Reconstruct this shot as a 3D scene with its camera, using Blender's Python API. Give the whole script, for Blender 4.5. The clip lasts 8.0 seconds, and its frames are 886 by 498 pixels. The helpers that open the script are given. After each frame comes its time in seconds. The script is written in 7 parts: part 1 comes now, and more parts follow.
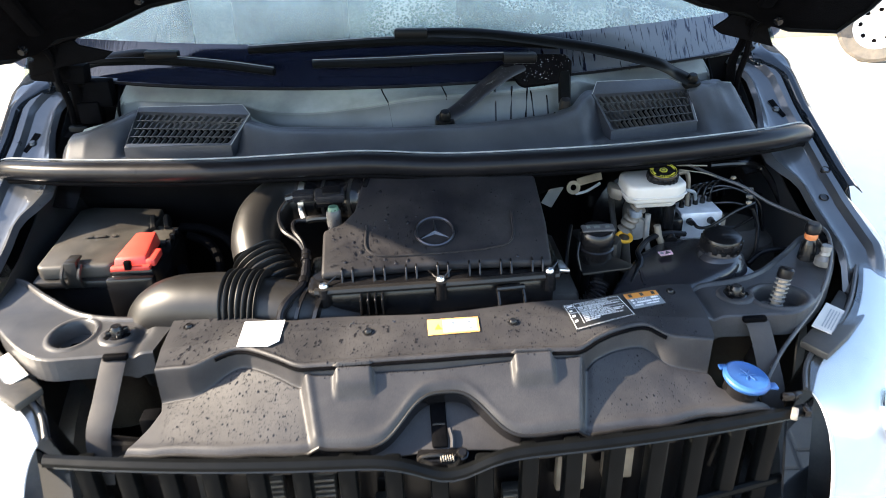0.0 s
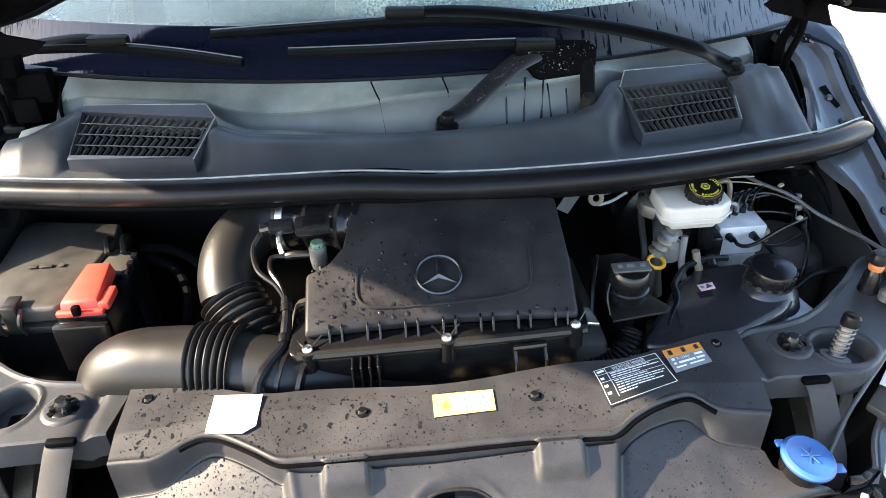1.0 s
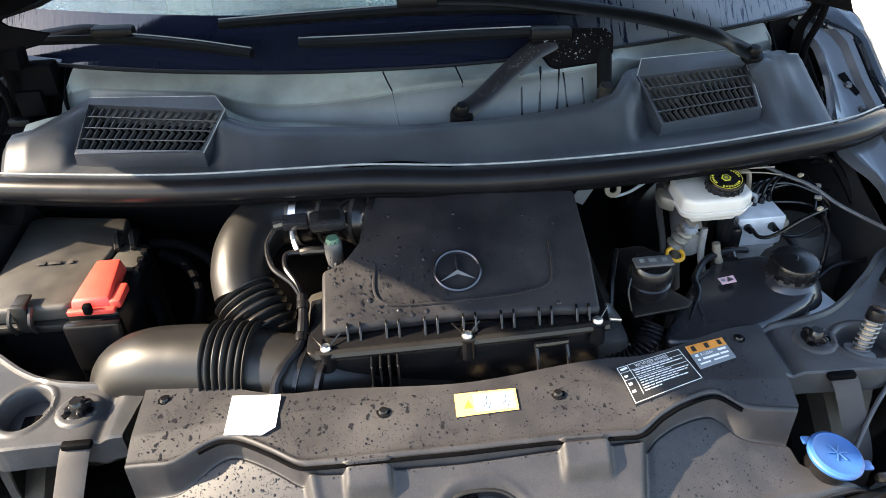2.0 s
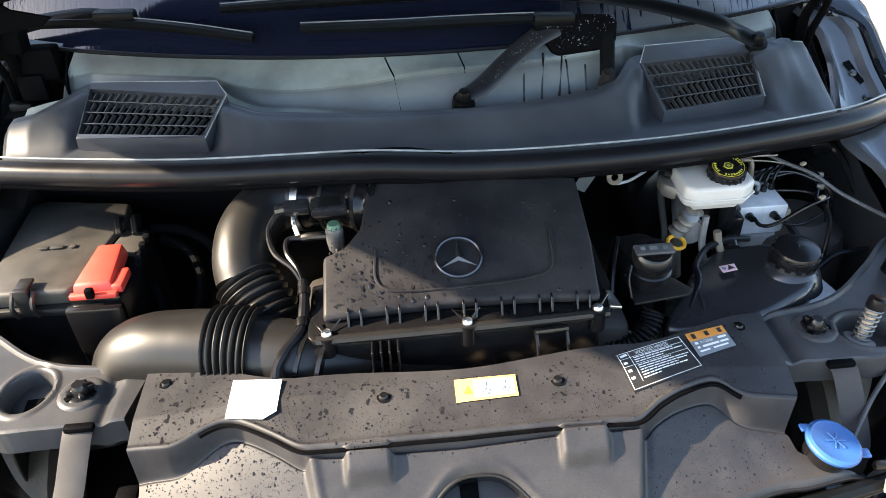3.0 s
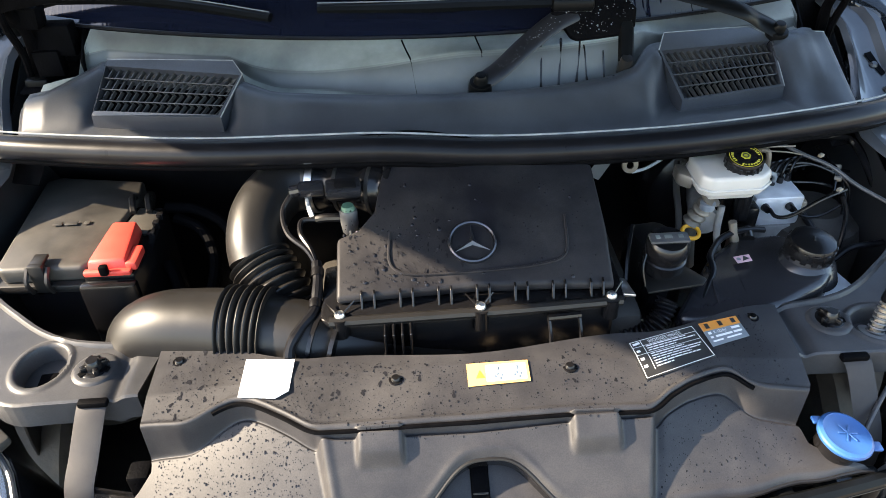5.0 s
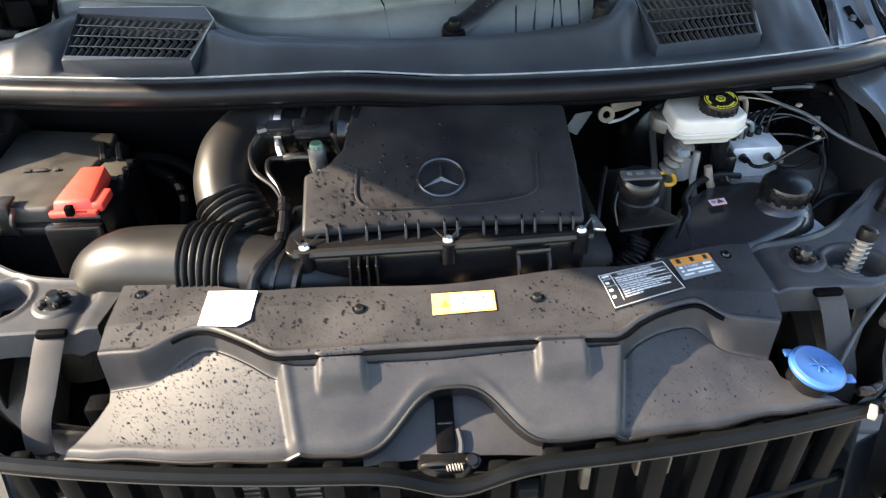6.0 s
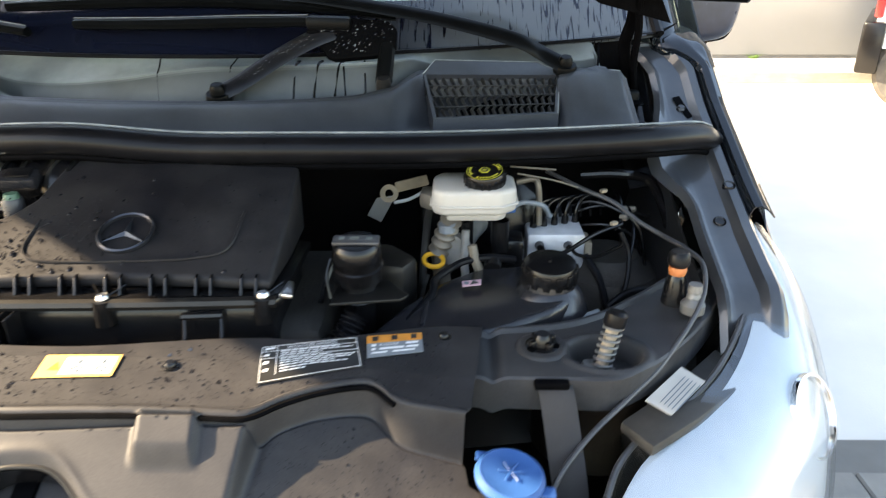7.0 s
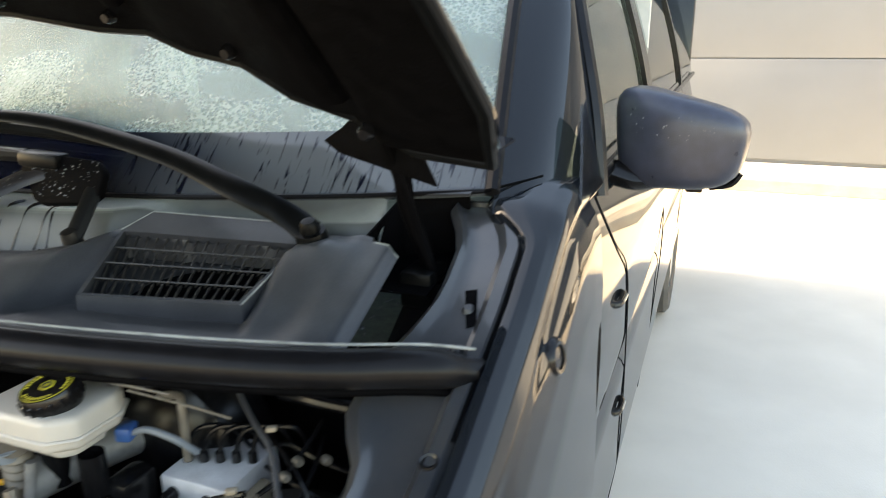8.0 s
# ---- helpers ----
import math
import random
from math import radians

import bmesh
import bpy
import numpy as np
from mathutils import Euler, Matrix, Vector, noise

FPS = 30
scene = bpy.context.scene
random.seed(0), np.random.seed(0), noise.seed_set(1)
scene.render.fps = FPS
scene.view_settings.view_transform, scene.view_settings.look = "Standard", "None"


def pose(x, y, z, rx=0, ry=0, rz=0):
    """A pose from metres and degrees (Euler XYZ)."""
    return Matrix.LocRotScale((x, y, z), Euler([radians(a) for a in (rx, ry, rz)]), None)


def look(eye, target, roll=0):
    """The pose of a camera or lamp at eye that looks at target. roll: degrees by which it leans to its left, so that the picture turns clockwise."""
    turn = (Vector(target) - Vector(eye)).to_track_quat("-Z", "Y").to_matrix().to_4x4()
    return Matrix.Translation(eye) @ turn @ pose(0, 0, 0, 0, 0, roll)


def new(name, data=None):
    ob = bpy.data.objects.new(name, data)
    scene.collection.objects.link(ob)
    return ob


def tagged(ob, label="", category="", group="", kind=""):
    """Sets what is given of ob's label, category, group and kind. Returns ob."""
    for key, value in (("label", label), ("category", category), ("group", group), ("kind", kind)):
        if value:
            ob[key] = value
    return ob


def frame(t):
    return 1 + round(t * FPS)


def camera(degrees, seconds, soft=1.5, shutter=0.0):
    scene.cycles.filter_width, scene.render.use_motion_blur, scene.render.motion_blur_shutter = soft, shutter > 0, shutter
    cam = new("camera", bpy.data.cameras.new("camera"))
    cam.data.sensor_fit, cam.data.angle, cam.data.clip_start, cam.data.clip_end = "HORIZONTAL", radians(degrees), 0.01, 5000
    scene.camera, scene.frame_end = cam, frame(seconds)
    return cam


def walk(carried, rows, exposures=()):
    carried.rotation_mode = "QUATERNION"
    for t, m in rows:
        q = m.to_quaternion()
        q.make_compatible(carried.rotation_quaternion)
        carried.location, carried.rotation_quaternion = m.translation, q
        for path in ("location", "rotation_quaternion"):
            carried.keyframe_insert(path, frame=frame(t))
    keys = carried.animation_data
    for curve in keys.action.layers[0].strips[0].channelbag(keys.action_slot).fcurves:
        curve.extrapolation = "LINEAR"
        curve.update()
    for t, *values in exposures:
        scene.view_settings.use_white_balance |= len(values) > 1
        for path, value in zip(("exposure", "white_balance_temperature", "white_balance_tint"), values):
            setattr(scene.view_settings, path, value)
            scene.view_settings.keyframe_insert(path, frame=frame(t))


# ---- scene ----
cam = camera(64.6, 8.0, soft=0.85, shutter=0.18)
PATH = [
    (0, (-0.027, 0.027, 1.602), (0.07, 1.801, 0.684), -1.7),
    (0.1, (-0.015, 0.095, 1.612), (0.081, 1.859, 0.674), -1.8),
    (0.5, (-0.008, 0.271, 1.63), (0.112, 1.978, 0.596), -1.7),
    (1, (-0.028, 0.301, 1.671), (0.082, 1.962, 0.563), -1.9),
    (1.5, (-0.054, 0.324, 1.677), (0.056, 1.972, 0.548), -2.2),
    (2, (-0.056, 0.33, 1.675), (0.056, 1.965, 0.529), -2.2),
    (3.5, (-0.054, 0.327, 1.673), (0.042, 1.936, 0.49), -1.8),
    (4, (-0.06, 0.328, 1.672), (0.029, 1.932, 0.48), -1.5),
    (5.5, (-0.066, 0.328, 1.664), (0.016, 1.922, 0.458), -1.2),
    (6, (-0.025, 0.273, 1.574), (0.06, 1.883, 0.391), -1.1),
    (6.5, (0.187, 0.211, 1.427), (0.269, 1.963, 0.466), -0.5),
    (6.8, (0.326, 0.254, 1.395), (0.361, 2.062, 0.539), -0.2),
    (7, (0.439, 0.331, 1.395), (0.418, 2.161, 0.587), -0.2),
    (7.3, (0.604, 0.463, 1.394), (0.46, 2.319, 0.664), 0.1),
    (7.5, (0.752, 0.559, 1.401), (0.446, 2.406, 0.696), -0.3),
    (8, (1.109, 0.856, 1.431), (0.406, 2.633, 0.842), -0.6),
]
EXPOSURES = [(0, 2.74, 6600, 10), (0.5, 3.15, 6900, 10), (1.0, 3.00, 6900, 10), (1.5, 2.90, 6900, 10), (3.5, 2.77, 6900, 10), (5.5, 2.75, 6900, 10), (6.0, 2.86, 6900, 10), (6.5, 2.80, 7400, 10), (7.0, 2.76, 8000, 10), (7.5, 2.97, 8500, 10), (8, 2.68, 9000, 10)]
walk(cam, [(t, look(eye, target, roll)) for t, eye, target, roll in PATH], EXPOSURES)

# ---- daylight: sun at half height on the battery side, clear sky ----
TO_SUN = Vector((-1.0, 0.0, 0.62)).normalized()
sun_data = bpy.data.lights.new("sun", "SUN")
sun_data.energy, sun_data.angle, sun_data.color = 4.9, radians(0.8), (1.0, 0.86, 0.68)
sun_ob = new("sun", sun_data)
sun_ob.matrix_world = look((-6, 4, 8), Vector((-6, 4, 8)) - TO_SUN)
sky_world = bpy.data.worlds.new("sky")
scene.world = sky_world
sky_world.use_nodes = True
wn = sky_world.node_tree.nodes
sky_tex = wn.new("ShaderNodeTexSky")
sky_tex.sky_type, sky_tex.sun_disc = "NISHITA", False
sky_tex.sun_elevation = math.asin(TO_SUN.z)
sky_tex.sun_rotation = math.atan2(TO_SUN.x, TO_SUN.y)
wn["Background"].inputs["Strength"].default_value = 0.15
sky_world.node_tree.links.new(sky_tex.outputs[0], wn["Background"].inputs["Color"])

# ---- materials ----
def material(name, col, rough=0.5, metal=0.0, var=0.25, scale=30.0, bump=0.05, fine=500.0, dust=0.0, dust_col=(0.30, 0.25, 0.18),
             dust_scale=9.0, coat=0.0, streak=(1, 1, 1), spec=0.5, top_light=False, grain=0.0):
    m = bpy.data.materials.new(name)
    m.use_nodes = True
    nt = m.node_tree
    n, l = nt.nodes, nt.links.new
    b = n["Principled BSDF"]
    b.inputs["Metallic"].default_value = metal
    b.inputs["Coat Weight"].default_value = coat
    b.inputs["Coat Roughness"].default_value = 0.03
    b.inputs["Specular IOR Level"].default_value = spec
    tc = n.new("ShaderNodeTexCoord")
    mp = n.new("ShaderNodeMapping")
    mp.inputs["Scale"].default_value = streak
    l(tc.outputs["Object"], mp.inputs[0])
    a = n.new("ShaderNodeTexNoise")
    a.inputs["Scale"].default_value, a.inputs["Detail"].default_value = scale, 5
    l(mp.outputs[0], a.inputs["Vector"])
    ramp = n.new("ShaderNodeMapRange")
    ramp.inputs["From Min"].default_value, ramp.inputs["From Max"].default_value = 0.3, 0.7
    ramp.inputs["To Min"].default_value, ramp.inputs["To Max"].default_value = 1 - var, 1 + var
    l(a.outputs[0], ramp.inputs[0])
    mul = n.new("ShaderNodeVectorMath")
    mul.operation = "SCALE"
    mul.inputs[0].default_value = col
    l(ramp.outputs[0], mul.inputs["Scale"])
    last = mul.outputs[0]
    if dust:
        d = n.new("ShaderNodeTexNoise")
        d.inputs["Scale"].default_value, d.inputs["Detail"].default_value, d.inputs["Roughness"].default_value = dust_scale, 8, 0.65
        l(mp.outputs[0], d.inputs["Vector"])
        dr = n.new("ShaderNodeMapRange")
        dr.inputs["From Min"].default_value, dr.inputs["From Max"].default_value = 0.35, 0.75
        dr.inputs["To Min"].default_value, dr.inputs["To Max"].default_value = dust * 0.15, dust
        l(d.outputs[0], dr.inputs[0])
        amount = dr.outputs[0]
        if top_light:
            # dust colour, strongest on level faces, also paints in the light from above
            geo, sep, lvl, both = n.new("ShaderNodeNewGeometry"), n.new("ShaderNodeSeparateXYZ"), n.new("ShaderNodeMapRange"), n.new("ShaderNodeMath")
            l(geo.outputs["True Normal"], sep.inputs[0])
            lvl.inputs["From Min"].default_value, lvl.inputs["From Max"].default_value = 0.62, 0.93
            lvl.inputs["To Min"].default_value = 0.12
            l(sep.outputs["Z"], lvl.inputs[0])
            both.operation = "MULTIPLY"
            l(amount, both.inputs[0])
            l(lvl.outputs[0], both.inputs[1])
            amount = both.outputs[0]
        mix = n.new("ShaderNodeMix")
        mix.data_type = "RGBA"
        l(amount, mix.inputs["Factor"])
        l(last, mix.inputs["A"])
        mix.inputs["B"].default_value = (*dust_col, 1)
        last = mix.outputs["Result"]
    if grain:
        # moulded-in grain, a millimetre or two across
        g, gr, gm = n.new("ShaderNodeTexNoise"), n.new("ShaderNodeMapRange"), n.new("ShaderNodeVectorMath")
        g.inputs["Scale"].default_value, g.inputs["Detail"].default_value = 620, 2
        l(tc.outputs["Object"], g.inputs["Vector"])
        gr.inputs["From Min"].default_value, gr.inputs["From Max"].default_value = 0.32, 0.68
        gr.inputs["To Min"].default_value, gr.inputs["To Max"].default_value = 1 - grain, 1 + grain
        l(g.outputs[0], gr.inputs[0])
        gm.operation = "SCALE"
        l(last, gm.inputs[0])
        l(gr.outputs[0], gm.inputs["Scale"])
        last = gm.outputs[0]
    l(last, b.inputs["Base Color"])
    r = n.new("ShaderNodeMapRange")
    r.inputs["To Min"].default_value, r.inputs["To Max"].default_value = max(0.02, rough * 0.8), min(1, rough * 1.2)
    l(a.outputs[0], r.inputs[0])
    l(r.outputs[0], b.inputs["Roughness"])
    if bump:
        f = n.new("ShaderNodeTexNoise")
        f.inputs["Scale"].default_value, f.inputs["Detail"].default_value = fine, 2
        l(mp.outputs[0], f.inputs["Vector"])
        bp = n.new("ShaderNodeBump")
        bp.inputs["Strength"].default_value, bp.inputs["Distance"].default_value = bump, 0.002
        l(f.outputs[0], bp.inputs["Height"])
        l(bp.outputs[0], b.inputs["Normal"])
    return m


M_SHROUD = material("black_shroud_plastic", (0.011, 0.011, 0.0135), 0.50, var=0.22, scale=14, bump=0.05, fine=1400, dust=0.11, dust_col=(0.275, 0.255, 0.232), spec=0.30, grain=0.18)
M_LID = material("textured_black_lid", (0.0040, 0.0042, 0.0065), 0.44, var=0.15, scale=20, bump=0.08, fine=1800, dust=0.095, dust_col=(0.275, 0.255, 0.232), spec=0.15, grain=0.18)
M_COWL = material("weathered_grey_plastic", (0.025, 0.027, 0.033), 0.42, var=0.25, scale=10, bump=0.12, fine=1500, dust=0.13, dust_col=(0.24, 0.26, 0.24), dust_scale=5, top_light=True, grain=0.15)
M_BLACK = material("black_plastic", (0.0042, 0.0042, 0.005), 0.24, var=0.2, bump=0.04, fine=900, dust=0.009, spec=0.32)
M_GLOSS = material("smooth_black_plastic", (0.0070, 0.0066, 0.0066), 0.40, var=0.2, scale=12, bump=0.03, fine=900, dust=0.024, dust_col=(0.30, 0.265, 0.215), spec=0.30)
M_DUSTY = material("dusty_dark_plastic", (0.014, 0.0135, 0.013), 0.5, var=0.25, bump=0.06, fine=900, dust=0.17, dust_col=(0.30, 0.265, 0.215), spec=0.35)
M_RUBBER = material("black_rubber", (0.0048, 0.0050, 0.0064), 0.30, var=0.2, bump=0.04, dust=0.010, spec=0.15)
M_DARK = material("grimy_engine_metal", (0.014, 0.013, 0.013), 0.7, metal=0.2, var=0.5, scale=25, bump=0.4, fine=200, dust=0.12)
M_PAINT = material("dark_grey_metallic_paint", (0.008, 0.010, 0.013), 0.5, metal=0.0, var=0.06, scale=900, bump=0.0, coat=0.8, spec=0.0)
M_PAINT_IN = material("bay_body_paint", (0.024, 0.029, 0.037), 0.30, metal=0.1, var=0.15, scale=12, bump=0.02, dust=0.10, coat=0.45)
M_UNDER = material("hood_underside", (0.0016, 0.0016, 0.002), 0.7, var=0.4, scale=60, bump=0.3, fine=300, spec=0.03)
M_ALU = material("cast_aluminium", (0.68, 0.67, 0.68), 0.45, metal=0.3, var=0.15, bump=0.3, fine=300, dust=0.15)
M_STEEL = material("zinc_steel", (0.6, 0.6, 0.6), 0.3, metal=1.0, var=0.15, bump=0.1)
M_CHROME = material("chrome_reflector", (0.85, 0.85, 0.86), 0.12, metal=1.0, var=0.03, bump=0.0)
M_BEZEL = material("silvered_bezel", (0.50, 0.51, 0.53), 0.3, metal=0.0, var=0.04, bump=0.0)
M_BRASS = material("brassy_fitting", (0.17, 0.145, 0.115), 0.5, metal=0.4, var=0.3, bump=0.2)
M_WHITE = material("milky_white_plastic", (0.43, 0.40, 0.36), 0.4, var=0.06, scale=20, bump=0.05, dust=0.12)
M_RED = material("red_plastic", (0.62, 0.045, 0.03), 0.45, var=0.12, bump=0.15, dust=0.06)
M_BLUE = material("blue_plastic", (0.020, 0.078, 0.235), 0.4, var=0.1, bump=0.1)
M_YELLOW = material("yellow_plastic", (0.75, 0.36, 0.02), 0.45, var=0.12, bump=0.1)
M_LIME = material("yellow_print", (0.40, 0.35, 0.03), 0.5, var=0.1, bump=0.05)
M_PAPER = material("white_sticker", (0.74, 0.74, 0.74), 0.5, var=0.03, bump=0.03)
M_ORANGE = material("orange_sticker", (0.62, 0.24, 0.04), 0.45, var=0.06, bump=0.03)
M_AMBER = material("pale_amber_sticker", (0.68, 0.39, 0.12), 0.45, var=0.06, bump=0.03)
M_BLACKINK = material("black_label", (0.02, 0.02, 0.02), 0.4, var=0.1, bump=0.02)
M_GREYINK = material("grey_label", (0.16, 0.18, 0.20), 0.45, var=0.08, bump=0.02)
M_PINK = material("pink_label", (0.70, 0.42, 0.46), 0.5, var=0.1, bump=0.02)
M_EMBLEM = material("satin_emblem", (0.050, 0.052, 0.060), 0.30, metal=0.8, var=0.08, bump=0.0)
M_TAN = material("tan_metal_dust", (0.30, 0.24, 0.17), 0.75, metal=0.1, var=0.3, bump=0.3, fine=250)
M_GREYPL = material("pale_grey_bracket", (0.50, 0.52, 0.53), 0.5, metal=0.3, var=0.12, bump=0.1)
M_ABSBOX = material("dull_cast_grey", (0.20, 0.195, 0.19), 0.6, metal=0.2, var=0.3, scale=40, bump=0.3, fine=200, dust=0.2)
M_MIRROR = material("wet_mirror_plastic", (0.030, 0.036, 0.058), 0.30, var=0.15, scale=40, bump=0.15, fine=500, dust=0.04)
M_SLAT = material("dull_green_grey_plastic", (0.012, 0.0125, 0.013), 0.4, var=0.2, scale=60, bump=0.1, dust=0.06)
M_TYRE = material("tyre_rubber", (0.05, 0.05, 0.052), 0.85, var=0.2, bump=0.3, fine=150, dust=0.3)
M_RIM = material("grey_alloy", (0.55, 0.55, 0.56), 0.35, metal=0.8, var=0.08, bump=0.0)
M_GREENCAP = material("dull_green_plastic", (0.05, 0.11, 0.07), 0.5, var=0.1, bump=0.1)
M_ORANGECAP = material("orange_rubber", (0.5, 0.16, 0.05), 0.5, var=0.15, bump=0.1)
M_SEAT = material("grey_cabin_trim", (0.10, 0.11, 0.105), 0.9, var=0.3, bump=0.3)
M_CREAM = material("pale_headliner", (0.55, 0.55, 0.5), 0.85, var=0.1, bump=0.1)
M_CONCRETE = material("pale_concrete", (0.74, 0.69, 0.60), 0.9, var=0.06, scale=3, bump=0.4, fine=120, dust=0.3, dust_col=(0.62, 0.57, 0.47), dust_scale=0.8)
M_KERB = material("kerb_stone", (0.42, 0.41, 0.38), 0.9, var=0.15, scale=6, bump=0.4, fine=150, dust=0.2)
M_KERBTOP = material("pale_kerb_strip", (0.62, 0.61, 0.57), 0.9, var=0.12, scale=5, bump=0.3, fine=150)
# trough plastic: pale dust and sky light on level faces share this colour
M_TROUGH = material("sky_pale_grey_plastic", (0.045, 0.049, 0.050), 0.42, var=0.4, scale=9, bump=0.15, fine=900, dust=1.0, dust_col=(0.36, 0.39, 0.345), dust_scale=4, top_light=True)

# pale tone painted as the highlight along the ridge, vent rims and seal lip
M_EDGE = material("pale_edge_highlight", (0.20, 0.21, 0.205), 0.45, var=0.35, scale=40, bump=0.05)
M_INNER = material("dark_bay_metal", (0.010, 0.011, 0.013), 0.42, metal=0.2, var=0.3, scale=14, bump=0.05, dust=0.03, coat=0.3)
M_TANK = material("glossy_black_moulding", (0.0125, 0.0130, 0.0160), 0.25, var=0.25, scale=10, bump=0.02, fine=300, dust=0.02, spec=0.5)
M_GREYBLK = material("charcoal_plastic", (0.040, 0.041, 0.045), 0.42, var=0.2, bump=0.1, dust=0.05)
M_BEADS = material("water_beads", (0.16, 0.17, 0.18), 0.05, var=0.1, bump=0.0)
M_CARRIER = material("dusty_bracket_plastic", (0.019, 0.020, 0.023), 0.42, var=0.25, scale=16, bump=0.05, fine=1200, dust=0.12, dust_col=(0.285, 0.262, 0.235), spec=0.3, grain=0.18)
M_STRAP = material("dull_grey_plastic", (0.030, 0.029, 0.031), 0.65, var=0.15, bump=0.05, dust=0.10, dust_col=(0.30, 0.265, 0.215), spec=0.12)
M_ARM = material("slate_painted_metal", (0.007, 0.008, 0.011), 0.3, var=0.2, scale=30, bump=0.1, dust=0.04, spec=0.22)
M_COIL = material("dull_spring_wire", (0.18, 0.175, 0.165), 0.5, metal=0.5, var=0.2, bump=0.05)
M_WIPER = material("satin_black_metal", (0.0035, 0.0038, 0.004), 0.32, var=0.2, bump=0.03, spec=0.07)
M_PAVED = material("grey_block_paving", (0.17, 0.16, 0.14), 0.9, var=0.2, scale=5, bump=0.5, fine=60, dust=0.25, dust_col=(0.2, 0.19, 0.17))
M_WALL = material("grey_cladding", (0.195, 0.204, 0.216), 0.6, var=0.04, scale=2, bump=0.05, fine=300)
M_PAVER = material("concrete_paver", (0.25, 0.235, 0.21), 0.9, var=0.18, scale=8, bump=0.5, fine=150, dust=0.3)
M_WEED = material("weed_leaf", (0.10, 0.20, 0.04), 0.7, var=0.3, bump=0.1)
M_TAIL = material("red_lamp_plastic", (0.45, 0.02, 0.02), 0.2, var=0.05, bump=0.0, coat=0.5)
M_SILVERCAR = material("white_van_paint", (0.75, 0.75, 0.74), 0.35, var=0.03, bump=0.0, coat=0.6)


def glass(name, tint, rough=0.02, drops=0.0, alpha=0.25, film=0.0):
    """Thin glass: tinted see-through with a mirror gloss; drops gives rain relief."""
    m = bpy.data.materials.new(name)
    m.use_nodes = True
    nt = m.node_tree
    n, l = nt.nodes, nt.links.new
    n.remove(n["Principled BSDF"])
    tr, gl, mx, fr = n.new("ShaderNodeBsdfTransparent"), n.new("ShaderNodeBsdfGlossy"), n.new("ShaderNodeMixShader"), n.new("ShaderNodeLayerWeight")
    tr.inputs[0].default_value = (*tint, 1)
    gl.inputs["Roughness"].default_value = rough
    fr.inputs["Blend"].default_value = 0.5
    fifth = n.new("ShaderNodeMath")
    fifth.operation = "POWER"
    fifth.inputs[1].default_value = 5.0
    l(fr.outputs["Facing"], fifth.inputs[0])
    boost = n.new("ShaderNodeMath")
    boost.operation = "MULTIPLY_ADD"
    boost.inputs[1].default_value, boost.inputs[2].default_value = 0.9, alpha
    l(fifth.outputs[0], boost.inputs[0])
    l(boost.outputs[0], mx.inputs[0])
    l(tr.outputs[0], mx.inputs[1])
    l(gl.outputs[0], mx.inputs[2])
    last = mx.outputs[0]
    if film:
        # a film of condensation and rain, uneven, that scatters daylight
        fog, veil, fn, fr2 = n.new("ShaderNodeBsdfDiffuse"), n.new("ShaderNodeMixShader"), n.new("ShaderNodeTexNoise"), n.new("ShaderNodeMapRange")
        fog.inputs[0].default_value = (0.70, 0.80, 0.76, 1)
        ft = n.new("ShaderNodeTexCoord")
        l(ft.outputs["Object"], fn.inputs["Vector"])
        fn.inputs["Scale"].default_value, fn.inputs["Detail"].default_value = 5, 9
        fr2.inputs["From Min"].default_value, fr2.inputs["From Max"].default_value = 0.3, 0.7
        fr2.inputs["To Min"].default_value, fr2.inputs["To Max"].default_value = film * 0.5, film * 1.5
        l(fn.outputs[0], fr2.inputs[0])
        bead, br2, bm2 = n.new("ShaderNodeTexVoronoi"), n.new("ShaderNodeMapRange"), n.new("ShaderNodeMath")
        bead.inputs["Scale"].default_value = 170
        bead.inputs["Randomness"].default_value = 1.0
        l(ft.outputs["Object"], bead.inputs["Vector"])
        br2.inputs["From Min"].default_value, br2.inputs["From Max"].default_value = 0.1, 0.7
        br2.inputs["To Min"].default_value, br2.inputs["To Max"].default_value = 0.55, 1.45
        l(bead.outputs["Distance"], br2.inputs[0])
        bm2.operation = "MULTIPLY"
        l(br2.outputs[0], bm2.inputs[0])
        l(fr2.outputs[0], bm2.inputs[1])
        l(bm2.outputs[0], veil.inputs[0])
        l(last, veil.inputs[1])
        l(fog.outputs[0], veil.inputs[2])
        last = veil.outputs[0]
    l(last, n["Material Output"].inputs[0])
    if drops:
        tc, mp = n.new("ShaderNodeTexCoord"), n.new("ShaderNodeMapping")
        l(tc.outputs["Object"], mp.inputs[0])
        mp.inputs["Scale"].default_value = (1.0, 0.6, 0.6)
        v = n.new("ShaderNodeTexNoise")
        v.inputs["Scale"].default_value, v.inputs["Detail"].default_value = 60, 4
        v2 = n.new("ShaderNodeTexVoronoi")
        v2.inputs["Scale"].default_value = 260
        l(mp.outputs[0], v.inputs["Vector"])
        l(mp.outputs[0], v2.inputs["Vector"])
        add = n.new("ShaderNodeMath")
        add.operation = "MULTIPLY_ADD"
        add.inputs[1].default_value = 0.35
        l(v.outputs[0], add.inputs[0])
        l(v2.outputs["Distance"], add.inputs[2])
        bp = n.new("ShaderNodeBump")
        bp.inputs["Strength"].default_value, bp.inputs["Distance"].default_value = drops, 0.004
        l(add.outputs[0], bp.inputs["Height"])
        l(bp.outputs[0], gl.inputs["Normal"])
    return m


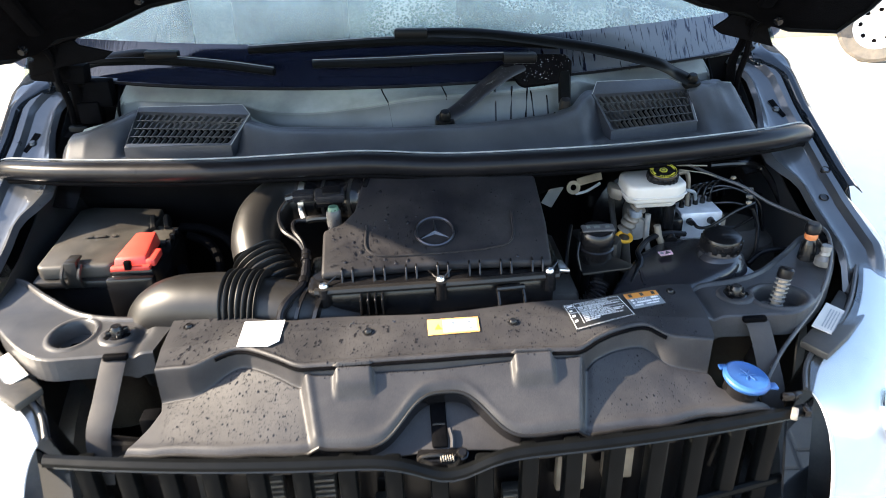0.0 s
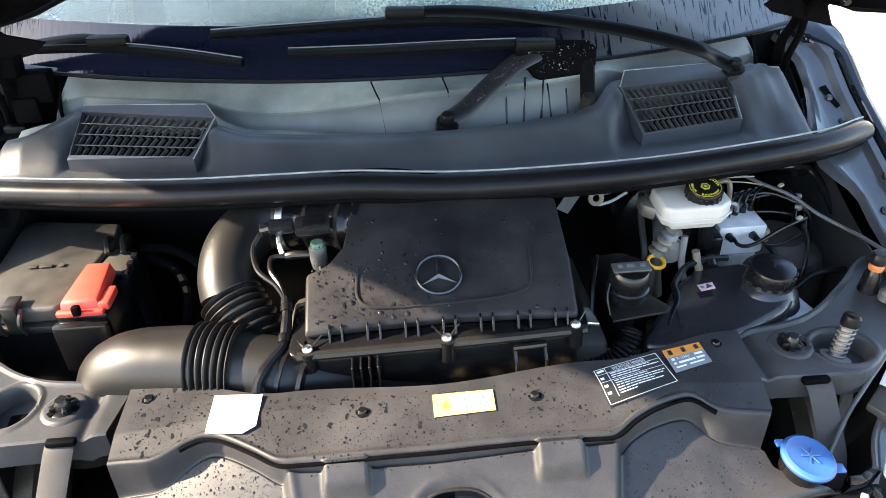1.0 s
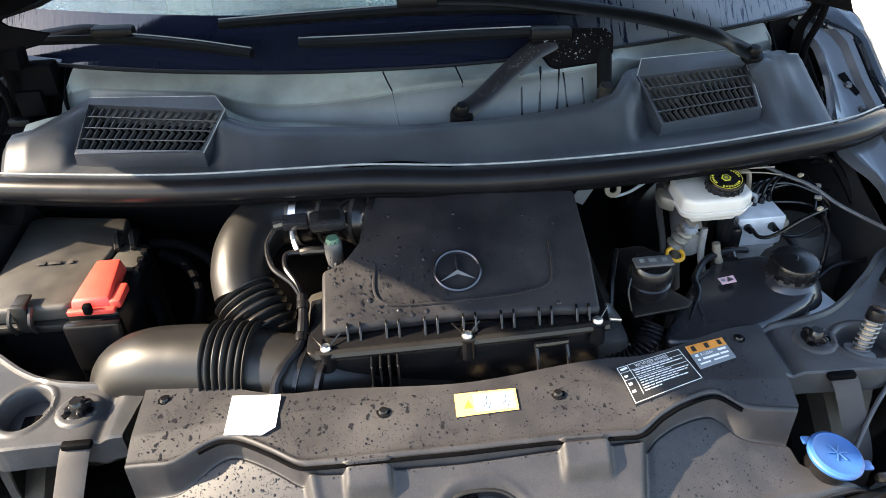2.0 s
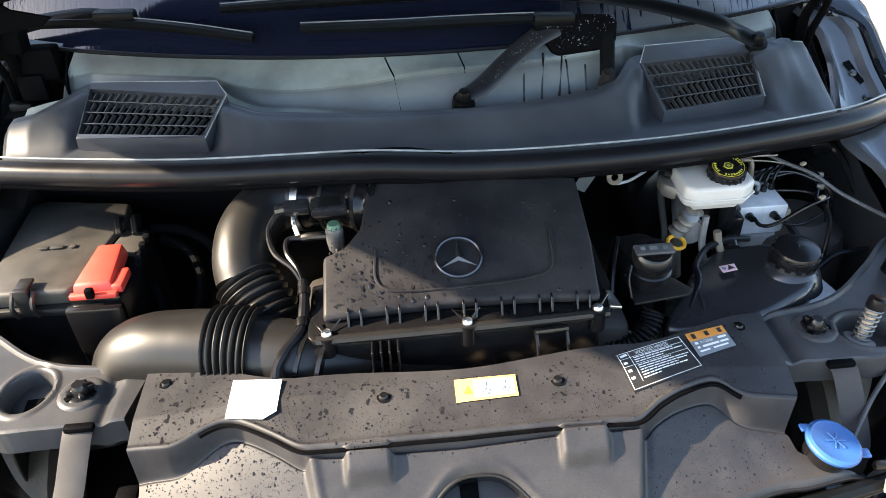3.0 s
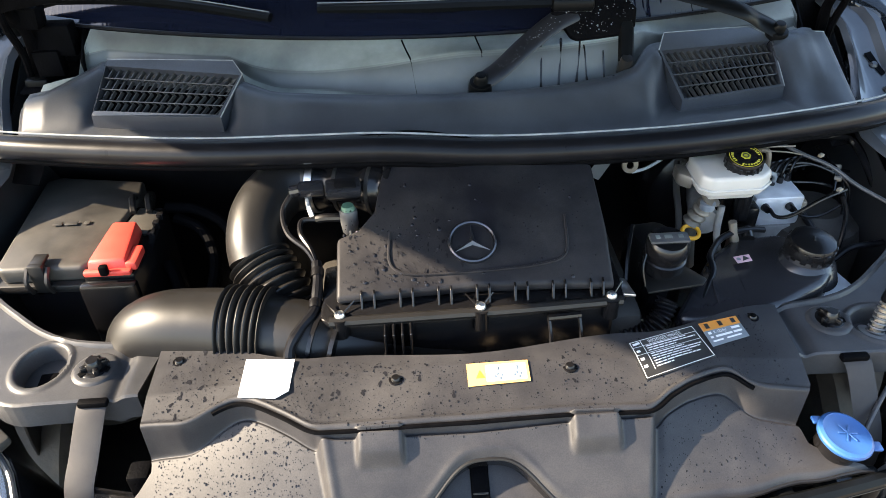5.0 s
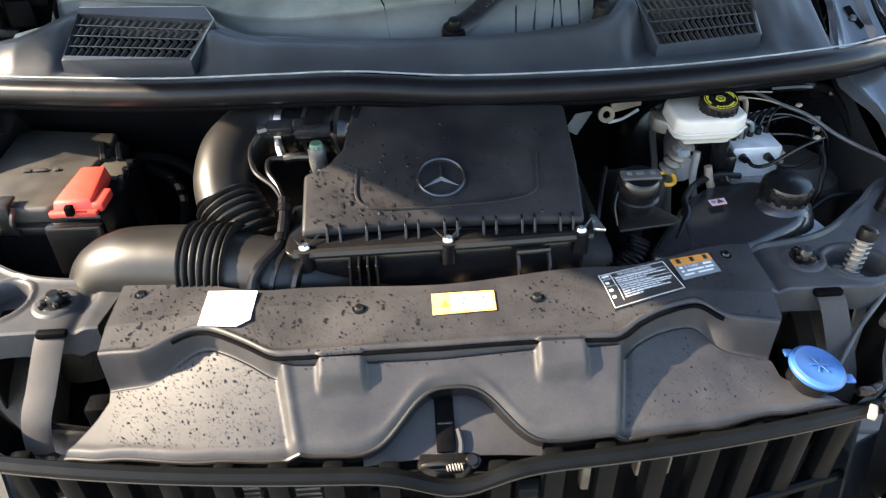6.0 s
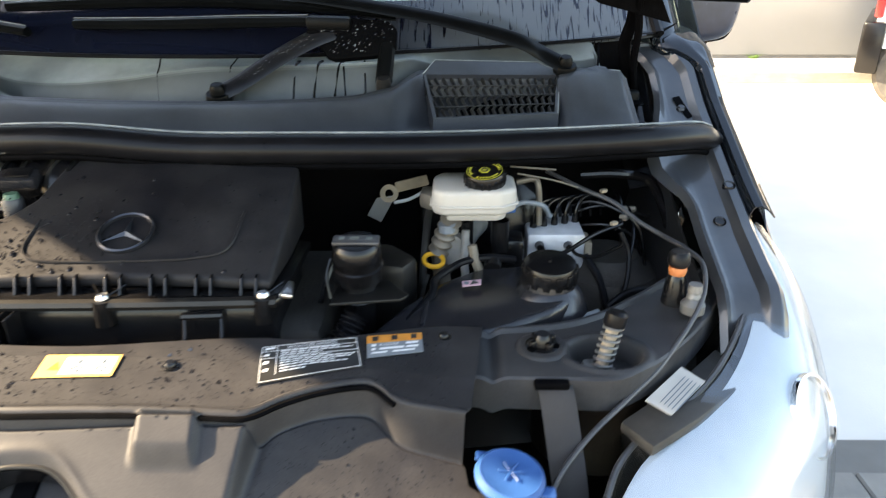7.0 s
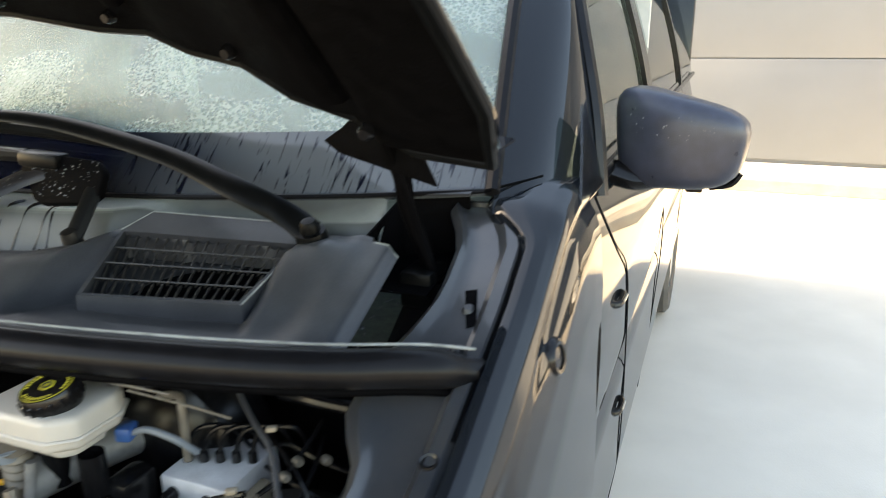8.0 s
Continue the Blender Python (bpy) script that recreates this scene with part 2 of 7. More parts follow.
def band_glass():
    """Gloss-black printed glass, sky blue painted in; a grey rain film with run marks lies on the driver's end."""
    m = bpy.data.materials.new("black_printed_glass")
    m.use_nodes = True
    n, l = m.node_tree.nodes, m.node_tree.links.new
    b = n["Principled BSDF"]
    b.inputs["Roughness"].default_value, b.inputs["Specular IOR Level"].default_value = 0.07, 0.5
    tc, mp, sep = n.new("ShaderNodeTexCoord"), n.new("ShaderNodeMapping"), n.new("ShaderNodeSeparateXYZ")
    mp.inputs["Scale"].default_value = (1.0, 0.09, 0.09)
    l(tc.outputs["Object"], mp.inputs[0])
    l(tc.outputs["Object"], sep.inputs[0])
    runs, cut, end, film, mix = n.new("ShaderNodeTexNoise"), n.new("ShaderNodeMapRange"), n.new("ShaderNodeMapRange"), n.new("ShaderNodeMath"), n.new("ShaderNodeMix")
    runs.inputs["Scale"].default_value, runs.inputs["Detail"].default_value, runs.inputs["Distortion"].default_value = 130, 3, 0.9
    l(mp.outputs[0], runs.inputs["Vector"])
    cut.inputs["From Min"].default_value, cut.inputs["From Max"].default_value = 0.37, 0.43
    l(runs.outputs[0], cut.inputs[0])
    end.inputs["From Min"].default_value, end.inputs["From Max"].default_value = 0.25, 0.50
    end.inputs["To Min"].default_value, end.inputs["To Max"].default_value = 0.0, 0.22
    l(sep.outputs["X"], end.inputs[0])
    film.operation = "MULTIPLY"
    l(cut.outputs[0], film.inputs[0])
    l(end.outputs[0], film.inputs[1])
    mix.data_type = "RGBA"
    # blue in the base and grey in the film stand in for reflected sky
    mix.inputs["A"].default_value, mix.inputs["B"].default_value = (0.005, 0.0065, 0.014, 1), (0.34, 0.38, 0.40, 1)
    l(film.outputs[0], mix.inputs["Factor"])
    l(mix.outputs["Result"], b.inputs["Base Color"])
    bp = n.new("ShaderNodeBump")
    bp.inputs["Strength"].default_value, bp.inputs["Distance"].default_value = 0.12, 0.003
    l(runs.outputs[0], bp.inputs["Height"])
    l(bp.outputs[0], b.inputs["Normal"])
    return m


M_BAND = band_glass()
M_SCREEN = glass("wet_windscreen_glass", (0.74, 0.82, 0.78), 0.05, drops=0.25, alpha=0.05, film=0.17)
M_GLASS = glass("tinted_side_glass", (0.55, 0.62, 0.60), 0.02, alpha=0.06)
M_LENS = glass("clear_lamp_lens", (0.95, 0.97, 0.98), 0.06, alpha=0.08)
M_DROP = bpy.data.materials.new("water_drop")
M_DROP.use_nodes = True
M_DROP.node_tree.nodes["Principled BSDF"].inputs["Base Color"].default_value = (0.012, 0.012, 0.014, 1)
M_DROP.node_tree.nodes["Principled BSDF"].inputs["Roughness"].default_value = 0.04
M_DROP.node_tree.nodes["Principled BSDF"].inputs["IOR"].default_value = 1.33


# ---- mesh tools ----
def thing(name, at, label, category, group="", kind=""):
    e = new(name)
    e.empty_display_size = 0.05
    e.location = at
    return tagged(e, label, category, group, kind)


def to_mesh(name, bm, mat, sharp=35.0):
    me = bpy.data.meshes.new(name)
    bmesh.ops.recalc_face_normals(bm, faces=bm.faces[:])
    bm.to_mesh(me)
    bm.free()
    me.polygons.foreach_set("use_smooth", [True] * len(me.polygons))
    me.set_sharp_from_angle(angle=radians(sharp))
    me.materials.append(mat)
    return me


def part(name, bm, mat, parent=None, label="", sharp=35.0):
    ob = new(name, to_mesh(name, bm, mat, sharp))
    if parent is not None:
        ob.parent = parent
        w, p = Matrix.Identity(4), parent
        while p is not None:
            w = p.matrix_basis @ w if p.parent is None else p.matrix_parent_inverse @ p.matrix_basis @ w
            p = p.parent
        ob.matrix_parent_inverse = w.inverted()
    return tagged(ob, label)


def solo(name, bm, mat, label, category, group="", kind="", sharp=35.0):
    return tagged(part(name, bm, mat, None, "", sharp), label, category, group, kind)


def B():
    return bmesh.new()


def add(bm, tmp, m=None):
    """Append tmp to bm and free it."""
    idx = {}
    for v in tmp.verts:
        idx[v] = bm.verts.new(m @ v.co if m else v.co)
    for f in tmp.faces:
        bm.faces.new([idx[v] for v in f.verts])
    tmp.free()
    return bm


def box(bm, c, s, r=0.003, m=None, seg=2):
    t = B()
    bmesh.ops.create_cube(t, size=1.0)
    for v in t.verts:
        v.co = Vector((v.co.x * s[0], v.co.y * s[1], v.co.z * s[2]))
    if r:
        bmesh.ops.bevel(t, geom=t.edges[:], offset=min(r, min(s) * 0.45), segments=seg, affect="EDGES", profile=0.5)
    return add(bm, t, Matrix.Translation(c) @ (m or Matrix.Identity(4)))


def prism(bm, outline, z0, z1, r=0.003, top=None, seg=2, inset=0.0, m=None):
    """Extrude an outline (x, y) from z0 to z1 (or to top(x, y)), with rounded rims; inset narrows the top."""
    t = B()
    cx = sum(p[0] for p in outline) / len(outline)
    cy = sum(p[1] for p in outline) / len(outline)
    lo = [t.verts.new((x, y, z0)) for x, y in outline]
    hi = []
    for x, y in outline:
        d = math.hypot(x - cx, y - cy) or 1
        k = 1 - inset / d
        hx, hy = cx + (x - cx) * k, cy + (y - cy) * k
        hi.append(t.verts.new((hx, hy, top(hx, hy) if top else z1)))
    t.faces.new(lo[::-1])
    t.faces.new(hi)
    n = len(lo)
    for i in range(n):
        t.faces.new((lo[i], lo[(i + 1) % n], hi[(i + 1) % n], hi[i]))
    bmesh.ops.recalc_face_normals(t, faces=t.faces[:])
    if r:
        bmesh.ops.bevel(t, geom=t.edges[:], offset=r, segments=seg, affect="EDGES", profile=0.5, clamp_overlap=True)
    return add(bm, t, m)


def spline(pts, res=8):
    """Catmull-Rom through points."""
    p = [Vector(q) for q in pts]
    if len(p) < 3:
        return [p[0].lerp(p[-1], i / res) for i in range(res + 1)]
    p = [p[0] * 2 - p[1]] + p + [p[-1] * 2 - p[-2]]
    out = []
    for i in range(1, len(p) - 2):
        a, b, c, d = p[i - 1:i + 3]
        for k in range(res):
            s = k / res
            out.append(0.5 * (2 * b + (c - a) * s + (2 * a - 5 * b + 4 * c - d) * s * s + (3 * b - a - 3 * c + d) * s ** 3))
    out.append(p[-2].copy())
    return out


def tube(bm, pts, r, n=12, res=8, smooth=True, caps=True, flat=1.0, up=None):
    """Sweep a round (or flattened) section; r is a number or a function of 0..1 along the way."""
    path = spline(pts, res) if smooth else [Vector(q) for q in pts]
    rings, side = [], None
    for i, p in enumerate(path):
        d = (path[min(i + 1, len(path) - 1)] - path[max(i - 1, 0)]).normalized()
        if side is None:
            ref = Vector(up) if up else (Vector((0, 0, 1)) if abs(d.z) < 0.9 else Vector((0, 1, 0)))
            side = d.cross(ref).normalized()
        side = (side - d * side.dot(d)).normalized()
        top = side.cross(d)
        rr = r(i / (len(path) - 1)) if callable(r) else r
        rings.append([bm.verts.new(p + side * math.cos(a) * rr + top * math.sin(a) * rr * flat) for a in (2 * math.pi * k / n for k in range(n))])
    for a, b in zip(rings, rings[1:]):
        for k in range(n):
            bm.faces.new((a[k], a[(k + 1) % n], b[(k + 1) % n], b[k]))
    if caps:
        bm.faces.new(rings[0][::-1])
        bm.faces.new(rings[-1])
    return bm


def lathe(bm, prof, m=None, n=32):
    """Turn a profile of (radius, height) about z."""
    m = m or Matrix.Identity(4)
    rings = []
    for r, h in prof:
        if r < 1e-5:
            rings.append([bm.verts.new(m @ Vector((0, 0, h)))])
        else:
            rings.append([bm.verts.new(m @ Vector((r * math.cos(a), r * math.sin(a), h))) for a in (2 * math.pi * k / n for k in range(n))])
    for a, b in zip(rings, rings[1:]):
        for k in range(n):
            q = [a[k % len(a)], a[(k + 1) % len(a)], b[(k + 1) % len(b)], b[k % len(b)]]
            q = list(dict.fromkeys(q))
            if len(q) > 2:
                bm.faces.new(q)
    return bm


def sheet(bm, fn, nu, nv, thick=0.0):
    """A grid of fn(u, v), u and v from 0 to 1, with thickness below it."""
    P = np.array([[fn(i / nu, j / nv) for j in range(nv + 1)] for i in range(nu + 1)], float)
    vs = [[bm.verts.new(P[i, j]) for j in range(nv + 1)] for i in range(nu + 1)]
    for i in range(nu):
        for j in range(nv):
            bm.faces.new((vs[i][j], vs[i + 1][j], vs[i + 1][j + 1], vs[i][j + 1]))
    if thick:
        N = np.cross(np.gradient(P, axis=0), np.gradient(P, axis=1))
        N /= np.linalg.norm(N, axis=2, keepdims=True) + 1e-12
        Q = P - N * thick
        ws = [[bm.verts.new(Q[i, j]) for j in range(nv + 1)] for i in range(nu + 1)]
        for i in range(nu):
            for j in range(nv):
                bm.faces.new((ws[i][j + 1], ws[i + 1][j + 1], ws[i + 1][j], ws[i][j]))
        for i in range(nu):
            bm.faces.new((vs[i][0], ws[i][0], ws[i + 1][0], vs[i + 1][0]))
            bm.faces.new((vs[i][nv], vs[i + 1][nv], ws[i + 1][nv], ws[i][nv]))
        for j in range(nv):
            bm.faces.new((vs[0][j], vs[0][j + 1], ws[0][j + 1], ws[0][j]))
            bm.faces.new((vs[nu][j], ws[nu][j], ws[nu][j + 1], vs[nu][j + 1]))
    return bm


def lerp_table(table):
    xs, ys = [p[0] for p in table], [p[1] for p in table]
    return lambda x: float(np.interp(x, xs, ys))


def soft_table(table, w=0.008):
    """Linear table with its corners rounded over w."""
    f = lerp_table(table)
    return lambda x: (f(x - w) + 2 * f(x - w / 2) + 2 * f(x) + 2 * f(x + w / 2) + f(x + w)) / 8


def smooth_table(table):
    """Smooth interpolation through a short table (cosine eased)."""
    def f(x):
        if x <= table[0][0]:
            return table[0][1]
        for (a, ya), (b, yb) in zip(table, table[1:]):
            if x <= b:
                s = (x - a) / (b - a)
                return ya + (yb - ya) * (s * s * (3 - 2 * s))
        return table[-1][1]
    return f


def step(a, b, x):
    s = min(1.0, max(0.0, (x - a) / (b - a)))
    return s * s * (3 - 2 * s)


def frame_z(at, up, spin=0.0):
    """A pose at a place whose z axis points along up."""
    q = Vector((0, 0, 1)).rotation_difference(Vector(up).normalized())
    return Matrix.Translation(at) @ q.to_matrix().to_4x4() @ Matrix.Rotation(spin, 4, "Z")


def flat_patch(bm, corners, zf, lift=0.0015, n=6, thick=0.0006):
    """A thin label between four corners (x, y), laid on the surface zf."""
    a, b, c, d = [Vector(p).to_2d() for p in corners]
    def at(u, v):
        p = a.lerp(b, u).lerp(d.lerp(c, u), v)
        return p.x, p.y, zf(p.x, p.y) + lift
    return sheet(bm, at, n, n, thick)


def bar_on(bm, corners, zf, u0, u1, v0, v1, lift=0.0024):
    a, b, c, d = [Vector(p).to_2d() for p in corners]
    q = [a.lerp(b, u).lerp(d.lerp(c, u), v) for u, v in ((u0, v0), (u1, v0), (u1, v1), (u0, v1))]
    return flat_patch(bm, q, zf, lift, 3, 0.0003)


def words(text, corners, zf, u0, v0, v1, mat, parent, name="lettering", lift=0.0026, fit=None):
    """Lettering in the built-in font laid on a label; its height runs from v1 up to v0."""
    a, b, c, d = [Vector(p).to_2d() for p in corners]
    cu = bpy.data.curves.new(name, "FONT")
    cu.body, cu.resolution_u = text, 2
    tmp = bpy.data.objects.new(name, cu)
    scene.collection.objects.link(tmp)
    me = bpy.data.meshes.new_from_object(tmp.evaluated_get(bpy.context.evaluated_depsgraph_get()))
    bpy.data.objects.remove(tmp)
    wide = max(v.co.x for v in me.vertices) or 1
    for v in me.vertices:
        u = u0 + v.co.x / wide * fit
        w = v1 + (v0 - v1) * v.co.y / 0.7
        p = a.lerp(b, u).lerp(d.lerp(c, u), w)
        v.co = (p.x, p.y, zf(p.x, p.y) + lift)
    bm = B()
    bm.from_mesh(me)
    bpy.data.meshes.remove(me)
    return part(name, bm, mat, parent)

# ---- ground, kerb and building ----
bm = B()
box(bm, (0, 0, -0.15), (240, 240, 0.3), 0)
ground = solo("ground", bm, M_CONCRETE, "sunlit pale concrete yard with faint stains", "ground", kind="structure")
bm = B()
box(bm, (6, 8.05, 0.06), (60, 0.5, 0.12), 0.012)
solo("kerb", bm, M_KERB, "pale stone kerb along the building", "kerb", kind="structure")
bm = B()
box(bm, (6, 8.52, 0.055), (60, 0.44, 0.13), 0.004)
solo("pavement", bm, M_KERBTOP, "light concrete strip between kerb and wall", "pavement", kind="structure")
wall = solo("wall_north", box(B(), (6, 8.92, 3.0), (60, 0.3, 6.0), 0), M_WALL, "light grey clad wall of a long building", "wall", kind="structure")
for i in range(-4, 9):
    for k, (z0, z1) in enumerate(((0.16, 1.155), (1.165, 2.32), (2.33, 3.48), (3.49, 4.64), (4.65, 5.8))):
        x0 = 2.9 + i * 4.2
        part("panel", box(B(), (x0 + 2.1, 8.755, (z0 + z1) / 2), (4.19, 0.03, z1 - z0), 0.004), M_WALL, wall)
# An unseen block added beside the van shades its windscreen and cabin.
solo("shade_block", box(B(), (-14, 3.42, 7.0), (12, 3.88, 14.0), 0), M_WALL, "unseen tall grey block added beside the van to shade its windscreen", "building", kind="structure")
weed_bm = B()
for i in range(40):
    a, h = random.uniform(0, 6.28), random.uniform(0.02, 0.06)
    p = Vector((3.95 + random.uniform(-0.05, 0.05), 8.71, 0.118))
    d = Vector((math.cos(a), -abs(math.sin(a)), 0)) * 0.03
    tube(weed_bm, [p, p + d + Vector((0, 0, h * 0.7)), p + d * 1.8 + Vector((0, 0, h))], lambda s: 0.003 * (1.1 - s), 4, 3)
solo("weed_tuft", weed_bm, M_WEED, "small green weed at the foot of the wall", "weed", kind="stuff")

# A paved strip beside the front wheel: rows of pavers, each its own stone.
pave = solo("paved_strip", box(B(), (0, -7.0, 0.0), (60, 18.1, 0.012), 0), M_PAVED, "worn grey concrete block paving in front of the yard slab", "paving", kind="structure")
proto = None
for i in range(12):
    for j in range(9):
        x, y = 1.08 + i * 0.2 + (j % 2) * 0.1, 0.12 + j * 0.21
        if proto is None:
            proto = part("paver", box(B(), (0, 0, 0), (0.192, 0.202, 0.02), 0.006, seg=1), M_PAVER, pave)
            proto.location = (x, y, 0.006)
        else:
            o = proto.copy()
            scene.collection.objects.link(o)
            o.location = (x, y, 0.006 + random.uniform(-0.002, 0.002))
            o.rotation_euler = (0, 0, random.uniform(-0.02, 0.02))

# ---- the van: body, glass, wheels ----
van = thing("van", (0, 3.0, 0), "dark grey metallic panel van with its bonnet open", "van")
rail_z = lerp_table([(0.95, 0.93), (1.15, 0.965), (1.30, 1.005), (1.39, 1.04), (1.58, 1.129), (1.72, 1.215), (1.80, 1.235)])
SIDE = [(0.30, 0.935), (0.45, 0.958), (0.75, 0.970), (0.95, 0.973), (1.01, 0.971), (1.04, 0.964), (1.12, 0.945), (1.22, 0.920)]
side_x = lerp_table(SIDE)


def pillar_y(z):
    return 1.72 + (z - 1.22) * 1.33


for s in (1, -1):
    # front wing skin, from the shut line over the shoulder to the wheel arch
    def wing(u, v, s=s):
        front = lerp_table([(0.0, 1.335), (0.45, 1.335), (0.60, 1.40), (0.68, 1.385), (0.73, 1.335), (0.80, 1.27), (0.86, 1.22), (0.92, 1.14), (1.0, 1.05)])(v)
        y = front + u * (1.86 - front)
        zr = rail_z(min(y, 1.80))
        sec = [(0.897, zr - 0.030), (0.898, zr - 0.008), (0.903, zr + 0.002), (0.913, zr + 0.003), (0.924, zr - 0.004), (0.935, zr - 0.016), (0.944, zr - 0.032), (0.951, zr - 0.054),
               (0.960, zr - 0.09), (0.967, zr - 0.17), (0.971, 0.73), (0.962, 0.50)]
        w = v * (len(sec) - 1)
        k = min(int(w), len(sec) - 2)
        q = w - k
        q = q * q * (3 - 2 * q) * 0.4 + q * 0.6
        x = sec[k][0] * (1 - q) + sec[k + 1][0] * q
        z = sec[k][1] * (1 - q) + sec[k + 1][1] * q
        x -= 0.070 * step(1.655, 1.735, y) * (1 - step(0.10, 0.45, v)) + 0.006 * math.exp(-((v - 0.58) / 0.06) ** 2) * step(1.5, 1.62, y) + 0.008 * (1 - step(0.0, 0.10, u)) * step(0.5, 0.7, v)
        return s * x, y, z
    wing_ob = part("wing", sheet(B(), wing, 36, 66, 0.002), M_PAINT, van, "dark grey metallic front wing")
    rep = frame_z((s * 0.955, 1.600, 1.066), (s, -0.1, 0.2))
    lamp_ring = part("side_repeater", lathe(B(), [(0.015, 0.006), (0.019, 0.007), (0.023, 0.004), (0.025, 0.0), (0.025, -0.012)], rep, 28), M_BLACK, wing_ob, "round side marker on the wing")
    part("marker_lens", lathe(B(), [(0.0, 0.003), (0.010, 0.004), (0.016, 0.002), (0.016, -0.006)], rep, 24), M_EMBLEM, lamp_ring, "bright clear lens")
    chan = B()
    tube(chan, [(s * (0.902 - 0.070 * step(1.655, 1.735, y) - 0.007), y, rail_z(y) - 0.010) for y in (1.42, 1.5, 1.58, 1.63, 1.66, 1.685)], 0.005, 8, 5)
    part("shut_line", chan, M_UNDER, wing_ob, "dark shut line beside the wing")
    # wheel arch flare
    arch = B()
    pts = [(s * 0.965, 1.42 + 0.40 * math.cos(a), 0.34 + 0.40 * math.sin(a)) for a in (math.pi * k / 14 for k in range(15))]
    tube(arch, pts, 0.014, 8, 2)
    part("wheel_arch", arch, M_BLACK, van)
    # side of the body behind the wing
    def side(u, v, s=s):
        z = 0.30 + v * 0.92
        y = 1.85 + u * 3.45
        return s * (side_x(z) - 0.035 * step(4.9, 5.3, y) - 0.012 * math.exp(-((z - 0.80) / 0.02) ** 2)), y, z
    body = part("body_side", sheet(B(), side, 40, 46, 0.004), M_PAINT, van, "dark grey lower body side with a swage line")
    for gap in ([(1.19, 1.965), (1.08, 2.06), (1.0, 2.14), (0.8, 2.22), (0.5, 2.33), (0.32, 2.36)], [(1.2, 3.02), (0.9, 3.02), (0.6, 3.02), (0.32, 3.0)], [(1.2, 4.25), (0.9, 4.25), (0.6, 4.25), (0.32, 4.25)]):
        g = B()
        tube(g, [(s * (side_x(z) + 0.0012), y, z) for z, y in gap], 0.0016, 6, 6)
        part("door_gap", g, M_BLACK, body)
    for y, z in ((2.03, 0.985), (2.17, 0.70)):
        hnd = B()
        tube(hnd, [(s * (side_x(z) - 0.004), y - 0.035, z), (s * (side_x(z) + 0.006), y - 0.022, z), (s * (side_x(z) + 0.007), y + 0.022, z), (s * (side_x(z) - 0.004), y + 0.035, z)], 0.007, 10, 5)
        dh = part("door_handle", hnd, M_BLACK, body, "small black handle on the door")
        part("handle_inlay", tube(B(), [(s * (side_x(z) + 0.0125), y - 0.018, z + 0.003), (s * (side_x(z) + 0.0135), y + 0.018, z + 0.003)], 0.0025, 8, 2, smooth=False), M_STEEL, dh, "bright inlay")
    # upper side: pillars round the glass
    def upper_x(z):
        return 0.930 - 0.22 * ((z - 1.18) / 0.68) ** 1.4 if z > 1.18 else 0.930
    def strip(y0, y1, z0, z1, name, mat, out=0.0, thick=0.012, label=""):
        def fn(u, v):
            z = z0 + v * (z1 - z0)
            a = y0(z) if callable(y0) else y0
            b = y1(z) if callable(y1) else y1
            return s * (upper_x(z) + out), a + u * (b - a), z
        return part(name, sheet(B(), fn, 10, 14, thick * s), mat, van, label)
    strip(lambda z: pillar_y(z) + 0.127, 2.94, 1.66, 1.86, "door_frame", M_PAINT, -0.003)
    strip(lambda z: max(2.03 + 0.30 * (z - 1.2), pillar_y(z) + 0.05), 2.9, 1.19, 1.665, "door_window", M_GLASS, -0.012, 0.004, "tinted front door glass")
    strip(2.88, 3.00, 1.19, 1.86, "b_pillar", M_BLACK, 0.0)
    strip(3.00, 4.22, 1.19, 1.70, "side_window", M_GLASS, -0.01, 0.004, "tinted rear side glass")
    strip(4.22, 5.28, 1.19, 1.70, "side_window", M_GLASS, -0.01, 0.004, "tinted rear side glass")
    strip(2.97, 5.29, 1.69, 1.86, "roof_rail", M_PAINT, -0.001)
    strip(4.19, 4.26, 1.19, 1.70, "c_pillar", M_BLACK, 0.002)
    belt = B()
    tube(belt, [(s * 0.930, y, 1.195) for y in (1.86, 2.2, 2.9, 4.0, 5.28)], 0.010, 8, 4)
    part("belt_trim", belt, M_BLACK, van, "black window-sill trim")
    seam = B()
    tube(seam, [(s * 0.830, 1.716, 1.2315), (s * 0.850, 1.738, 1.236), (s * 0.871, 1.765, 1.239), (s * 0.888, 1.789, 1.242)], 0.0018, 6, 5)
    part("panel_seam", seam, M_UNDER, van, "dark seam where wing and pillar meet")
    # small quarter light between pillar and mirror
    q = B()
    outline = [(1.79, 1.205), (1.955, 1.205), (1.940, 1.255), (1.918, 1.300), (1.898, 1.330), (1.880, 1.318), (1.840, 1.270)]
    vs = [q.verts.new((s * (upper_x(z) + 0.012), y, z)) for y, z in outline]
    f0 = q.faces.new(vs)
    r = bmesh.ops.extrude_face_region(q, geom=[f0])
    for e in r["geom"]:
        if isinstance(e, bmesh.types.BMVert):
            e.co.x += s * 0.004
    part("quarter_light", q, M_GLASS, van, "small fixed triangular quarter window")
    rib = B()
    tube(rib, [(s * (upper_x(z) + 0.004), y, z) for y, z in ((2.01, 1.17), (2.035, 1.30), (2.085, 1.45), (2.25, 1.66))], 0.014, 8, 5)
    part("window_divider", rib, M_BLACK, van)
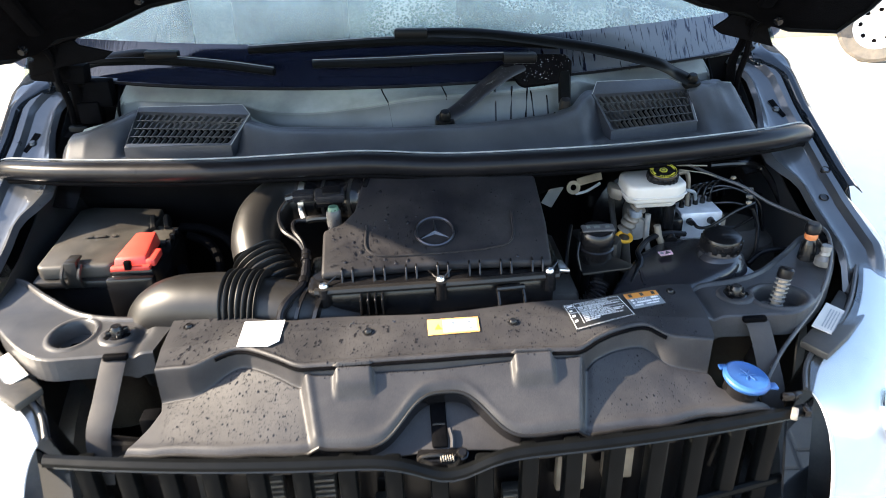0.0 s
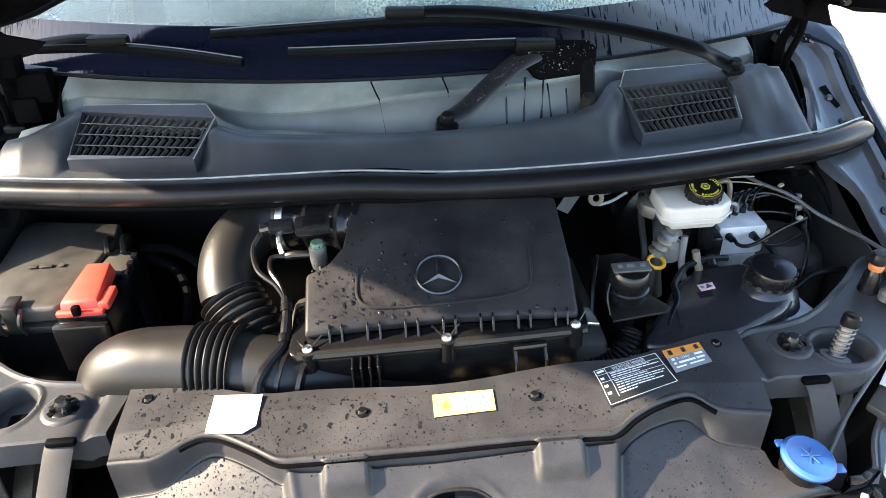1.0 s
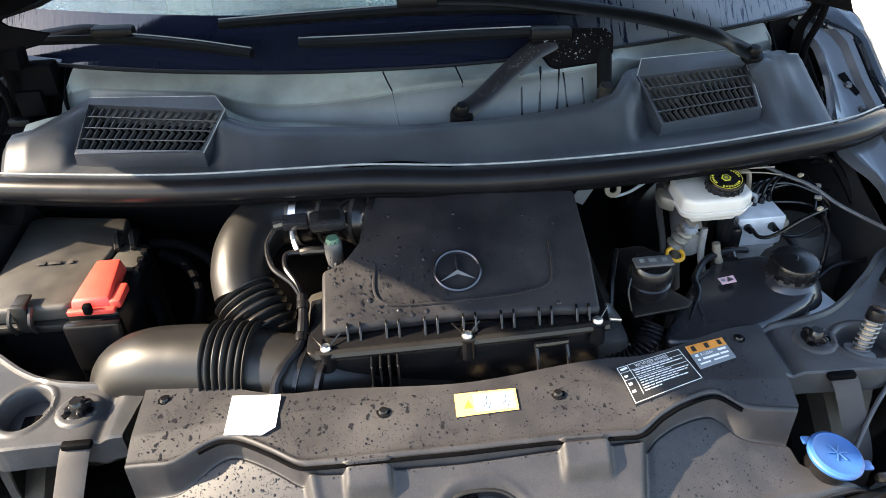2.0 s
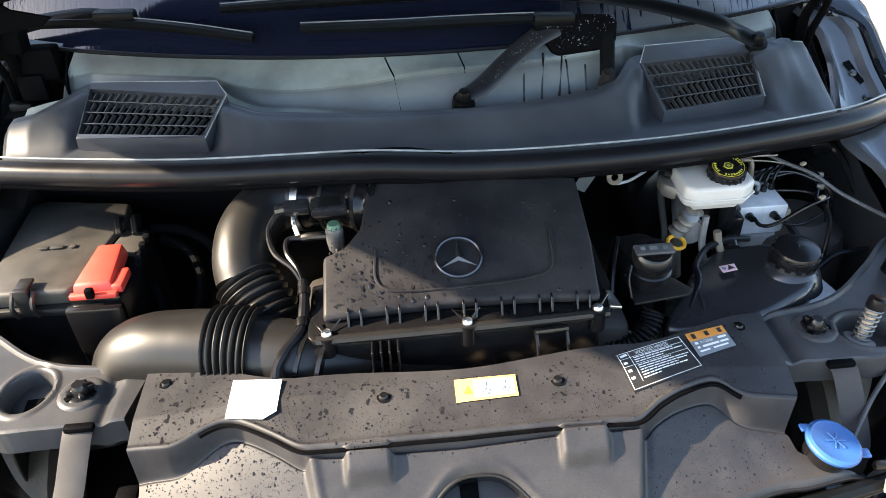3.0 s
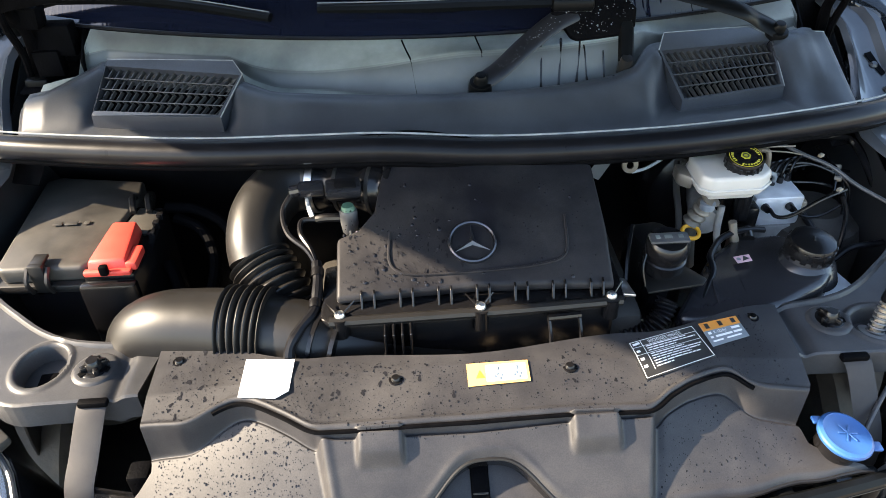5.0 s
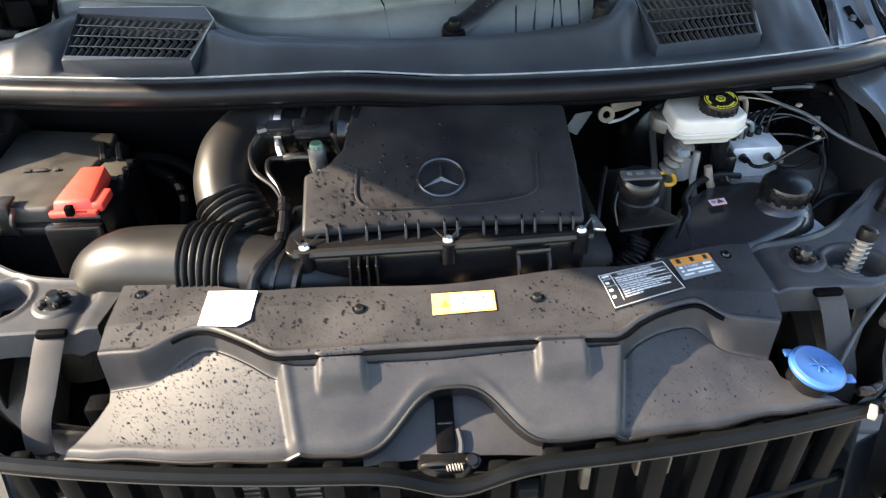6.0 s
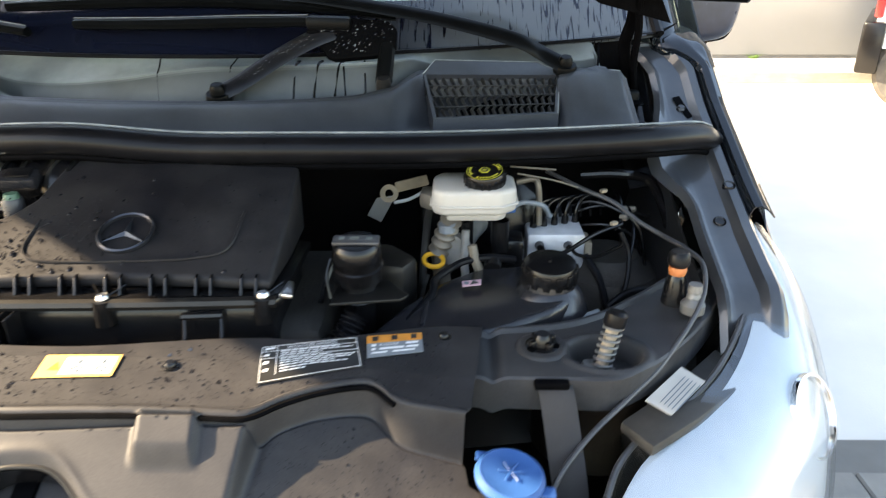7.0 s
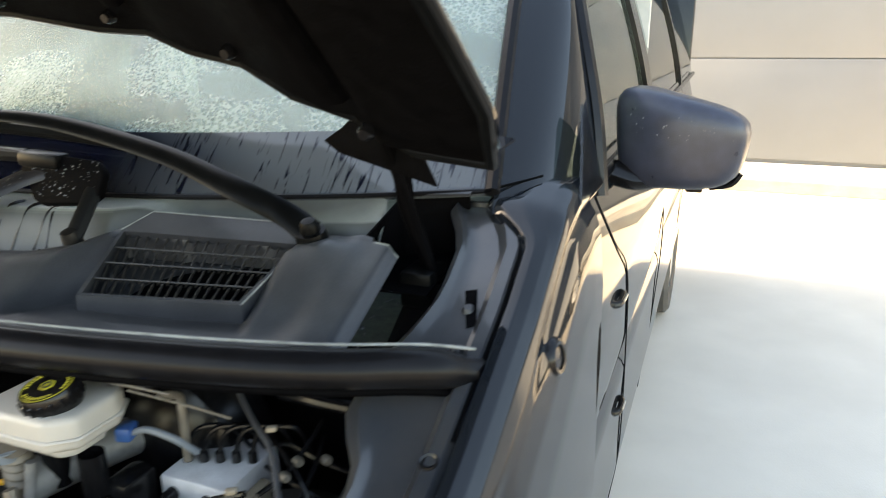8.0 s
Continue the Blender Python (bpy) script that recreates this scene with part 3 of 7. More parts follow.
    # rear wheels and front wheels
    for y in (1.42, 4.55):
        w = part("wheel", lathe(B(), [(0.20, -0.10), (0.31, -0.11), (0.335, -0.09), (0.34, 0.0), (0.335, 0.09), (0.31, 0.11), (0.20, 0.10)],
                                frame_z((s * 0.84, y, 0.34), (s, 0, 0)), 40), M_TYRE, van, "black tyre on a grey alloy rim")
        rim = B()
        lathe(rim, [(0.0, 0.07), (0.05, 0.075), (0.06, 0.06), (0.19, 0.085), (0.205, 0.10), (0.21, 0.095), (0.21, -0.09)], frame_z((s * 0.84, y, 0.34), (s, 0, 0)), 40)
        part("rim", rim, M_RIM, w, "grey alloy rim")

# roof, windscreen, cabin
def roof(u, v):
    x = (u * 2 - 1) * 0.735
    y = 2.50 + v * 2.8 - 0.12 * (1 - (x / 0.735) ** 2) * (1 - v)
    return x, y, 1.91 - 0.06 * abs(x / 0.735) ** 3 - 0.04 * (1 - v) ** 6
part("roof", sheet(B(), roof, 20, 30, 0.01), M_PAINT, van)


def screen_base(x):
    return 1.585 + 0.14 * (x / 0.82) ** 2, 1.205 + 0.020 * (x / 0.82) ** 2


def screen(u, v):
    x = u * 2 - 1
    yb, zb = screen_base(x * 0.83)
    xt = x * 0.70
    yt, zt = 2.37 + 0.13 * x * x, 1.875 - 0.02 * x * x
    bulge = 0.035 * math.sin(math.pi * v)
    return x * 0.83 * (1 - v) + xt * v, yb + (yt - yb) * v - bulge * 0.6, zb + (zt - zb) * v + bulge * 0.8
BAND = 0.112
ws = part("windscreen", sheet(B(), lambda u, v: screen(u, BAND + (1 - BAND) * v), 40, 36, 0.005), M_SCREEN, van, "rain-beaded tinted windscreen")
ws.visible_shadow = False
part("screen_seal", tube(B(), [(lambda p: (p[0], p[1] - 0.003, p[2] + 0.003))(screen(k / 40, 0.002)) for k in range(41)], 0.0035, 6, 1, smooth=False), M_RUBBER, van, "black rubber strip at the foot of the windscreen")
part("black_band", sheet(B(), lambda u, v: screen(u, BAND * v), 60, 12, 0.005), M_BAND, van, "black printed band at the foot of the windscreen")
for s in (1, -1):
    ap = B()
    tube(ap, [(lambda p: (p[0] + s * 0.006, p[1] - 0.004, p[2] + 0.003))(screen(0.5 + 0.5 * s, v)) for v in (0.0, 0.25, 0.5, 0.75, 1.0)], 0.011, 8, 6)
    part("screen_trim", ap, M_RUBBER, van, "black pillar trim beside the glass")
    def pillar(u, v, s=s):
        v = v * 1.03 - 0.03
        p0 = Vector(screen(1.0, v)) + Vector((0.008, 0, 0))
        z1 = 1.205 + 0.655 * v
        xo = 0.930 - 0.22 * (max(0.0, z1 - 1.18) / 0.68) ** 1.4
        p1 = Vector((xo + 0.001, max(2.0 + 0.30 * (z1 - 1.2), p0.y + 0.07), z1))
        c = Vector((xo + 0.012, p0.y + 0.045, (p0.z + z1) / 2 + 0.016))
        q = p0.lerp(c, u).lerp(c.lerp(p1, u), u)
        return s * q.x, q.y, q.z
    part("a_pillar", sheet(B(), pillar, 16, 24, 0.01 * s), M_PAINT, van, "glossy dark grey windscreen pillar")
def dash(u, v):
    x = (u * 2 - 1) * 0.80
    return x, 1.74 + v * 0.62 + 0.10 * (x / 0.8) ** 2, 1.13 + 0.02 * math.sin(v * 3) - 0.16 * step(0.82, 1.0, v)
part("dashboard", sheet(B(), dash, 20, 20, 0.02), M_SEAT, van, "dark dashboard top")
cab = B()
box(cab, (0, 3.4, 0.55), (1.80, 3.7, 0.06), 0.01)
part("cabin_floor", cab, M_SEAT, van)
part("rear_wall", box(B(), (0, 5.28, 1.1), (1.82, 0.05, 1.5), 0.02), M_PAINT, van)
part("bulkhead", box(B(), (0, 3.15, 1.15), (1.76, 0.03, 1.25), 0.005), M_CREAM, van, "pale partition behind the seats")
for x in (-0.45, 0.45):
    part("front_seat", add(box(B(), (x, 2.75, 0.85), (0.48, 0.5, 0.16), 0.05), box(B(), (x, 3.0, 1.22), (0.46, 0.14, 0.66), 0.06)), M_SEAT, van, "dark cloth seat")
part("underbody", box(B(), (0, 3.0, 0.30), (1.72, 4.4, 0.12), 0.02), M_DARK, van)

# door mirrors
def mirror(s):
    th = thing("door_mirror", (s * 0.97, 2.20, 1.17), "grey plastic door mirror with wet shell", "mirror", "door mirrors")
    t = B()
    bmesh.ops.create_cube(t, size=1.0)
    bmesh.ops.subdivide_edges(t, edges=t.edges[:], cuts=7, use_grid_fill=True)
    for v in t.verts:
        p = v.co * 2
        k = (abs(p.x) ** 4 + abs(p.y) ** 4 + abs(p.z) ** 4) ** 0.25
        p = p / k
        wide = 0.112 + 0.010 * p.z
        v.co = Vector((p.x * wide, p.y * 0.055 * (1.0 - 0.25 * p.x) - 0.02 * (1 - p.x * p.x), p.z * (0.082 - 0.016 * p.x) - 0.012 * p.x))
    bm = B()
    m = Matrix.Translation((s * 1.046, 2.20, 1.240)) @ Matrix.Rotation(s * -0.22, 4, "Z") @ Matrix.Diagonal((s, 1, 1, 1))
    add(bm, t, m)
    part("shell", bm, M_MIRROR, th, "grained grey mirror shell")
    bead = B()
    random.seed(44)
    for k in range(26):
        a, c = random.uniform(-0.7, 0.85), random.uniform(0.15, 0.62)
        q = Vector((a, -((max(0.02, 1 - a ** 4 - c ** 4)) ** 0.25), c))
        w = 0.112 + 0.010 * q.z
        at = m @ Vector((q.x * w, q.y * 0.055 * (1.0 - 0.25 * q.x) - 0.02 * (1 - q.x * q.x), q.z * (0.082 - 0.016 * q.x) - 0.012 * q.x))
        r = 0.0007 + 0.0014 * random.random() ** 3
        lathe(bead, [(r, -0.0004), (r * 0.75, r * 0.45), (0, r * 0.7)], frame_z(tuple(at), (s * 0.1, -0.8, 0.55)), 7)
    bd = part("water_bead", bead, M_BEADS, th, "water beads on the mirror shell")
    tagged(bd, "water beads on the mirror shell", kind="stuff")
    glass_bm = B()
    box(glass_bm, (0, 0.040, 0), (0.15, 0.006, 0.10), 0.003, None)
    for v in glass_bm.verts:
        v.co = m @ v.co
    part("mirror_glass", glass_bm, M_CHROME, th)
    foot = B()
    tube(foot, [(s * 0.925, 2.16, 1.185), (s * 0.965, 2.17, 1.172), (s * 1.0, 2.185, 1.172), (s * 1.04, 2.2, 1.178)], lambda u: 0.034 - 0.006 * u, 12, 6, flat=0.7)
    part("arm", foot, M_BLACK, th)
    clip = B()
    box(clip, (s * 1.075, 2.185, 1.160), (0.03, 0.03, 0.018), 0.004)
    tube(clip, [(s * 1.10, 2.20, 1.158), (s * 1.135, 2.20, 1.166), (s * 1.15, 2.2, 1.186)], 0.007, 6, 4)
    part("lower_lug", clip, M_BLACK, th)
for s in (1, -1):
    mirror(s)

# ---- bay structure ----
bay = thing("engine_bay", (0, 1.1, 0.45), "dark painted sheet-metal engine bay of the van", "engine bay", kind="structure")
part("floor_tray", box(B(), (0, 1.12, 0.42), (1.60, 1.0, 0.04), 0.01), M_DARK, bay)
def firewall(u, v):
    x = (u * 2 - 1) * 0.86
    return x, 1.44 + 0.10 * (x / 0.86) ** 2 + 0.13 * math.sin(v * 3.1), 0.42 + v * 0.655
part("bulkhead", sheet(B(), firewall, 30, 12, 0.01), M_BLACK, bay, "black insulated bulkhead")
for s in (1, -1):
    def inner(u, v, s=s):
        y = 1.19 + u * 0.53
        zt = rail_z(y) - 0.035
        z = 0.42 + v * (zt - 0.42)
        return s * (0.80 + 0.02 * math.sin(v * 6) - 0.05 * (1 - v) + 0.01 * step(1.3, 1.7, y)), y, z
    part("inner_wing", sheet(B(), inner, 24, 16, -0.004 * s), M_INNER, bay, "dusty painted inner wing")
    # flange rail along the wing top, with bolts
    def rail(u, v, s=s):
        y = 1.125 + u * 0.615
        sec = [(0.808, -0.016), (0.817, -0.006), (0.825, -0.015), (0.833, -0.018), (0.866, -0.016), (0.876, -0.003), (0.890, -0.003), (0.899, -0.014)]
        w = v * (len(sec) - 1)
        k = min(int(w), len(sec) - 2)
        q = w - k
        x = sec[k][0] * (1 - q) + sec[k + 1][0] * q - 0.012 * (1 - step(1.1, 1.4, y)) - 0.035 * step(1.66, 1.74, y) - 0.042 * (1 - step(1.45, 1.62, y)) * step(1.36, 1.44, y) * (1 - step(0.0, 0.5, v))
        return s * x, y, rail_z(y) + sec[k][1] * (1 - q) + sec[k + 1][1] * q - 0.055 * (1 - step(1.12, 1.175, y)) ** 1.5
    ro = part("wing_rail", sheet(B(), rail, 24, 21, -0.003 * s), M_PAINT_IN, bay, "grey painted wing flange with bolt holes")
    bed = lambda x, y: rail_z(y) - 0.0165
    slot = flat_patch(B(), [(s * 0.840, 1.608), (s * 0.854, 1.612), (s * 0.868, 1.566), (s * 0.858, 1.560)], bed, 0.0012, 4, 0.0008)
    part("slot", slot, M_UNDER, ro, "dark slot in the flange")
    for x, y, dark in ((0.852, 1.586, False), (0.857, 1.530, False), (0.880, 1.391, True), (0.850, 1.33, True)):
        b = B()
        lathe(b, [(0.0, 0.0045), (0.005, 0.0045), (0.0065, 0.003), (0.0075, 0.001), (0.0085, 0.0), (0.0085, -0.006)] if not dark else [(0.0, -0.001), (0.007, -0.0005), (0.009, 0.0015), (0.010, 0.0), (0.010, -0.006)],
              frame_z((s * x, y, rail_z(y) - (0.002 if x > 0.87 else 0.0155)), (0, -0.4, 1)), 16)
        part("bolt_hole" if dark else "flange_bolt", b, M_BLACK if dark else M_INNER, ro, "dark round bolt hole" if dark else "painted bolt head")
    gut = B()
    sheet(gut, lambda u, v, s=s: (s * (0.745 + 0.055 * v), 1.47 + u * 0.21, rail_z(1.47 + u * 0.21) - 0.075 + 0.01 * v), 8, 4, 0.003)
    part("drain_channel", gut, M_BLACK, bay, "dark drain channel beside the cowl")
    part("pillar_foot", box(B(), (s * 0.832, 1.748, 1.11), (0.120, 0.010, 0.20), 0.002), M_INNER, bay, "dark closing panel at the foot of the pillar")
    # strut tower
    tower = B()
    lathe(tower, [(0.0, 0.98), (0.05, 0.98), (0.06, 0.965), (0.085, 0.955), (0.10, 0.92), (0.11, 0.6)], Matrix.Translation((s * 0.70, 1.40, -0.06)), 28)
    part("strut_tower", tower, M_DARK, bay)

# engine under the covers
engine = thing("engine", (0.05, 1.15, 0.44), "grimy diesel engine under its plastic covers", "engine")
part("block", box(B(), (0.03, 1.20, 0.66), (0.55, 0.36, 0.44), 0.03), M_DARK, engine)
part("cylinder_head", box(B(), (0.05, 1.22, 0.90), (0.46, 0.26, 0.10), 0.02), M_DARK, engine)
for i in range(7):
    t = B()
    x = -0.14 + i * 0.06
    tube(t, [(x, 1.03, 0.86 + 0.01 * (i % 3)), (x + 0.02, 1.06, 0.89), (x + 0.05, 1.12, 0.88)], 0.012, 8, 5)
    part("fuel_pipe", t, M_DARK, engine)
for i in range(10):
    x, y = random.uniform(-0.05, 0.34), random.uniform(1.02, 1.07)
    part("fitting", lathe(B(), [(0, 0.02), (0.008, 0.02), (0.01, 0.0), (0.014, 0.0), (0.014, -0.04)], frame_z((x, y, random.uniform(0.86, 0.90)), (random.uniform(-0.6, 0.6), -0.5, 1)), 10),
         random.choice([M_BRASS, M_TAN, M_DARK, M_STEEL]), engine)
rad = thing("radiator", (0, 0.93, 0.46), "dark radiator pack with a dusty core", "radiator")
part("core", box(B(), (0, 0.935, 0.64), (0.80, 0.05, 0.40), 0.004), M_DARK, rad, "grimy radiator core")
part("fan_cowl", box(B(), (0, 1.00, 0.63), (0.9, 0.06, 0.40), 0.02), M_BLACK, rad)

# ---- open bonnet ----
hood = thing("bonnet", (0, 1.60, 1.25), "dark grey bonnet standing open, black underside to the front", "bonnet")
H_LEN, H_LEAN = 1.15, radians(39)


hood_edge_y = smooth_table([(0, 1.668), (0.35, 1.648), (0.5, 1.615), (0.7, 1.568), (0.80, 1.525), (0.92, 1.500)])
hood_edge_z = smooth_table([(0, 1.470), (0.35, 1.436), (0.5, 1.402), (0.7, 1.345), (0.80, 1.310), (0.92, 1.306)])


def hood_rear(x):
    """Rear edge of the raised bonnet: y, z."""
    return hood_edge_y(abs(x)), hood_edge_z(abs(x))


def hood_at(u, v, off=0.0):
    x = (u * 2 - 1)
    half = 0.925 - 0.06 * v - 0.20 * step(0.5, 1.0, v) - 0.02 * (1 - step(0, 0.05, v))
    px = x * half
    y0, z0 = hood_rear(px)
    ln = H_LEN * (1 - 0.07 * x * x) * v
    a = H_LEAN - radians(10) * v
    y = y0 - math.cos(a) * ln
    z = z0 + math.sin(a) * ln
    crown = 0.012 * math.sin(math.pi * v) + 0.03 * (1 - x * x) * step(0, 0.2, v)
    return px, y + (crown + off) * math.sin(a), z + (crown + off) * math.cos(a)
part("outer_skin", sheet(B(), lambda u, v: hood_at(u, v, 0.016), 40, 30, 0.003), M_PAINT, hood, "dark grey metallic outer skin")
part("inner_liner", sheet(B(), lambda u, v: hood_at(u, v, 0.0), 40, 30, 0.008), M_UNDER, hood, "black sound-absorbing liner")
rim_bm = B()
loop = [hood_at(k / 20, 0.0, 0.004) for k in range(21)] + [hood_at(1, k / 12, 0.004) for k in range(1, 13)]
loop += [hood_at(1 - k / 20, 1, 0.004) for k in range(1, 21)] + [hood_at(0, 1 - k / 12, 0.004) for k in range(1, 12)]
tube(rim_bm, loop + [loop[0]], 0.008, 8, 1, smooth=False, caps=False)
# unseen lip added behind the rear edge to keep sun off the windscreen foot
part("shade_flange", sheet(B(), lambda u, v: (lambda p: (p[0], p[1] + 0.085 * v * step(0.30, 0.6, abs(p[0])), p[2] + 0.012 + 0.004 * v))(hood_at(u, 0.0)), 40, 4, 0.003), M_PAINT, hood, "unseen flange added behind the bonnet to shade the wipers and glass")
part("hem", rim_bm, M_WIPER, hood, "folded black edge of the bonnet")
for k in range(5):
    b = B()
    u = 0.1 + 0.2 * k
    tube(b, [hood_at(u, v, -0.012) for v in (0.06, 0.3, 0.6, 0.92)], 0.018, 8, 5, flat=0.6)
    part("stiffening_rib", b, M_UNDER, hood)
for k in range(8):
    b = B()
    p = hood_at(0.08 + k * 0.12, 0.035, -0.01)
    lathe(b, [(0.0, 0.008), (0.006, 0.008), (0.009, 0.003), (0.010, -0.004)], frame_z(p, (0, -0.9, -0.3)), 12)
    part("liner_clip", b, M_BLACK, hood, "small black liner clip")


def hinge(s):
    """Hinge arm, link, pointed plate and cover, each a part of the bonnet."""
    b = B()
    pts = [(s * 0.772, 1.665, 1.13), (s * 0.760, 1.650, 1.185), (s * 0.752, 1.635, 1.225), (s * 0.757, 1.612, 1.270), (s * 0.752, 1.580, 1.320), (s * 0.765, 1.52, 1.385)]
    tube(b, pts, 0.012, 8, 6, flat=0.5)
    arm = part("hinge_arm", b, M_UNDER, hood, "black steel hinge arm")
    part("link", tube(B(), [(s * 0.785, 1.655, 1.12), (s * 0.770, 1.632, 1.186), (s * 0.766, 1.602, 1.247), (s * 0.757, 1.570, 1.315), (s * 0.775, 1.50, 1.37)], 0.007, 8, 6), M_UNDER, arm)
    p = B()
    tip = 0.670 if s > 0 else 0.630
    prism(p, [(tip, -0.008), (tip + 0.02, -0.022), (0.74, -0.035), (0.815, -0.055), (0.795, -0.015), (0.825, 0.0), (0.80, 0.03), (0.72, 0.03), (0.695, 0.008)], -0.004, 0.004, 0.002)
    for v in p.verts:
        v.co = Vector((s * v.co.x, 1.585 + v.co.z, 1.318 + v.co.y))
    part("hinge_plate", p, M_UNDER, arm, "pointed black hinge plate")
    part("hinge_base", box(B(), (s * 0.765, 1.655, 1.115), (0.045, 0.06, 0.05), 0.006), M_WIPER, arm)
    r = B()
    prism(r, [(0.710, 0.0), (0.735, -0.030), (0.790, -0.040), (0.812, -0.010), (0.815, 0.050), (0.760, 0.060), (0.715, 0.040)], -0.012, 0.020, 0.006)
    for v in r.verts:
        v.co = Vector((s * v.co.x, 1.600 + v.co.z, 1.335 + v.co.y))
    part("hinge_cover", r, M_UNDER, arm, "black plastic hinge cover")
    if s < 0:
        hb = B()
        box(hb, (-0.715, 1.664, 1.205), (0.070, 0.040, 0.060), 0.006)
        box(hb, (-0.735, 1.650, 1.165), (0.050, 0.030, 0.050), 0.005)
        part("hinge_box", hb, M_UNDER, arm, "black box of the hinge in its pocket")
        part("hinge_shroud", box(B(), (-0.775, 1.640, 1.262), (0.12, 0.045, 0.045), 0.010, Matrix.Rotation(0.12, 4, "Y")), M_UNDER, arm, "black plastic shroud of the hinge")
for s in (1, -1):
    hinge(s)

# ---- radiator shroud ----
sh_rear = smooth_table([(-0.47, 1.094), (-0.435, 1.084), (-0.207, 1.019), (0.0, 1.005), (0.246, 1.035), (0.478, 1.10), (0.55, 1.12)])
sh_edge = smooth_table([(-0.47, 0.850), (-0.42, 0.843), (-0.29, 0.828), (-0.20, 0.822), (-0.10, 0.8185), (0.0, 0.8185), (0.10, 0.8195), (0.22, 0.823), (0.33, 0.832), (0.44, 0.851), (0.545, 0.868)])
sh_front = lambda x: sh_edge(x) + 0.0555 * math.exp(-(abs(x - 0.015) / 0.074) ** 3)
sh_step = soft_table([(-0.47, 0.939), (-0.42, 0.938), (-0.378, 0.934), (-0.362, 0.938), (-0.345, 0.948), (-0.328, 0.957), (-0.310, 0.962), (-0.292, 0.959), (-0.270, 0.948), (-0.239, 0.930), (-0.215, 0.914), (-0.203, 0.909), (-0.16, 0.907), (0.0, 0.906),
                      (0.12, 0.910), (0.228, 0.910), (0.242, 0.916), (0.262, 0.932), (0.292, 0.948), (0.325, 0.960), (0.346, 0.965), (0.358, 0.963), (0.368, 0.953), (0.378, 0.943), (0.395, 0.937), (0.45, 0.933), (0.55, 0.926)])
sh_left = lerp_table([(0, -0.437), (0.55, -0.432), (0.70, -0.428), (0.80, -0.440), (1, -0.472)])
sh_right = lerp_table([(0, 0.480), (0.55, 0.452), (0.75, 0.458), (0.85, 0.49), (1, 0.545)])


def shroud_z(x, y):
    up = 0.977 - 0.13 * x * x - 0.2 * max(0.0, 0.985 - y)
    mid = step(-0.005, 0.005, x - (-0.197 + (y - 0.885) * -0.2)) * (1 - step(-0.005, 0.005, x - (0.232 + (y - 0.885) * 0.2)))
    d = max(0.0, abs(x) - 0.2)
    side = 0.930 - 0.21 * d + max(0.2, 0.70 - 1.75 * d) * (y - 0.914)
    low = side + (0.961 + 0.95 * (y - 0.914) - side) * mid
    low += 0.0035 * math.exp(-((x + 0.188 + (y - 0.885) * 0.2) / 0.006) ** 2) - 0.003 * math.exp(-((x - 0.240 - (y - 0.885) * 0.2) / 0.005) ** 2)
    s = sh_step(x)
    low = min(low, up - 0.005)
    for x0, x1 in ((-0.150, -0.092), (0.124, 0.186)):
        m = step(x0 - 0.004, x0 + 0.004, x) * (1 - step(x1 - 0.004, x1 + 0.004, x)) * step(0.868, 0.882, y)
        low += 0.015 * m
    k = step(s - 0.0045, s + 0.001, y)
    z = low + (up - low) * k + 0.0022 * math.exp(-((y - s - 0.004) / 0.0035) ** 2) - 0.008 * math.exp(-((y - s + 0.0060) / 0.0022) ** 2) * (0.35 + 0.65 * mid)
    return z + 0.002 * math.exp(-((y - sh_front(x) - 0.007) / 0.007) ** 2) - 0.006 * math.exp(-((y - sh_front(x)) / 0.005) ** 2)


def shroud_at(u, v):
    x = sh_left(v) + (sh_right(v) - sh_left(v)) * u
    k = sh_step(x)
    y = float(np.interp(v, (0.0, 0.36, 0.66, 1.0), (sh_rear(x), k + 0.012, k - 0.014, sh_front(x))))
    return x, y, shroud_z(x, y)
shroud = solo("radiator_shroud", sheet(B(), shroud_at, 300, 150, -0.003), M_SHROUD, "moulded black plastic radiator shroud wet with drops", "shroud", sharp=60)
skirt = B()
def skirt_at(u, v):
    x = -0.472 + 1.017 * u
    return x, sh_front(x) + 0.003 + 0.012 * v, shroud_z(x, sh_front(x)) - 0.003 - 0.026 * v
sheet(skirt, skirt_at, 160, 3, 0.002)
part("front_skirt", skirt, M_BLACK, shroud)
# black strip laid below the step's lip as its shadow
shade_strip = B()
tube(shade_strip, [(x, sh_step(x) - 0.0036, shroud_z(x, sh_step(x) + 0.003) - 0.0062) for x in (-0.34 + 0.72 * k / 180 for k in range(181))], 0.0032, 6, 1, smooth=False)
part("step_shade", shade_strip, M_UNDER, shroud, "black strip drawn as the shade under the raised step")
rolled = B()
tube(rolled, [(x, sh_front(x) + 0.001, shroud_z(x, sh_front(x)) + 0.0005) for x in (-0.470 + 1.012 * k / 120 for k in range(121))], 0.0028, 8, 1, smooth=False)
part("rolled_edge", rolled, M_GLOSS, shroud, "rolled shiny front edge")
for x, y in ((-0.403, 1.043), (-0.099, 0.970), (0.135, 0.974), (0.431, 1.069)):
    b = B()
    lathe(b, [(0.0, 0.0045), (0.005, 0.0045), (0.0062, 0.003), (0.0066, 0.0005), (0.0095, 0.0005), (0.0098, -0.002)], Matrix.Translation((x, y, shroud_z(x, y))), 18)
    part("push_rivet", b, M_BLACK, shroud, "black push rivet")
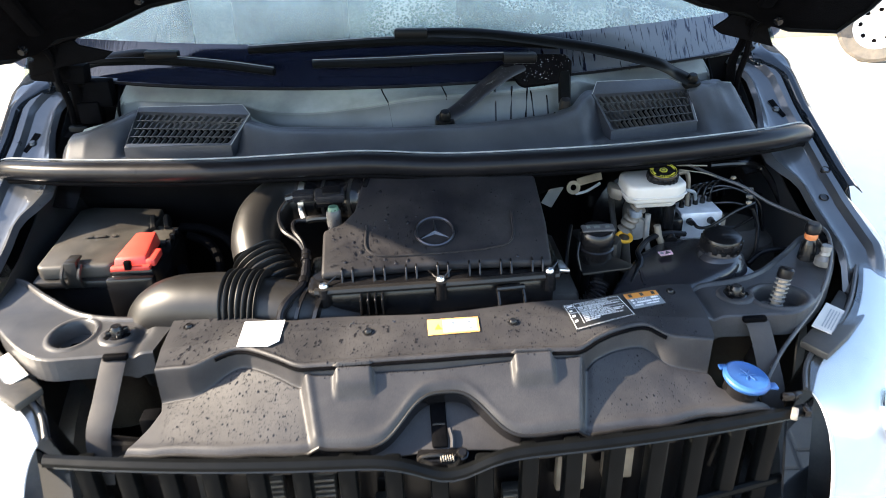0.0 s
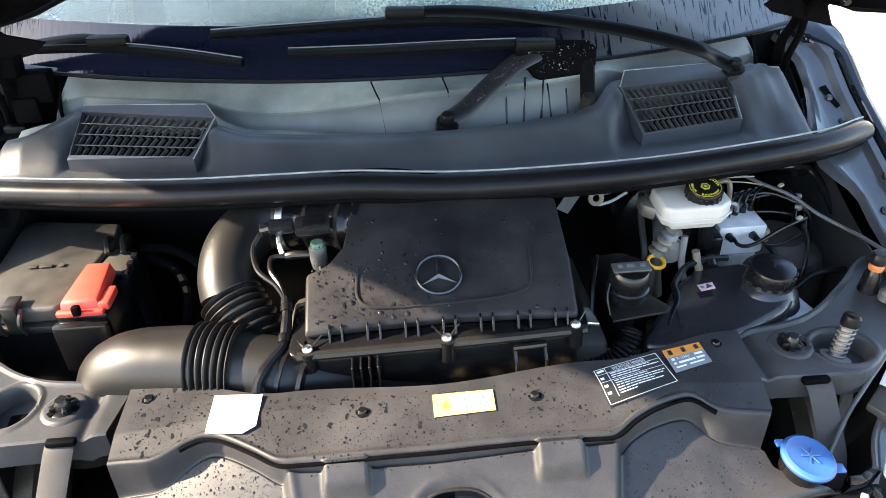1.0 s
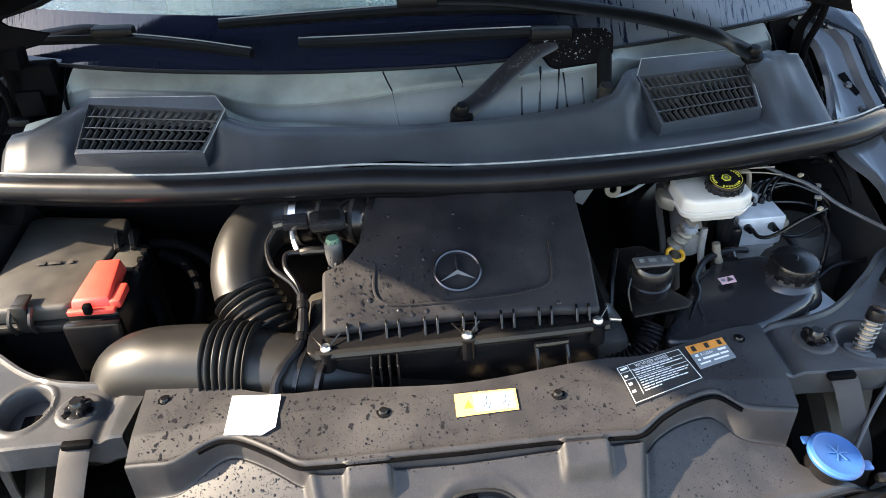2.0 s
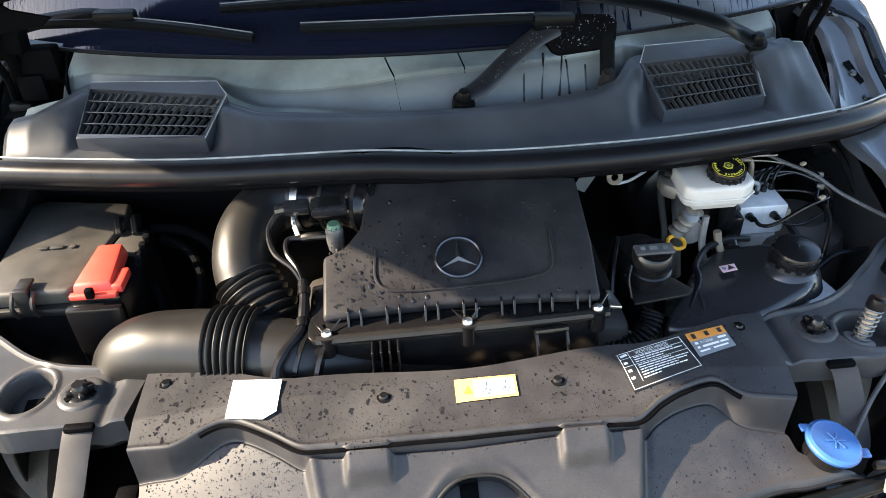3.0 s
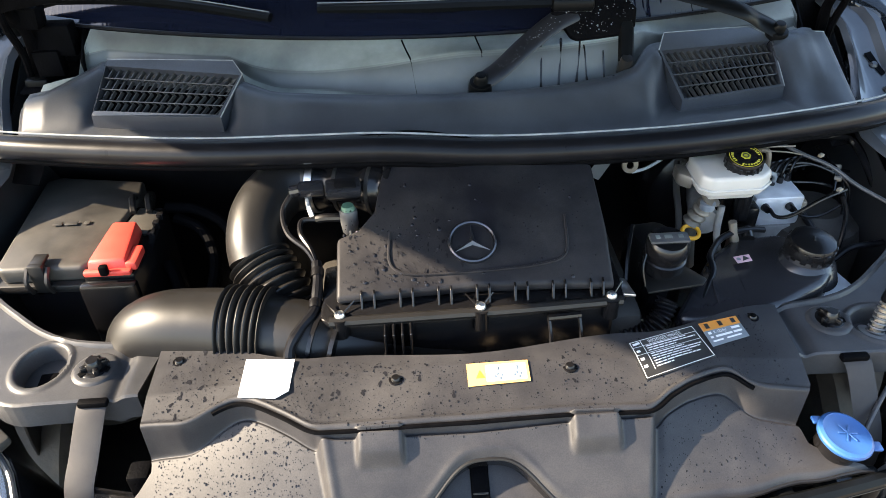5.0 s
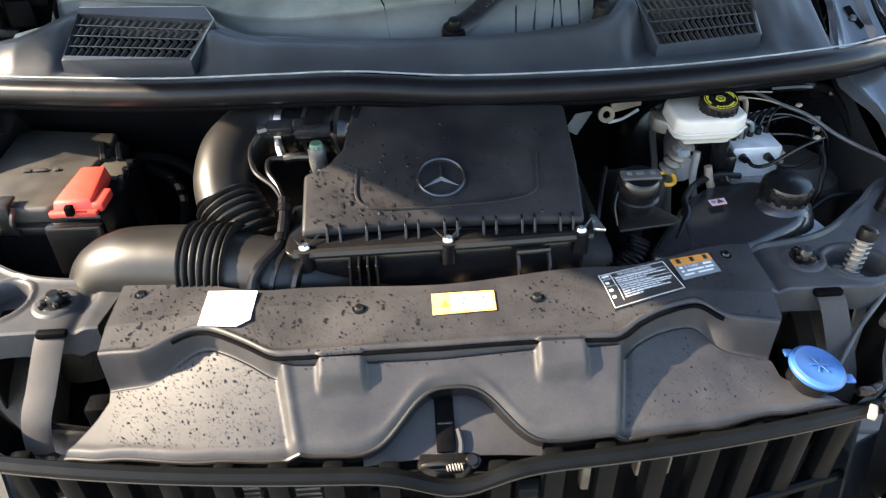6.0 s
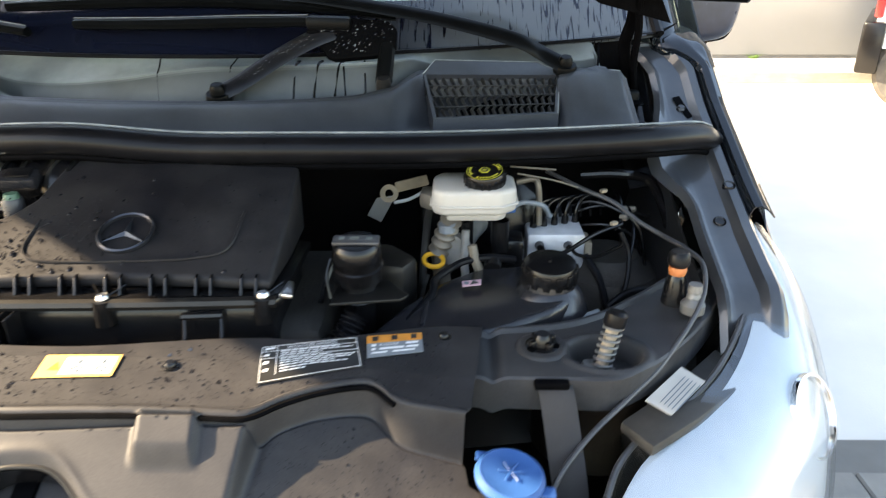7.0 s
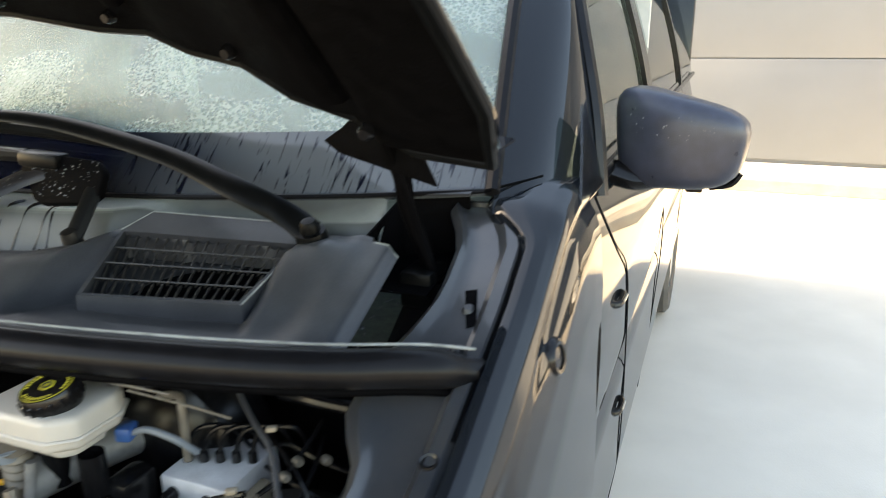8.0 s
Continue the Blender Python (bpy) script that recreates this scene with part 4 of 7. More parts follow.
for x, y, h in ((-0.455, 0.935, 0.05), (-0.38, 1.0, 0.5), (0.0, 0.96, 0.4), (0.38, 1.0, 0.5)):
    b = B()
    box(b, (x, y, shroud_z(x, y) - 0.02 - h / 2), (0.03, 0.03, h), 0.004)
    part("mount", b, M_UNDER, shroud)

# labels on the shroud
white = B()
pts = [(-0.305, 1.026), (-0.237, 1.016), (-0.240, 0.964), (-0.257, 0.955), (-0.307, 0.962)]
lo = [white.verts.new((x, y, shroud_z(x, y) + 0.0036)) for x, y in pts]
hi = [white.verts.new((x, y, shroud_z(x, y) + 0.0046)) for x, y in pts]
white.faces.new(hi)
for i in range(5):
    white.faces.new((lo[i], lo[(i + 1) % 5], hi[(i + 1) % 5], hi[i]))
solo("paper_sticker", white, M_PAPER, "blank white paper sticker with a torn corner on the shroud", "sticker")
O_C = [(-0.004, 0.984), (0.079, 0.986), (0.079, 0.954), (-0.004, 0.950)]
ol = solo("warning_sticker", flat_patch(B(), O_C, shroud_z), M_AMBER, "pale orange fan warning sticker with pictograms on the shroud", "sticker")
def disc_on(bm, corners, u, v, r, zf=shroud_z, lift=0.0024):
    a, b, c, d = [Vector(p).to_2d() for p in corners]
    p = a.lerp(b, u).lerp(d.lerp(c, u), v)
    return lathe(bm, [(0, lift + 0.0004), (r, lift + 0.0004), (r, lift)], Matrix.Translation((p.x, p.y, zf(p.x, p.y))), 20)
part("inner_panel", bar_on(B(), O_C, shroud_z, 0.30, 0.955, 0.12, 0.88, 0.0020), M_CREAM, ol, "cream panel inside the orange border")
for u in (0.47, 0.78):
    fan = B()
    for k, (a, b_) in enumerate(((-0.06, 0.60), (0.02, 0.70), (-0.02, 0.50), (0.05, 0.56))):
        bar_on(fan, O_C, shroud_z, u + a, u + a + 0.035, b_, b_ + 0.11, 0.0032)
    bar_on(fan, O_C, shroud_z, u - 0.015, u + 0.035, 0.22, 0.42, 0.0032)
    part("pictogram", fan, M_GREYINK, ol, "grey fan and hand pictogram")
tri_bm = B()
a = [(0.007, 0.961), (0.019, 0.961), (0.013, 0.973)]
tri_bm.faces.new([tri_bm.verts.new((x, y, shroud_z(x, y) + 0.0026)) for x, y in a])
part("triangle", tri_bm, M_LIME, ol)
K_C = [(0.224, 1.011), (0.330, 1.047), (0.343, 0.986), (0.233, 0.949)]
kl = solo("notice_label", flat_patch(B(), K_C, shroud_z), M_BLACKINK, "black notice label with white German heading on the shroud", "label")
words("WICHTIGER HINWEIS", K_C, shroud_z, 0.27, 0.06, 0.16, M_PAPER, kl, fit=0.50)
ln = B()
for v, u1 in ((0.225, 0.80), (0.29, 0.93), (0.355, 0.62), (0.46, 0.70), (0.525, 0.94), (0.59, 0.90), (0.655, 0.75), (0.72, 0.86), (0.785, 0.45)):
    u = 0.21
    random.seed(int(v * 1000))
    while u < u1:
        w = random.uniform(0.04, 0.11)
        bar_on(ln, K_C, shroud_z, u, min(u + w, u1), v - 0.013, v + 0.013)
        u += w + 0.014
part("small_print", ln, M_PAPER, kl, "rows of small white print")
for r in ((0.02, 0.98, 0.02, 0.028), (0.02, 0.98, 0.185, 0.192), (0.02, 0.98, 0.41, 0.417), (0.17, 0.176, 0.03, 0.84), (0.02, 0.026, 0.02, 0.97), (0.974, 0.98, 0.02, 0.97), (0.02, 0.98, 0.965, 0.973)):
    part("ruled_line", bar_on(B(), K_C, shroud_z, *r), M_PAPER, kl)
for u0, v0 in ((0.05, 0.07), (0.10, 0.06), (0.05, 0.28), (0.05, 0.5), (0.05, 0.68)):
    part("small_symbol", bar_on(B(), K_C, shroud_z, u0, u0 + 0.05, v0, v0 + 0.06), M_PAPER, kl)
G_C = [(0.340, 1.050), (0.404, 1.069), (0.408, 1.027), (0.345, 1.004)]
gl_ = solo("refrigerant_label", flat_patch(B(), G_C, shroud_z), M_GREYINK, "grey refrigerant label with an orange head on the shroud", "label")
part("orange_head", bar_on(B(), G_C, shroud_z, 0.0, 1.0, 0.0, 0.36, 0.0021), M_ORANGE, gl_, "orange band")
words("R-1234yf", G_C, shroud_z, 0.22, 0.42, 0.54, M_PAPER, gl_, fit=0.34)
sm = B()
for r in ((0.70, 0.92, 0.43, 0.52), (0.08, 0.16, 0.43, 0.53), (0.08, 0.15, 0.62, 0.7), (0.22, 0.66, 0.62, 0.70), (0.70, 0.92, 0.62, 0.70), (0.08, 0.35, 0.80, 0.86), (0.45, 0.85, 0.80, 0.86)):
    bar_on(sm, G_C, shroud_z, *r)
part("small_print", sm, M_PAPER, gl_)
sym = B()
for u in (0.15, 0.5, 0.85):
    bar_on(sym, G_C, shroud_z, u - 0.05, u + 0.05, 0.08, 0.29, 0.0030)
part("hazard_symbol", sym, M_BLACKINK, gl_)

# ---- latch recess, latch and grille ----
latch = thing("bonnet_latch", (0.01, 0.86, 0.80), "bonnet latch with steel catch in a plastic recess", "latch")
def recess(u, v):
    x = -0.100 + 0.225 * u
    return x, 0.905 - 0.080 * v, 0.885 - 0.040 * v - 0.01 * (2 * u - 1) ** 2
part("recess_panel", sheet(B(), recess, 16, 8, 0.004), M_SHROUD, latch, "dusty plastic latch recess")
part("slot", box(B(), (0.004, 0.862, 0.866), (0.024, 0.076, 0.014), 0.003, Matrix.Rotation(0.46, 4, 'X')), M_UNDER, latch, "dark striker slot")
for y, z in ((0.872, 0.876), (0.858, 0.870)):
    part("slot_tooth", box(B(), (0.004, y, z), (0.020, 0.004, 0.004), 0.001), M_DARK, latch, "grimy steel tooth in the slot")
part("slot_cheek", tube(B(), [(0.020, 0.850, 0.868), (0.023, 0.836, 0.860), (0.022, 0.825, 0.852)], 0.0035, 8, 4), M_SHROUD, latch, "dusty cheek of the slot")
c = B()
prism(c, [(-0.034, 0.812), (-0.012, 0.803), (0.022, 0.802), (0.042, 0.812), (0.040, 0.830), (-0.030, 0.832)], 0.828, 0.850, 0.004)
part("catch", c, M_BLACK, latch, "oily steel catch")
part("catch_plate", tube(B(), [(-0.030, 0.810, 0.846), (-0.024, 0.808, 0.854), (-0.004, 0.808, 0.856), (0.010, 0.810, 0.851)], 0.0028, 8, 5), M_GLOSS, latch, "worn edge of the catch")
part("return_spring", tube(B(), [(0.002 + 0.022 * k / 40, 0.806 + 0.004 * math.cos(k * 0.95), 0.850 + 0.004 * math.sin(k * 0.95)) for k in range(41)], 0.0012, 5, 1, smooth=False), M_BRASS, latch)
part("bolt", lathe(B(), [(0, 0.006), (0.006, 0.006), (0.008, 0.001), (0.010, 0.0), (0.010, -0.004)], frame_z((0.036, 0.815, 0.849), (0, -0.5, 1)), 8), M_BLACK, latch, "rusty bolt head")
grille = thing("front_grille", (0, 0.80, 0.50), "black radiator grille with upright bars and dusty core behind", "grille")
gr_y = lambda x: 0.790 + 0.23 * x * x
rail_dip = lambda x: 0.03 * (x / 0.6) ** 2 + 0.034 * math.exp(-((x - 0.015) / 0.060) ** 2)
def top_bar(u, v):
    x = -0.60 + 1.2 * u
    y0 = gr_y(x)
    sec = [(0.008, 0.872), (0.002, 0.879), (-0.006, 0.879), (-0.012, 0.873), (-0.013, 0.866), (-0.007, 0.862)]
    w = v * 5
    k = min(int(w), 4)
    q = w - k
    dy, z = sec[k][0] * (1 - q) + sec[k + 1][0] * q, sec[k][1] * (1 - q) + sec[k + 1][1] * q
    return x, y0 + dy, z - rail_dip(x)
part("top_rail", sheet(B(), top_bar, 90, 15, -0.003), M_WIPER, grille, "glossy black top rail")
glint = B()
tube(glint, [(x, gr_y(x) - 0.0125, 0.866 - rail_dip(x)) for x in (-0.58 + 1.16 * k / 60 for k in range(61))], 0.0016, 6, 1, smooth=False)
part("rail_edge", glint, M_BLACK, grille, "shiny lower edge of the rail")
part("upper_shelf", sheet(B(), lambda u, v: (-0.56 + 1.12 * u, gr_y(-0.56 + 1.12 * u) + 0.02 + 0.07 * v, 0.832 - 0.03 * (2 * u - 1) ** 2 + 0.004 * v), 40, 4, 0.003), M_BLACK, grille)
for k in range(17):
    x = -0.54 + k * 0.0675
    b = B()
    zt = 0.866 - rail_dip(x)
    box(b, (x, gr_y(x) + 0.01, (0.51 + zt) / 2), (0.027, 0.030, zt - 0.51), 0.006)
    part("upright", b, M_WIPER, grille)
for z in (0.70, 0.61):
    b = B()
    tube(b, [(x, gr_y(x) - 0.004, z) for x in (-0.58, -0.3, 0, 0.3, 0.58)], 0.008, 8, 6)
    part("crossbar", b, M_WIPER, grille)
part("back_panel", sheet(B(), lambda u, v: (-0.56 + 1.12 * u, gr_y(-0.56 + 1.12 * u) + 0.085, 0.52 + 0.30 * v), 30, 4, 0.003), M_BLACK, grille, "dark panel behind the bars")
for x, w, z0, z1 in ((-0.262, 0.036, 0.735, 0.800), (-0.188, 0.052, 0.715, 0.800), (-0.086, 0.034, 0.695, 0.735), (0.126, 0.048, 0.690, 0.735), (0.215, 0.048, 0.715, 0.805), (0.295, 0.050, 0.725, 0.812)):
    duct = part("duct_block", box(B(), (x, gr_y(x) + 0.062, (z0 + z1) / 2), (w, 0.02, z1 - z0), 0.004), M_TAN if x > 0.2 else M_DARK, grille, "sandy dusty duct block")
    if x < 0.2:
        for k in range(int((z1 - z0) / 0.011)):
            part("louvre", box(B(), (x, gr_y(x) + 0.048, z0 + 0.006 + 0.011 * k), (w, 0.012, 0.0045), 0.001, seg=1), M_BRASS, duct)
# bumper and corner panels
bumper = thing("front_bumper", (0, 0.75, 0.25), "dark grey painted front bumper", "bumper")
def bump(u, v):
    a = (u * 2 - 1)
    x = 0.96 * math.sin(a * 1.45) / math.sin(1.45)
    y = 0.72 + 0.52 * abs(a) ** 3.2
    z = 0.26 + 0.30 * v
    return x * (1 - 0.02 * v), y + 0.03 * v, z
part("bumper_skin", sheet(B(), bump, 60, 10, -0.004), M_PAINT, bumper)
for s in (1, -1):
    def corner(u, v, s=s):
        x = 0.555 + 0.075 * u + 0.035 * v
        y = gr_y(0.56) - 0.006 + 0.055 * u + 0.0 * v
        return s * x, y - 0.015 * v, 0.835 - 0.006 * u - 0.27 * v
    part("corner_panel", sheet(B(), corner, 10, 12, 0.004 * s), M_PAINT, bumper, "painted panel between grille and lamp")

# ---- seal along the bulkhead ----
seal_pts = [(-0.895, 1.510, 1.082), (-0.85, 1.475, 1.096), (-0.75, 1.430, 1.104), (-0.60, 1.390, 1.110), (-0.40, 1.345, 1.119), (-0.22, 1.318, 1.130),
            (-0.10, 1.306, 1.134), (0.05, 1.305, 1.122), (0.20, 1.300, 1.122), (0.40, 1.318, 1.118), (0.60, 1.357, 1.114), (0.75, 1.400, 1.110), (0.84, 1.455, 1.100), (0.885, 1.500, 1.082)]
seal = thing("bulkhead_seal", (0, 1.31, 1.09), "long black rubber seal across the bulkhead", "seal")
part("bulb", tube(B(), seal_pts, lambda q: 0.0222 - 0.005 * step(0.88, 1.0, abs(2 * q - 1)), 14, 8, flat=0.95), M_RUBBER, seal, "round rubber bulb")
part("lip", tube(B(), [(x, y + 0.014, z + 0.021) for x, y, z in seal_pts], 0.0018, 8, 8), M_EDGE, seal, "thin upper lip painted pale as its highlight")
part("carrier", tube(B(), [(x, y - 0.006, z - 0.023) for x, y, z in seal_pts], 0.005, 8, 8), M_UNDER, seal, "lower flange of the seal")
for s, p in ((1, seal_pts[-1]), (-1, seal_pts[0])):
    part("end_block", box(B(), (p[0] + s * 0.004, p[1] + 0.004, p[2] - 0.008), (0.022, 0.036, 0.040), 0.008), M_RUBBER, seal)

# ---- cowl panel under the windscreen ----
seal_y = lerp_table([(p[0], p[1]) for p in seal_pts])
ridge_y = lerp_table([(-0.80, 1.55), (-0.70, 1.545), (-0.655, 1.575), (-0.62, 1.606), (-0.385, 1.545), (-0.345, 1.500), (-0.30, 1.474), (-0.20, 1.458), (-0.10, 1.446), (0.0, 1.440), (0.10, 1.440), (0.20, 1.454),
                      (0.30, 1.478), (0.345, 1.500), (0.375, 1.545), (0.40, 1.562), (0.60, 1.605), (0.68, 1.612), (0.80, 1.612)])
ridge_z = lerp_table([(-0.80, 1.130), (-0.70, 1.150), (-0.62, 1.174), (-0.385, 1.182), (-0.34, 1.168), (-0.28, 1.160), (-0.1, 1.158), (0.12, 1.158), (0.28, 1.160), (0.34, 1.168), (0.385, 1.186), (0.61, 1.176), (0.68, 1.178), (0.70, 1.184), (0.80, 1.178)])
front_z = smooth_table([(-0.82, 1.100), (-0.6, 1.108), (-0.2, 1.125), (0.2, 1.122), (0.6, 1.108), (0.82, 1.100)])


VENTS = [[Vector(p) for p in q] for q in (((-0.606, 1.584, 1.174), (-0.352, 1.506, 1.178), (-0.381, 1.426, 1.143), (-0.605, 1.480, 1.135)),
                                            ((0.397, 1.526, 1.183), (0.624, 1.581, 1.172), (0.609, 1.477, 1.131), (0.416, 1.432, 1.133)))]


def vent_plane(q):
    n = (q[1] - q[0]).cross(q[0] - q[3]).normalized()
    return n if n.z > 0 else -n


def in_vent(q, x, y, grow):
    """True where (x, y) lies in the vent's outline, grown by some metres."""
    for a, b in zip(q, q[1:] + q[:1]):
        e = (b - a).to_2d()
        if e.x * (y - a.y) - e.y * (x - a.x) > grow * e.length:
            return False
    return True


def cowl_z(x, y):
    yf, yr, zr, zf = seal_y(x) + 0.02, ridge_y(x), ridge_z(x), front_z(x)
    yb, zb = screen_base(x)
    zb -= 0.002
    s = min(1.0, max(0.0, (y - yf) / max(0.01, yr - yf)))
    box_x = step(0.33, 0.40, abs(x)) * (1 - step(0.60, 0.64, abs(x)))
    toe = 0.16 + 0.30 * box_x
    end = step(0.66, 0.72, x)
    front = zf + (zr - zf) * (step(toe, 0.86, s) * (1 - end) + end * max(0.0, s - 0.08) / 0.92)
    mid = 1 - step(0.30, 0.40, abs(x))
    q = min(1.0, max(0.0, (y - yr) / max(0.02, yb - yr)))
    z_floor = zr - 0.016 - 0.014 * mid
    # the trough: a level floor, a riser that deepens towards the wipers, then a shelf up to the glass
    g = step(-0.26, 0.06, x) * (1 - step(0.36, 0.44, x))
    rise = step(0.44 - 0.22 * g, 0.60 + 0.0 * g, q)
    shelf = zb - 0.006 - 0.014 * (1 - g)
    back = z_floor + (shelf - z_floor) * rise * (0.35 + 0.65 * g) + (zb - z_floor - (shelf - z_floor) * (0.35 + 0.65 * g)) * q * q
    k = step(yr - 0.003, yr + 0.010, y)
    z = front * (1 - k) + back * k + 0.0016 * math.exp(-((y - yr + 0.002) / 0.004) ** 2)
    z += 0.006 * math.exp(-((x - 0.668) ** 2 + (y - 1.580) ** 2) / 0.030 ** 2)
    z -= 0.010 * math.exp(-((y - yf - 0.008) / 0.006) ** 2) + 0.014 * step(0.738, 0.751, abs(x))
    for q in VENTS:
        if in_vent(q, x, y, 0.004):
            n = vent_plane(q)
            z = min(z, q[0].z - (n.x * (x - q[0].x) + n.y * (y - q[0].y)) / n.z - 0.034)
    return z


def cowl_span(x):
    yf, yb = seal_y(x) + 0.018, screen_base(x)[0]
    a = 0.700 if x > 0 else 0.652
    return yf, yb - (yb - 1.606) * step(a, a + 0.022, abs(x))


def cowl_front(u, v):
    x = -0.752 + 1.504 * u
    yf, yb = cowl_span(x)
    y = yf + (min(ridge_y(x) + 0.004, yb - 0.003) - yf) * v
    return x, y, cowl_z(x, y)


def cowl_back(u, v):
    x = -0.752 + 1.504 * u
    yf, yb = cowl_span(x)
    y0 = min(ridge_y(x) + 0.004, yb - 0.003)
    y = y0 + (yb - y0) * v
    return x, y, cowl_z(x, y)
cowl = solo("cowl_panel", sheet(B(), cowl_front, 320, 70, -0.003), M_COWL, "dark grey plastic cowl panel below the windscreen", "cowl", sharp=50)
# bead coloured as the light caught along the ridge
bead = B()
tube(bead, [(x, ridge_y(x) - 0.001, cowl_z(x, ridge_y(x) - 0.001) + 0.0005) for x in (-0.335 + 0.67 * k / 40 for k in range(41))], 0.0027, 6, 1, smooth=False)
part("ridge_edge", bead, M_EDGE, cowl, "pale bead painted as the highlight on the ridge")
for s in (1, -1):
    # open pocket for the bonnet hinge: floor, walls and a pale flange up to the glass
    e = 0.0 if s > 0 else 0.047
    # near-black floor and walls: the pocket's shade is put into their colour
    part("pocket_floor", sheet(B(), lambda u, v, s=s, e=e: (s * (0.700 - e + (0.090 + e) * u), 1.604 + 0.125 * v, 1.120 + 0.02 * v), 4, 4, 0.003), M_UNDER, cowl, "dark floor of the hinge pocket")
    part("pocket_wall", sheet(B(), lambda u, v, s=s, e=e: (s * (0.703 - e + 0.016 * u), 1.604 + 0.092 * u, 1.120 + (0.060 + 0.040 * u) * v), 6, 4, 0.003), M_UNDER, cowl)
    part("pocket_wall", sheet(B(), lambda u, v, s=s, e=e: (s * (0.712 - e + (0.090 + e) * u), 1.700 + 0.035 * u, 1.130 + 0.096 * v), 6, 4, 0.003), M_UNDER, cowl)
    part("pocket_flange", sheet(B(), lambda u, v, s=s: (s * (0.675 + 0.135 * u), 1.682 + 0.028 * u + 0.022 * v, 1.224 + 0.006 * v + 0.004 * u), 10, 4, 0.003), M_COWL, cowl, "grey flange between the pocket and the glass")
part("trough", sheet(B(), cowl_back, 240, 50, -0.003), M_TROUGH, cowl, "pale water trough behind the ridge, sky light painted on its level faces", sharp=50)
for x0, lean in ((-0.052, 0.034), (0.072, 0.012)):
    t = B()
    line = []
    for k in range(29):
        y = 1.450 + 0.134 * k / 28
        x = x0 - lean * (k / 28 - 0.5)
        line.append((x, y, cowl_z(x, y) + 0.0012))
    tube(t, line, 0.0026, 6, 1, smooth=False)
    part("panel_joint", t, M_UNDER, cowl, "dark joint line")
t = B()
def joint(u):
    x = -0.20 + 0.36 * u
    y = seal_y(x) + 0.030 + 0.028 * math.sin(math.pi * min(1, u * 1.4)) * (1 if u < 0.72 else 0.3)
    return x, y, cowl_z(x, y) + 0.003
tube(t, [joint(k / 16) for k in range(17)], 0.003, 6, 2)
part("panel_joint", t, M_UNDER, cowl)
# struts of the water box seen under the wiper head
for x, lean in ((0.178, 0.006), (0.212, 0.016), (0.245, 0.020), (0.262, -0.014), (0.296, -0.008)):
    t = B()
    line = [(x + lean * (k / 4 - 0.5), 1.472 + 0.085 * k / 4) for k in range(5)]
    tube(t, [(a, b, cowl_z(a, b) + 0.003) for a, b in line], 0.0026, 6, 3)
    part("web_rib", t, M_BLACK, cowl)


def vent(q):
    """A slatted air intake in a raised housing between four corners."""
    a, b, c, d = q
    n = vent_plane(q)
    at = lambda u, v: a.lerp(b, u).lerp(d.lerp(c, u), v)
    mid = at(0.5, 0.5)
    th = thing("air_intake", tuple(mid), "slatted black air intake set in the cowl", "air vent", "cowl air intakes")
    # near-black sheet: the dark behind the slats is put into its colour
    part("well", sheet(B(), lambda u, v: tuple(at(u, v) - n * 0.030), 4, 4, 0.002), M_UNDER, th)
    rim = ((-0.02, -0.20), (0.90, -0.36), (1.015, -0.03), (1.03, 1.06), (-0.03, 1.06)) if mid.x < 0 else ((-0.02, -0.02), (0.09, -0.38), (0.85, -0.38), (1.02, -0.08), (1.03, 1.05), (-0.03, 1.04))
    tops = [at(u, v) + n * (0.001 if mid.x < 0 and u < 0.1 else 0.006) for u, v in rim]
    f = B()
    outer = [f.verts.new(p) for p in tops]
    foot = [f.verts.new(Vector((p.x, p.y, p.z - (0.036 if v > 0.5 else 0.026))) + (p - mid).normalized() * 0.003) for p, (u, v) in zip(tops, rim)]
    inner = [f.verts.new(p + n * 0.006) for p in q]
    low = [f.verts.new(p - n * 0.026) for p in q]
    loops = [f.edges.new((r[i], r[(i + 1) % len(r)])) for r in (outer, inner) for i in range(len(r))]
    bmesh.ops.triangle_fill(f, use_beauty=True, edges=loops)
    for a_, b_ in ((foot, outer), (inner, low)):
        for i in range(len(a_)):
            k = (i + 1) % len(a_)
            f.faces.new((a_[i], a_[k], b_[k], b_[i]))
    part("housing", f, M_COWL, th, "raised grey housing round the grille")
    # rim line coloured as a highlight
    edge = B()
    tube(edge, [tuple(p - n * 0.0003) for p in (tops[:4] if mid.x < 0 else tops[:5])], 0.0012, 6, 1, smooth=False)
    part("rim_highlight", edge, M_EDGE, th, "pale line painted as the highlight on the housing rim")
    for k in range(1, 4):
        s = B()
        tube(s, [tuple(at(0, k / 4) + n * 0.003), tuple(at(1, k / 4) + n * 0.003)], 0.0011, 6, 1, smooth=False)
        part("crossbar", s, M_SLAT, th)
    lean = -0.013 if mid.x > 0 else 0.013
    for k in range(4):
        for i in range(17):
            u = (i + 0.5) / 17
            hi, lo = at(min(1, max(0, u + lean)), (k + 0.03) / 4), at(min(1, max(0, u - lean)), (k + 0.97) / 4)
            wide = (b - a).normalized() * 0.0011
            sink = -n * 0.005 + (b - a).normalized() * (0.002 if lean > 0 else -0.002)
            s = B()
            vs = [s.verts.new(p) for p in (hi - wide, hi + wide, lo + wide, lo - wide)]
            vl = [s.verts.new(v.co + sink) for v in vs]
            for m in range(4):
                s.faces.new((vs[m], vs[(m + 1) % 4], vl[(m + 1) % 4], vl[m]))
            s.faces.new(vs[::-1])
            s.faces.new(vl)
            bmesh.ops.recalc_face_normals(s, faces=s.faces)
            part("slat", s, M_SLAT, th)
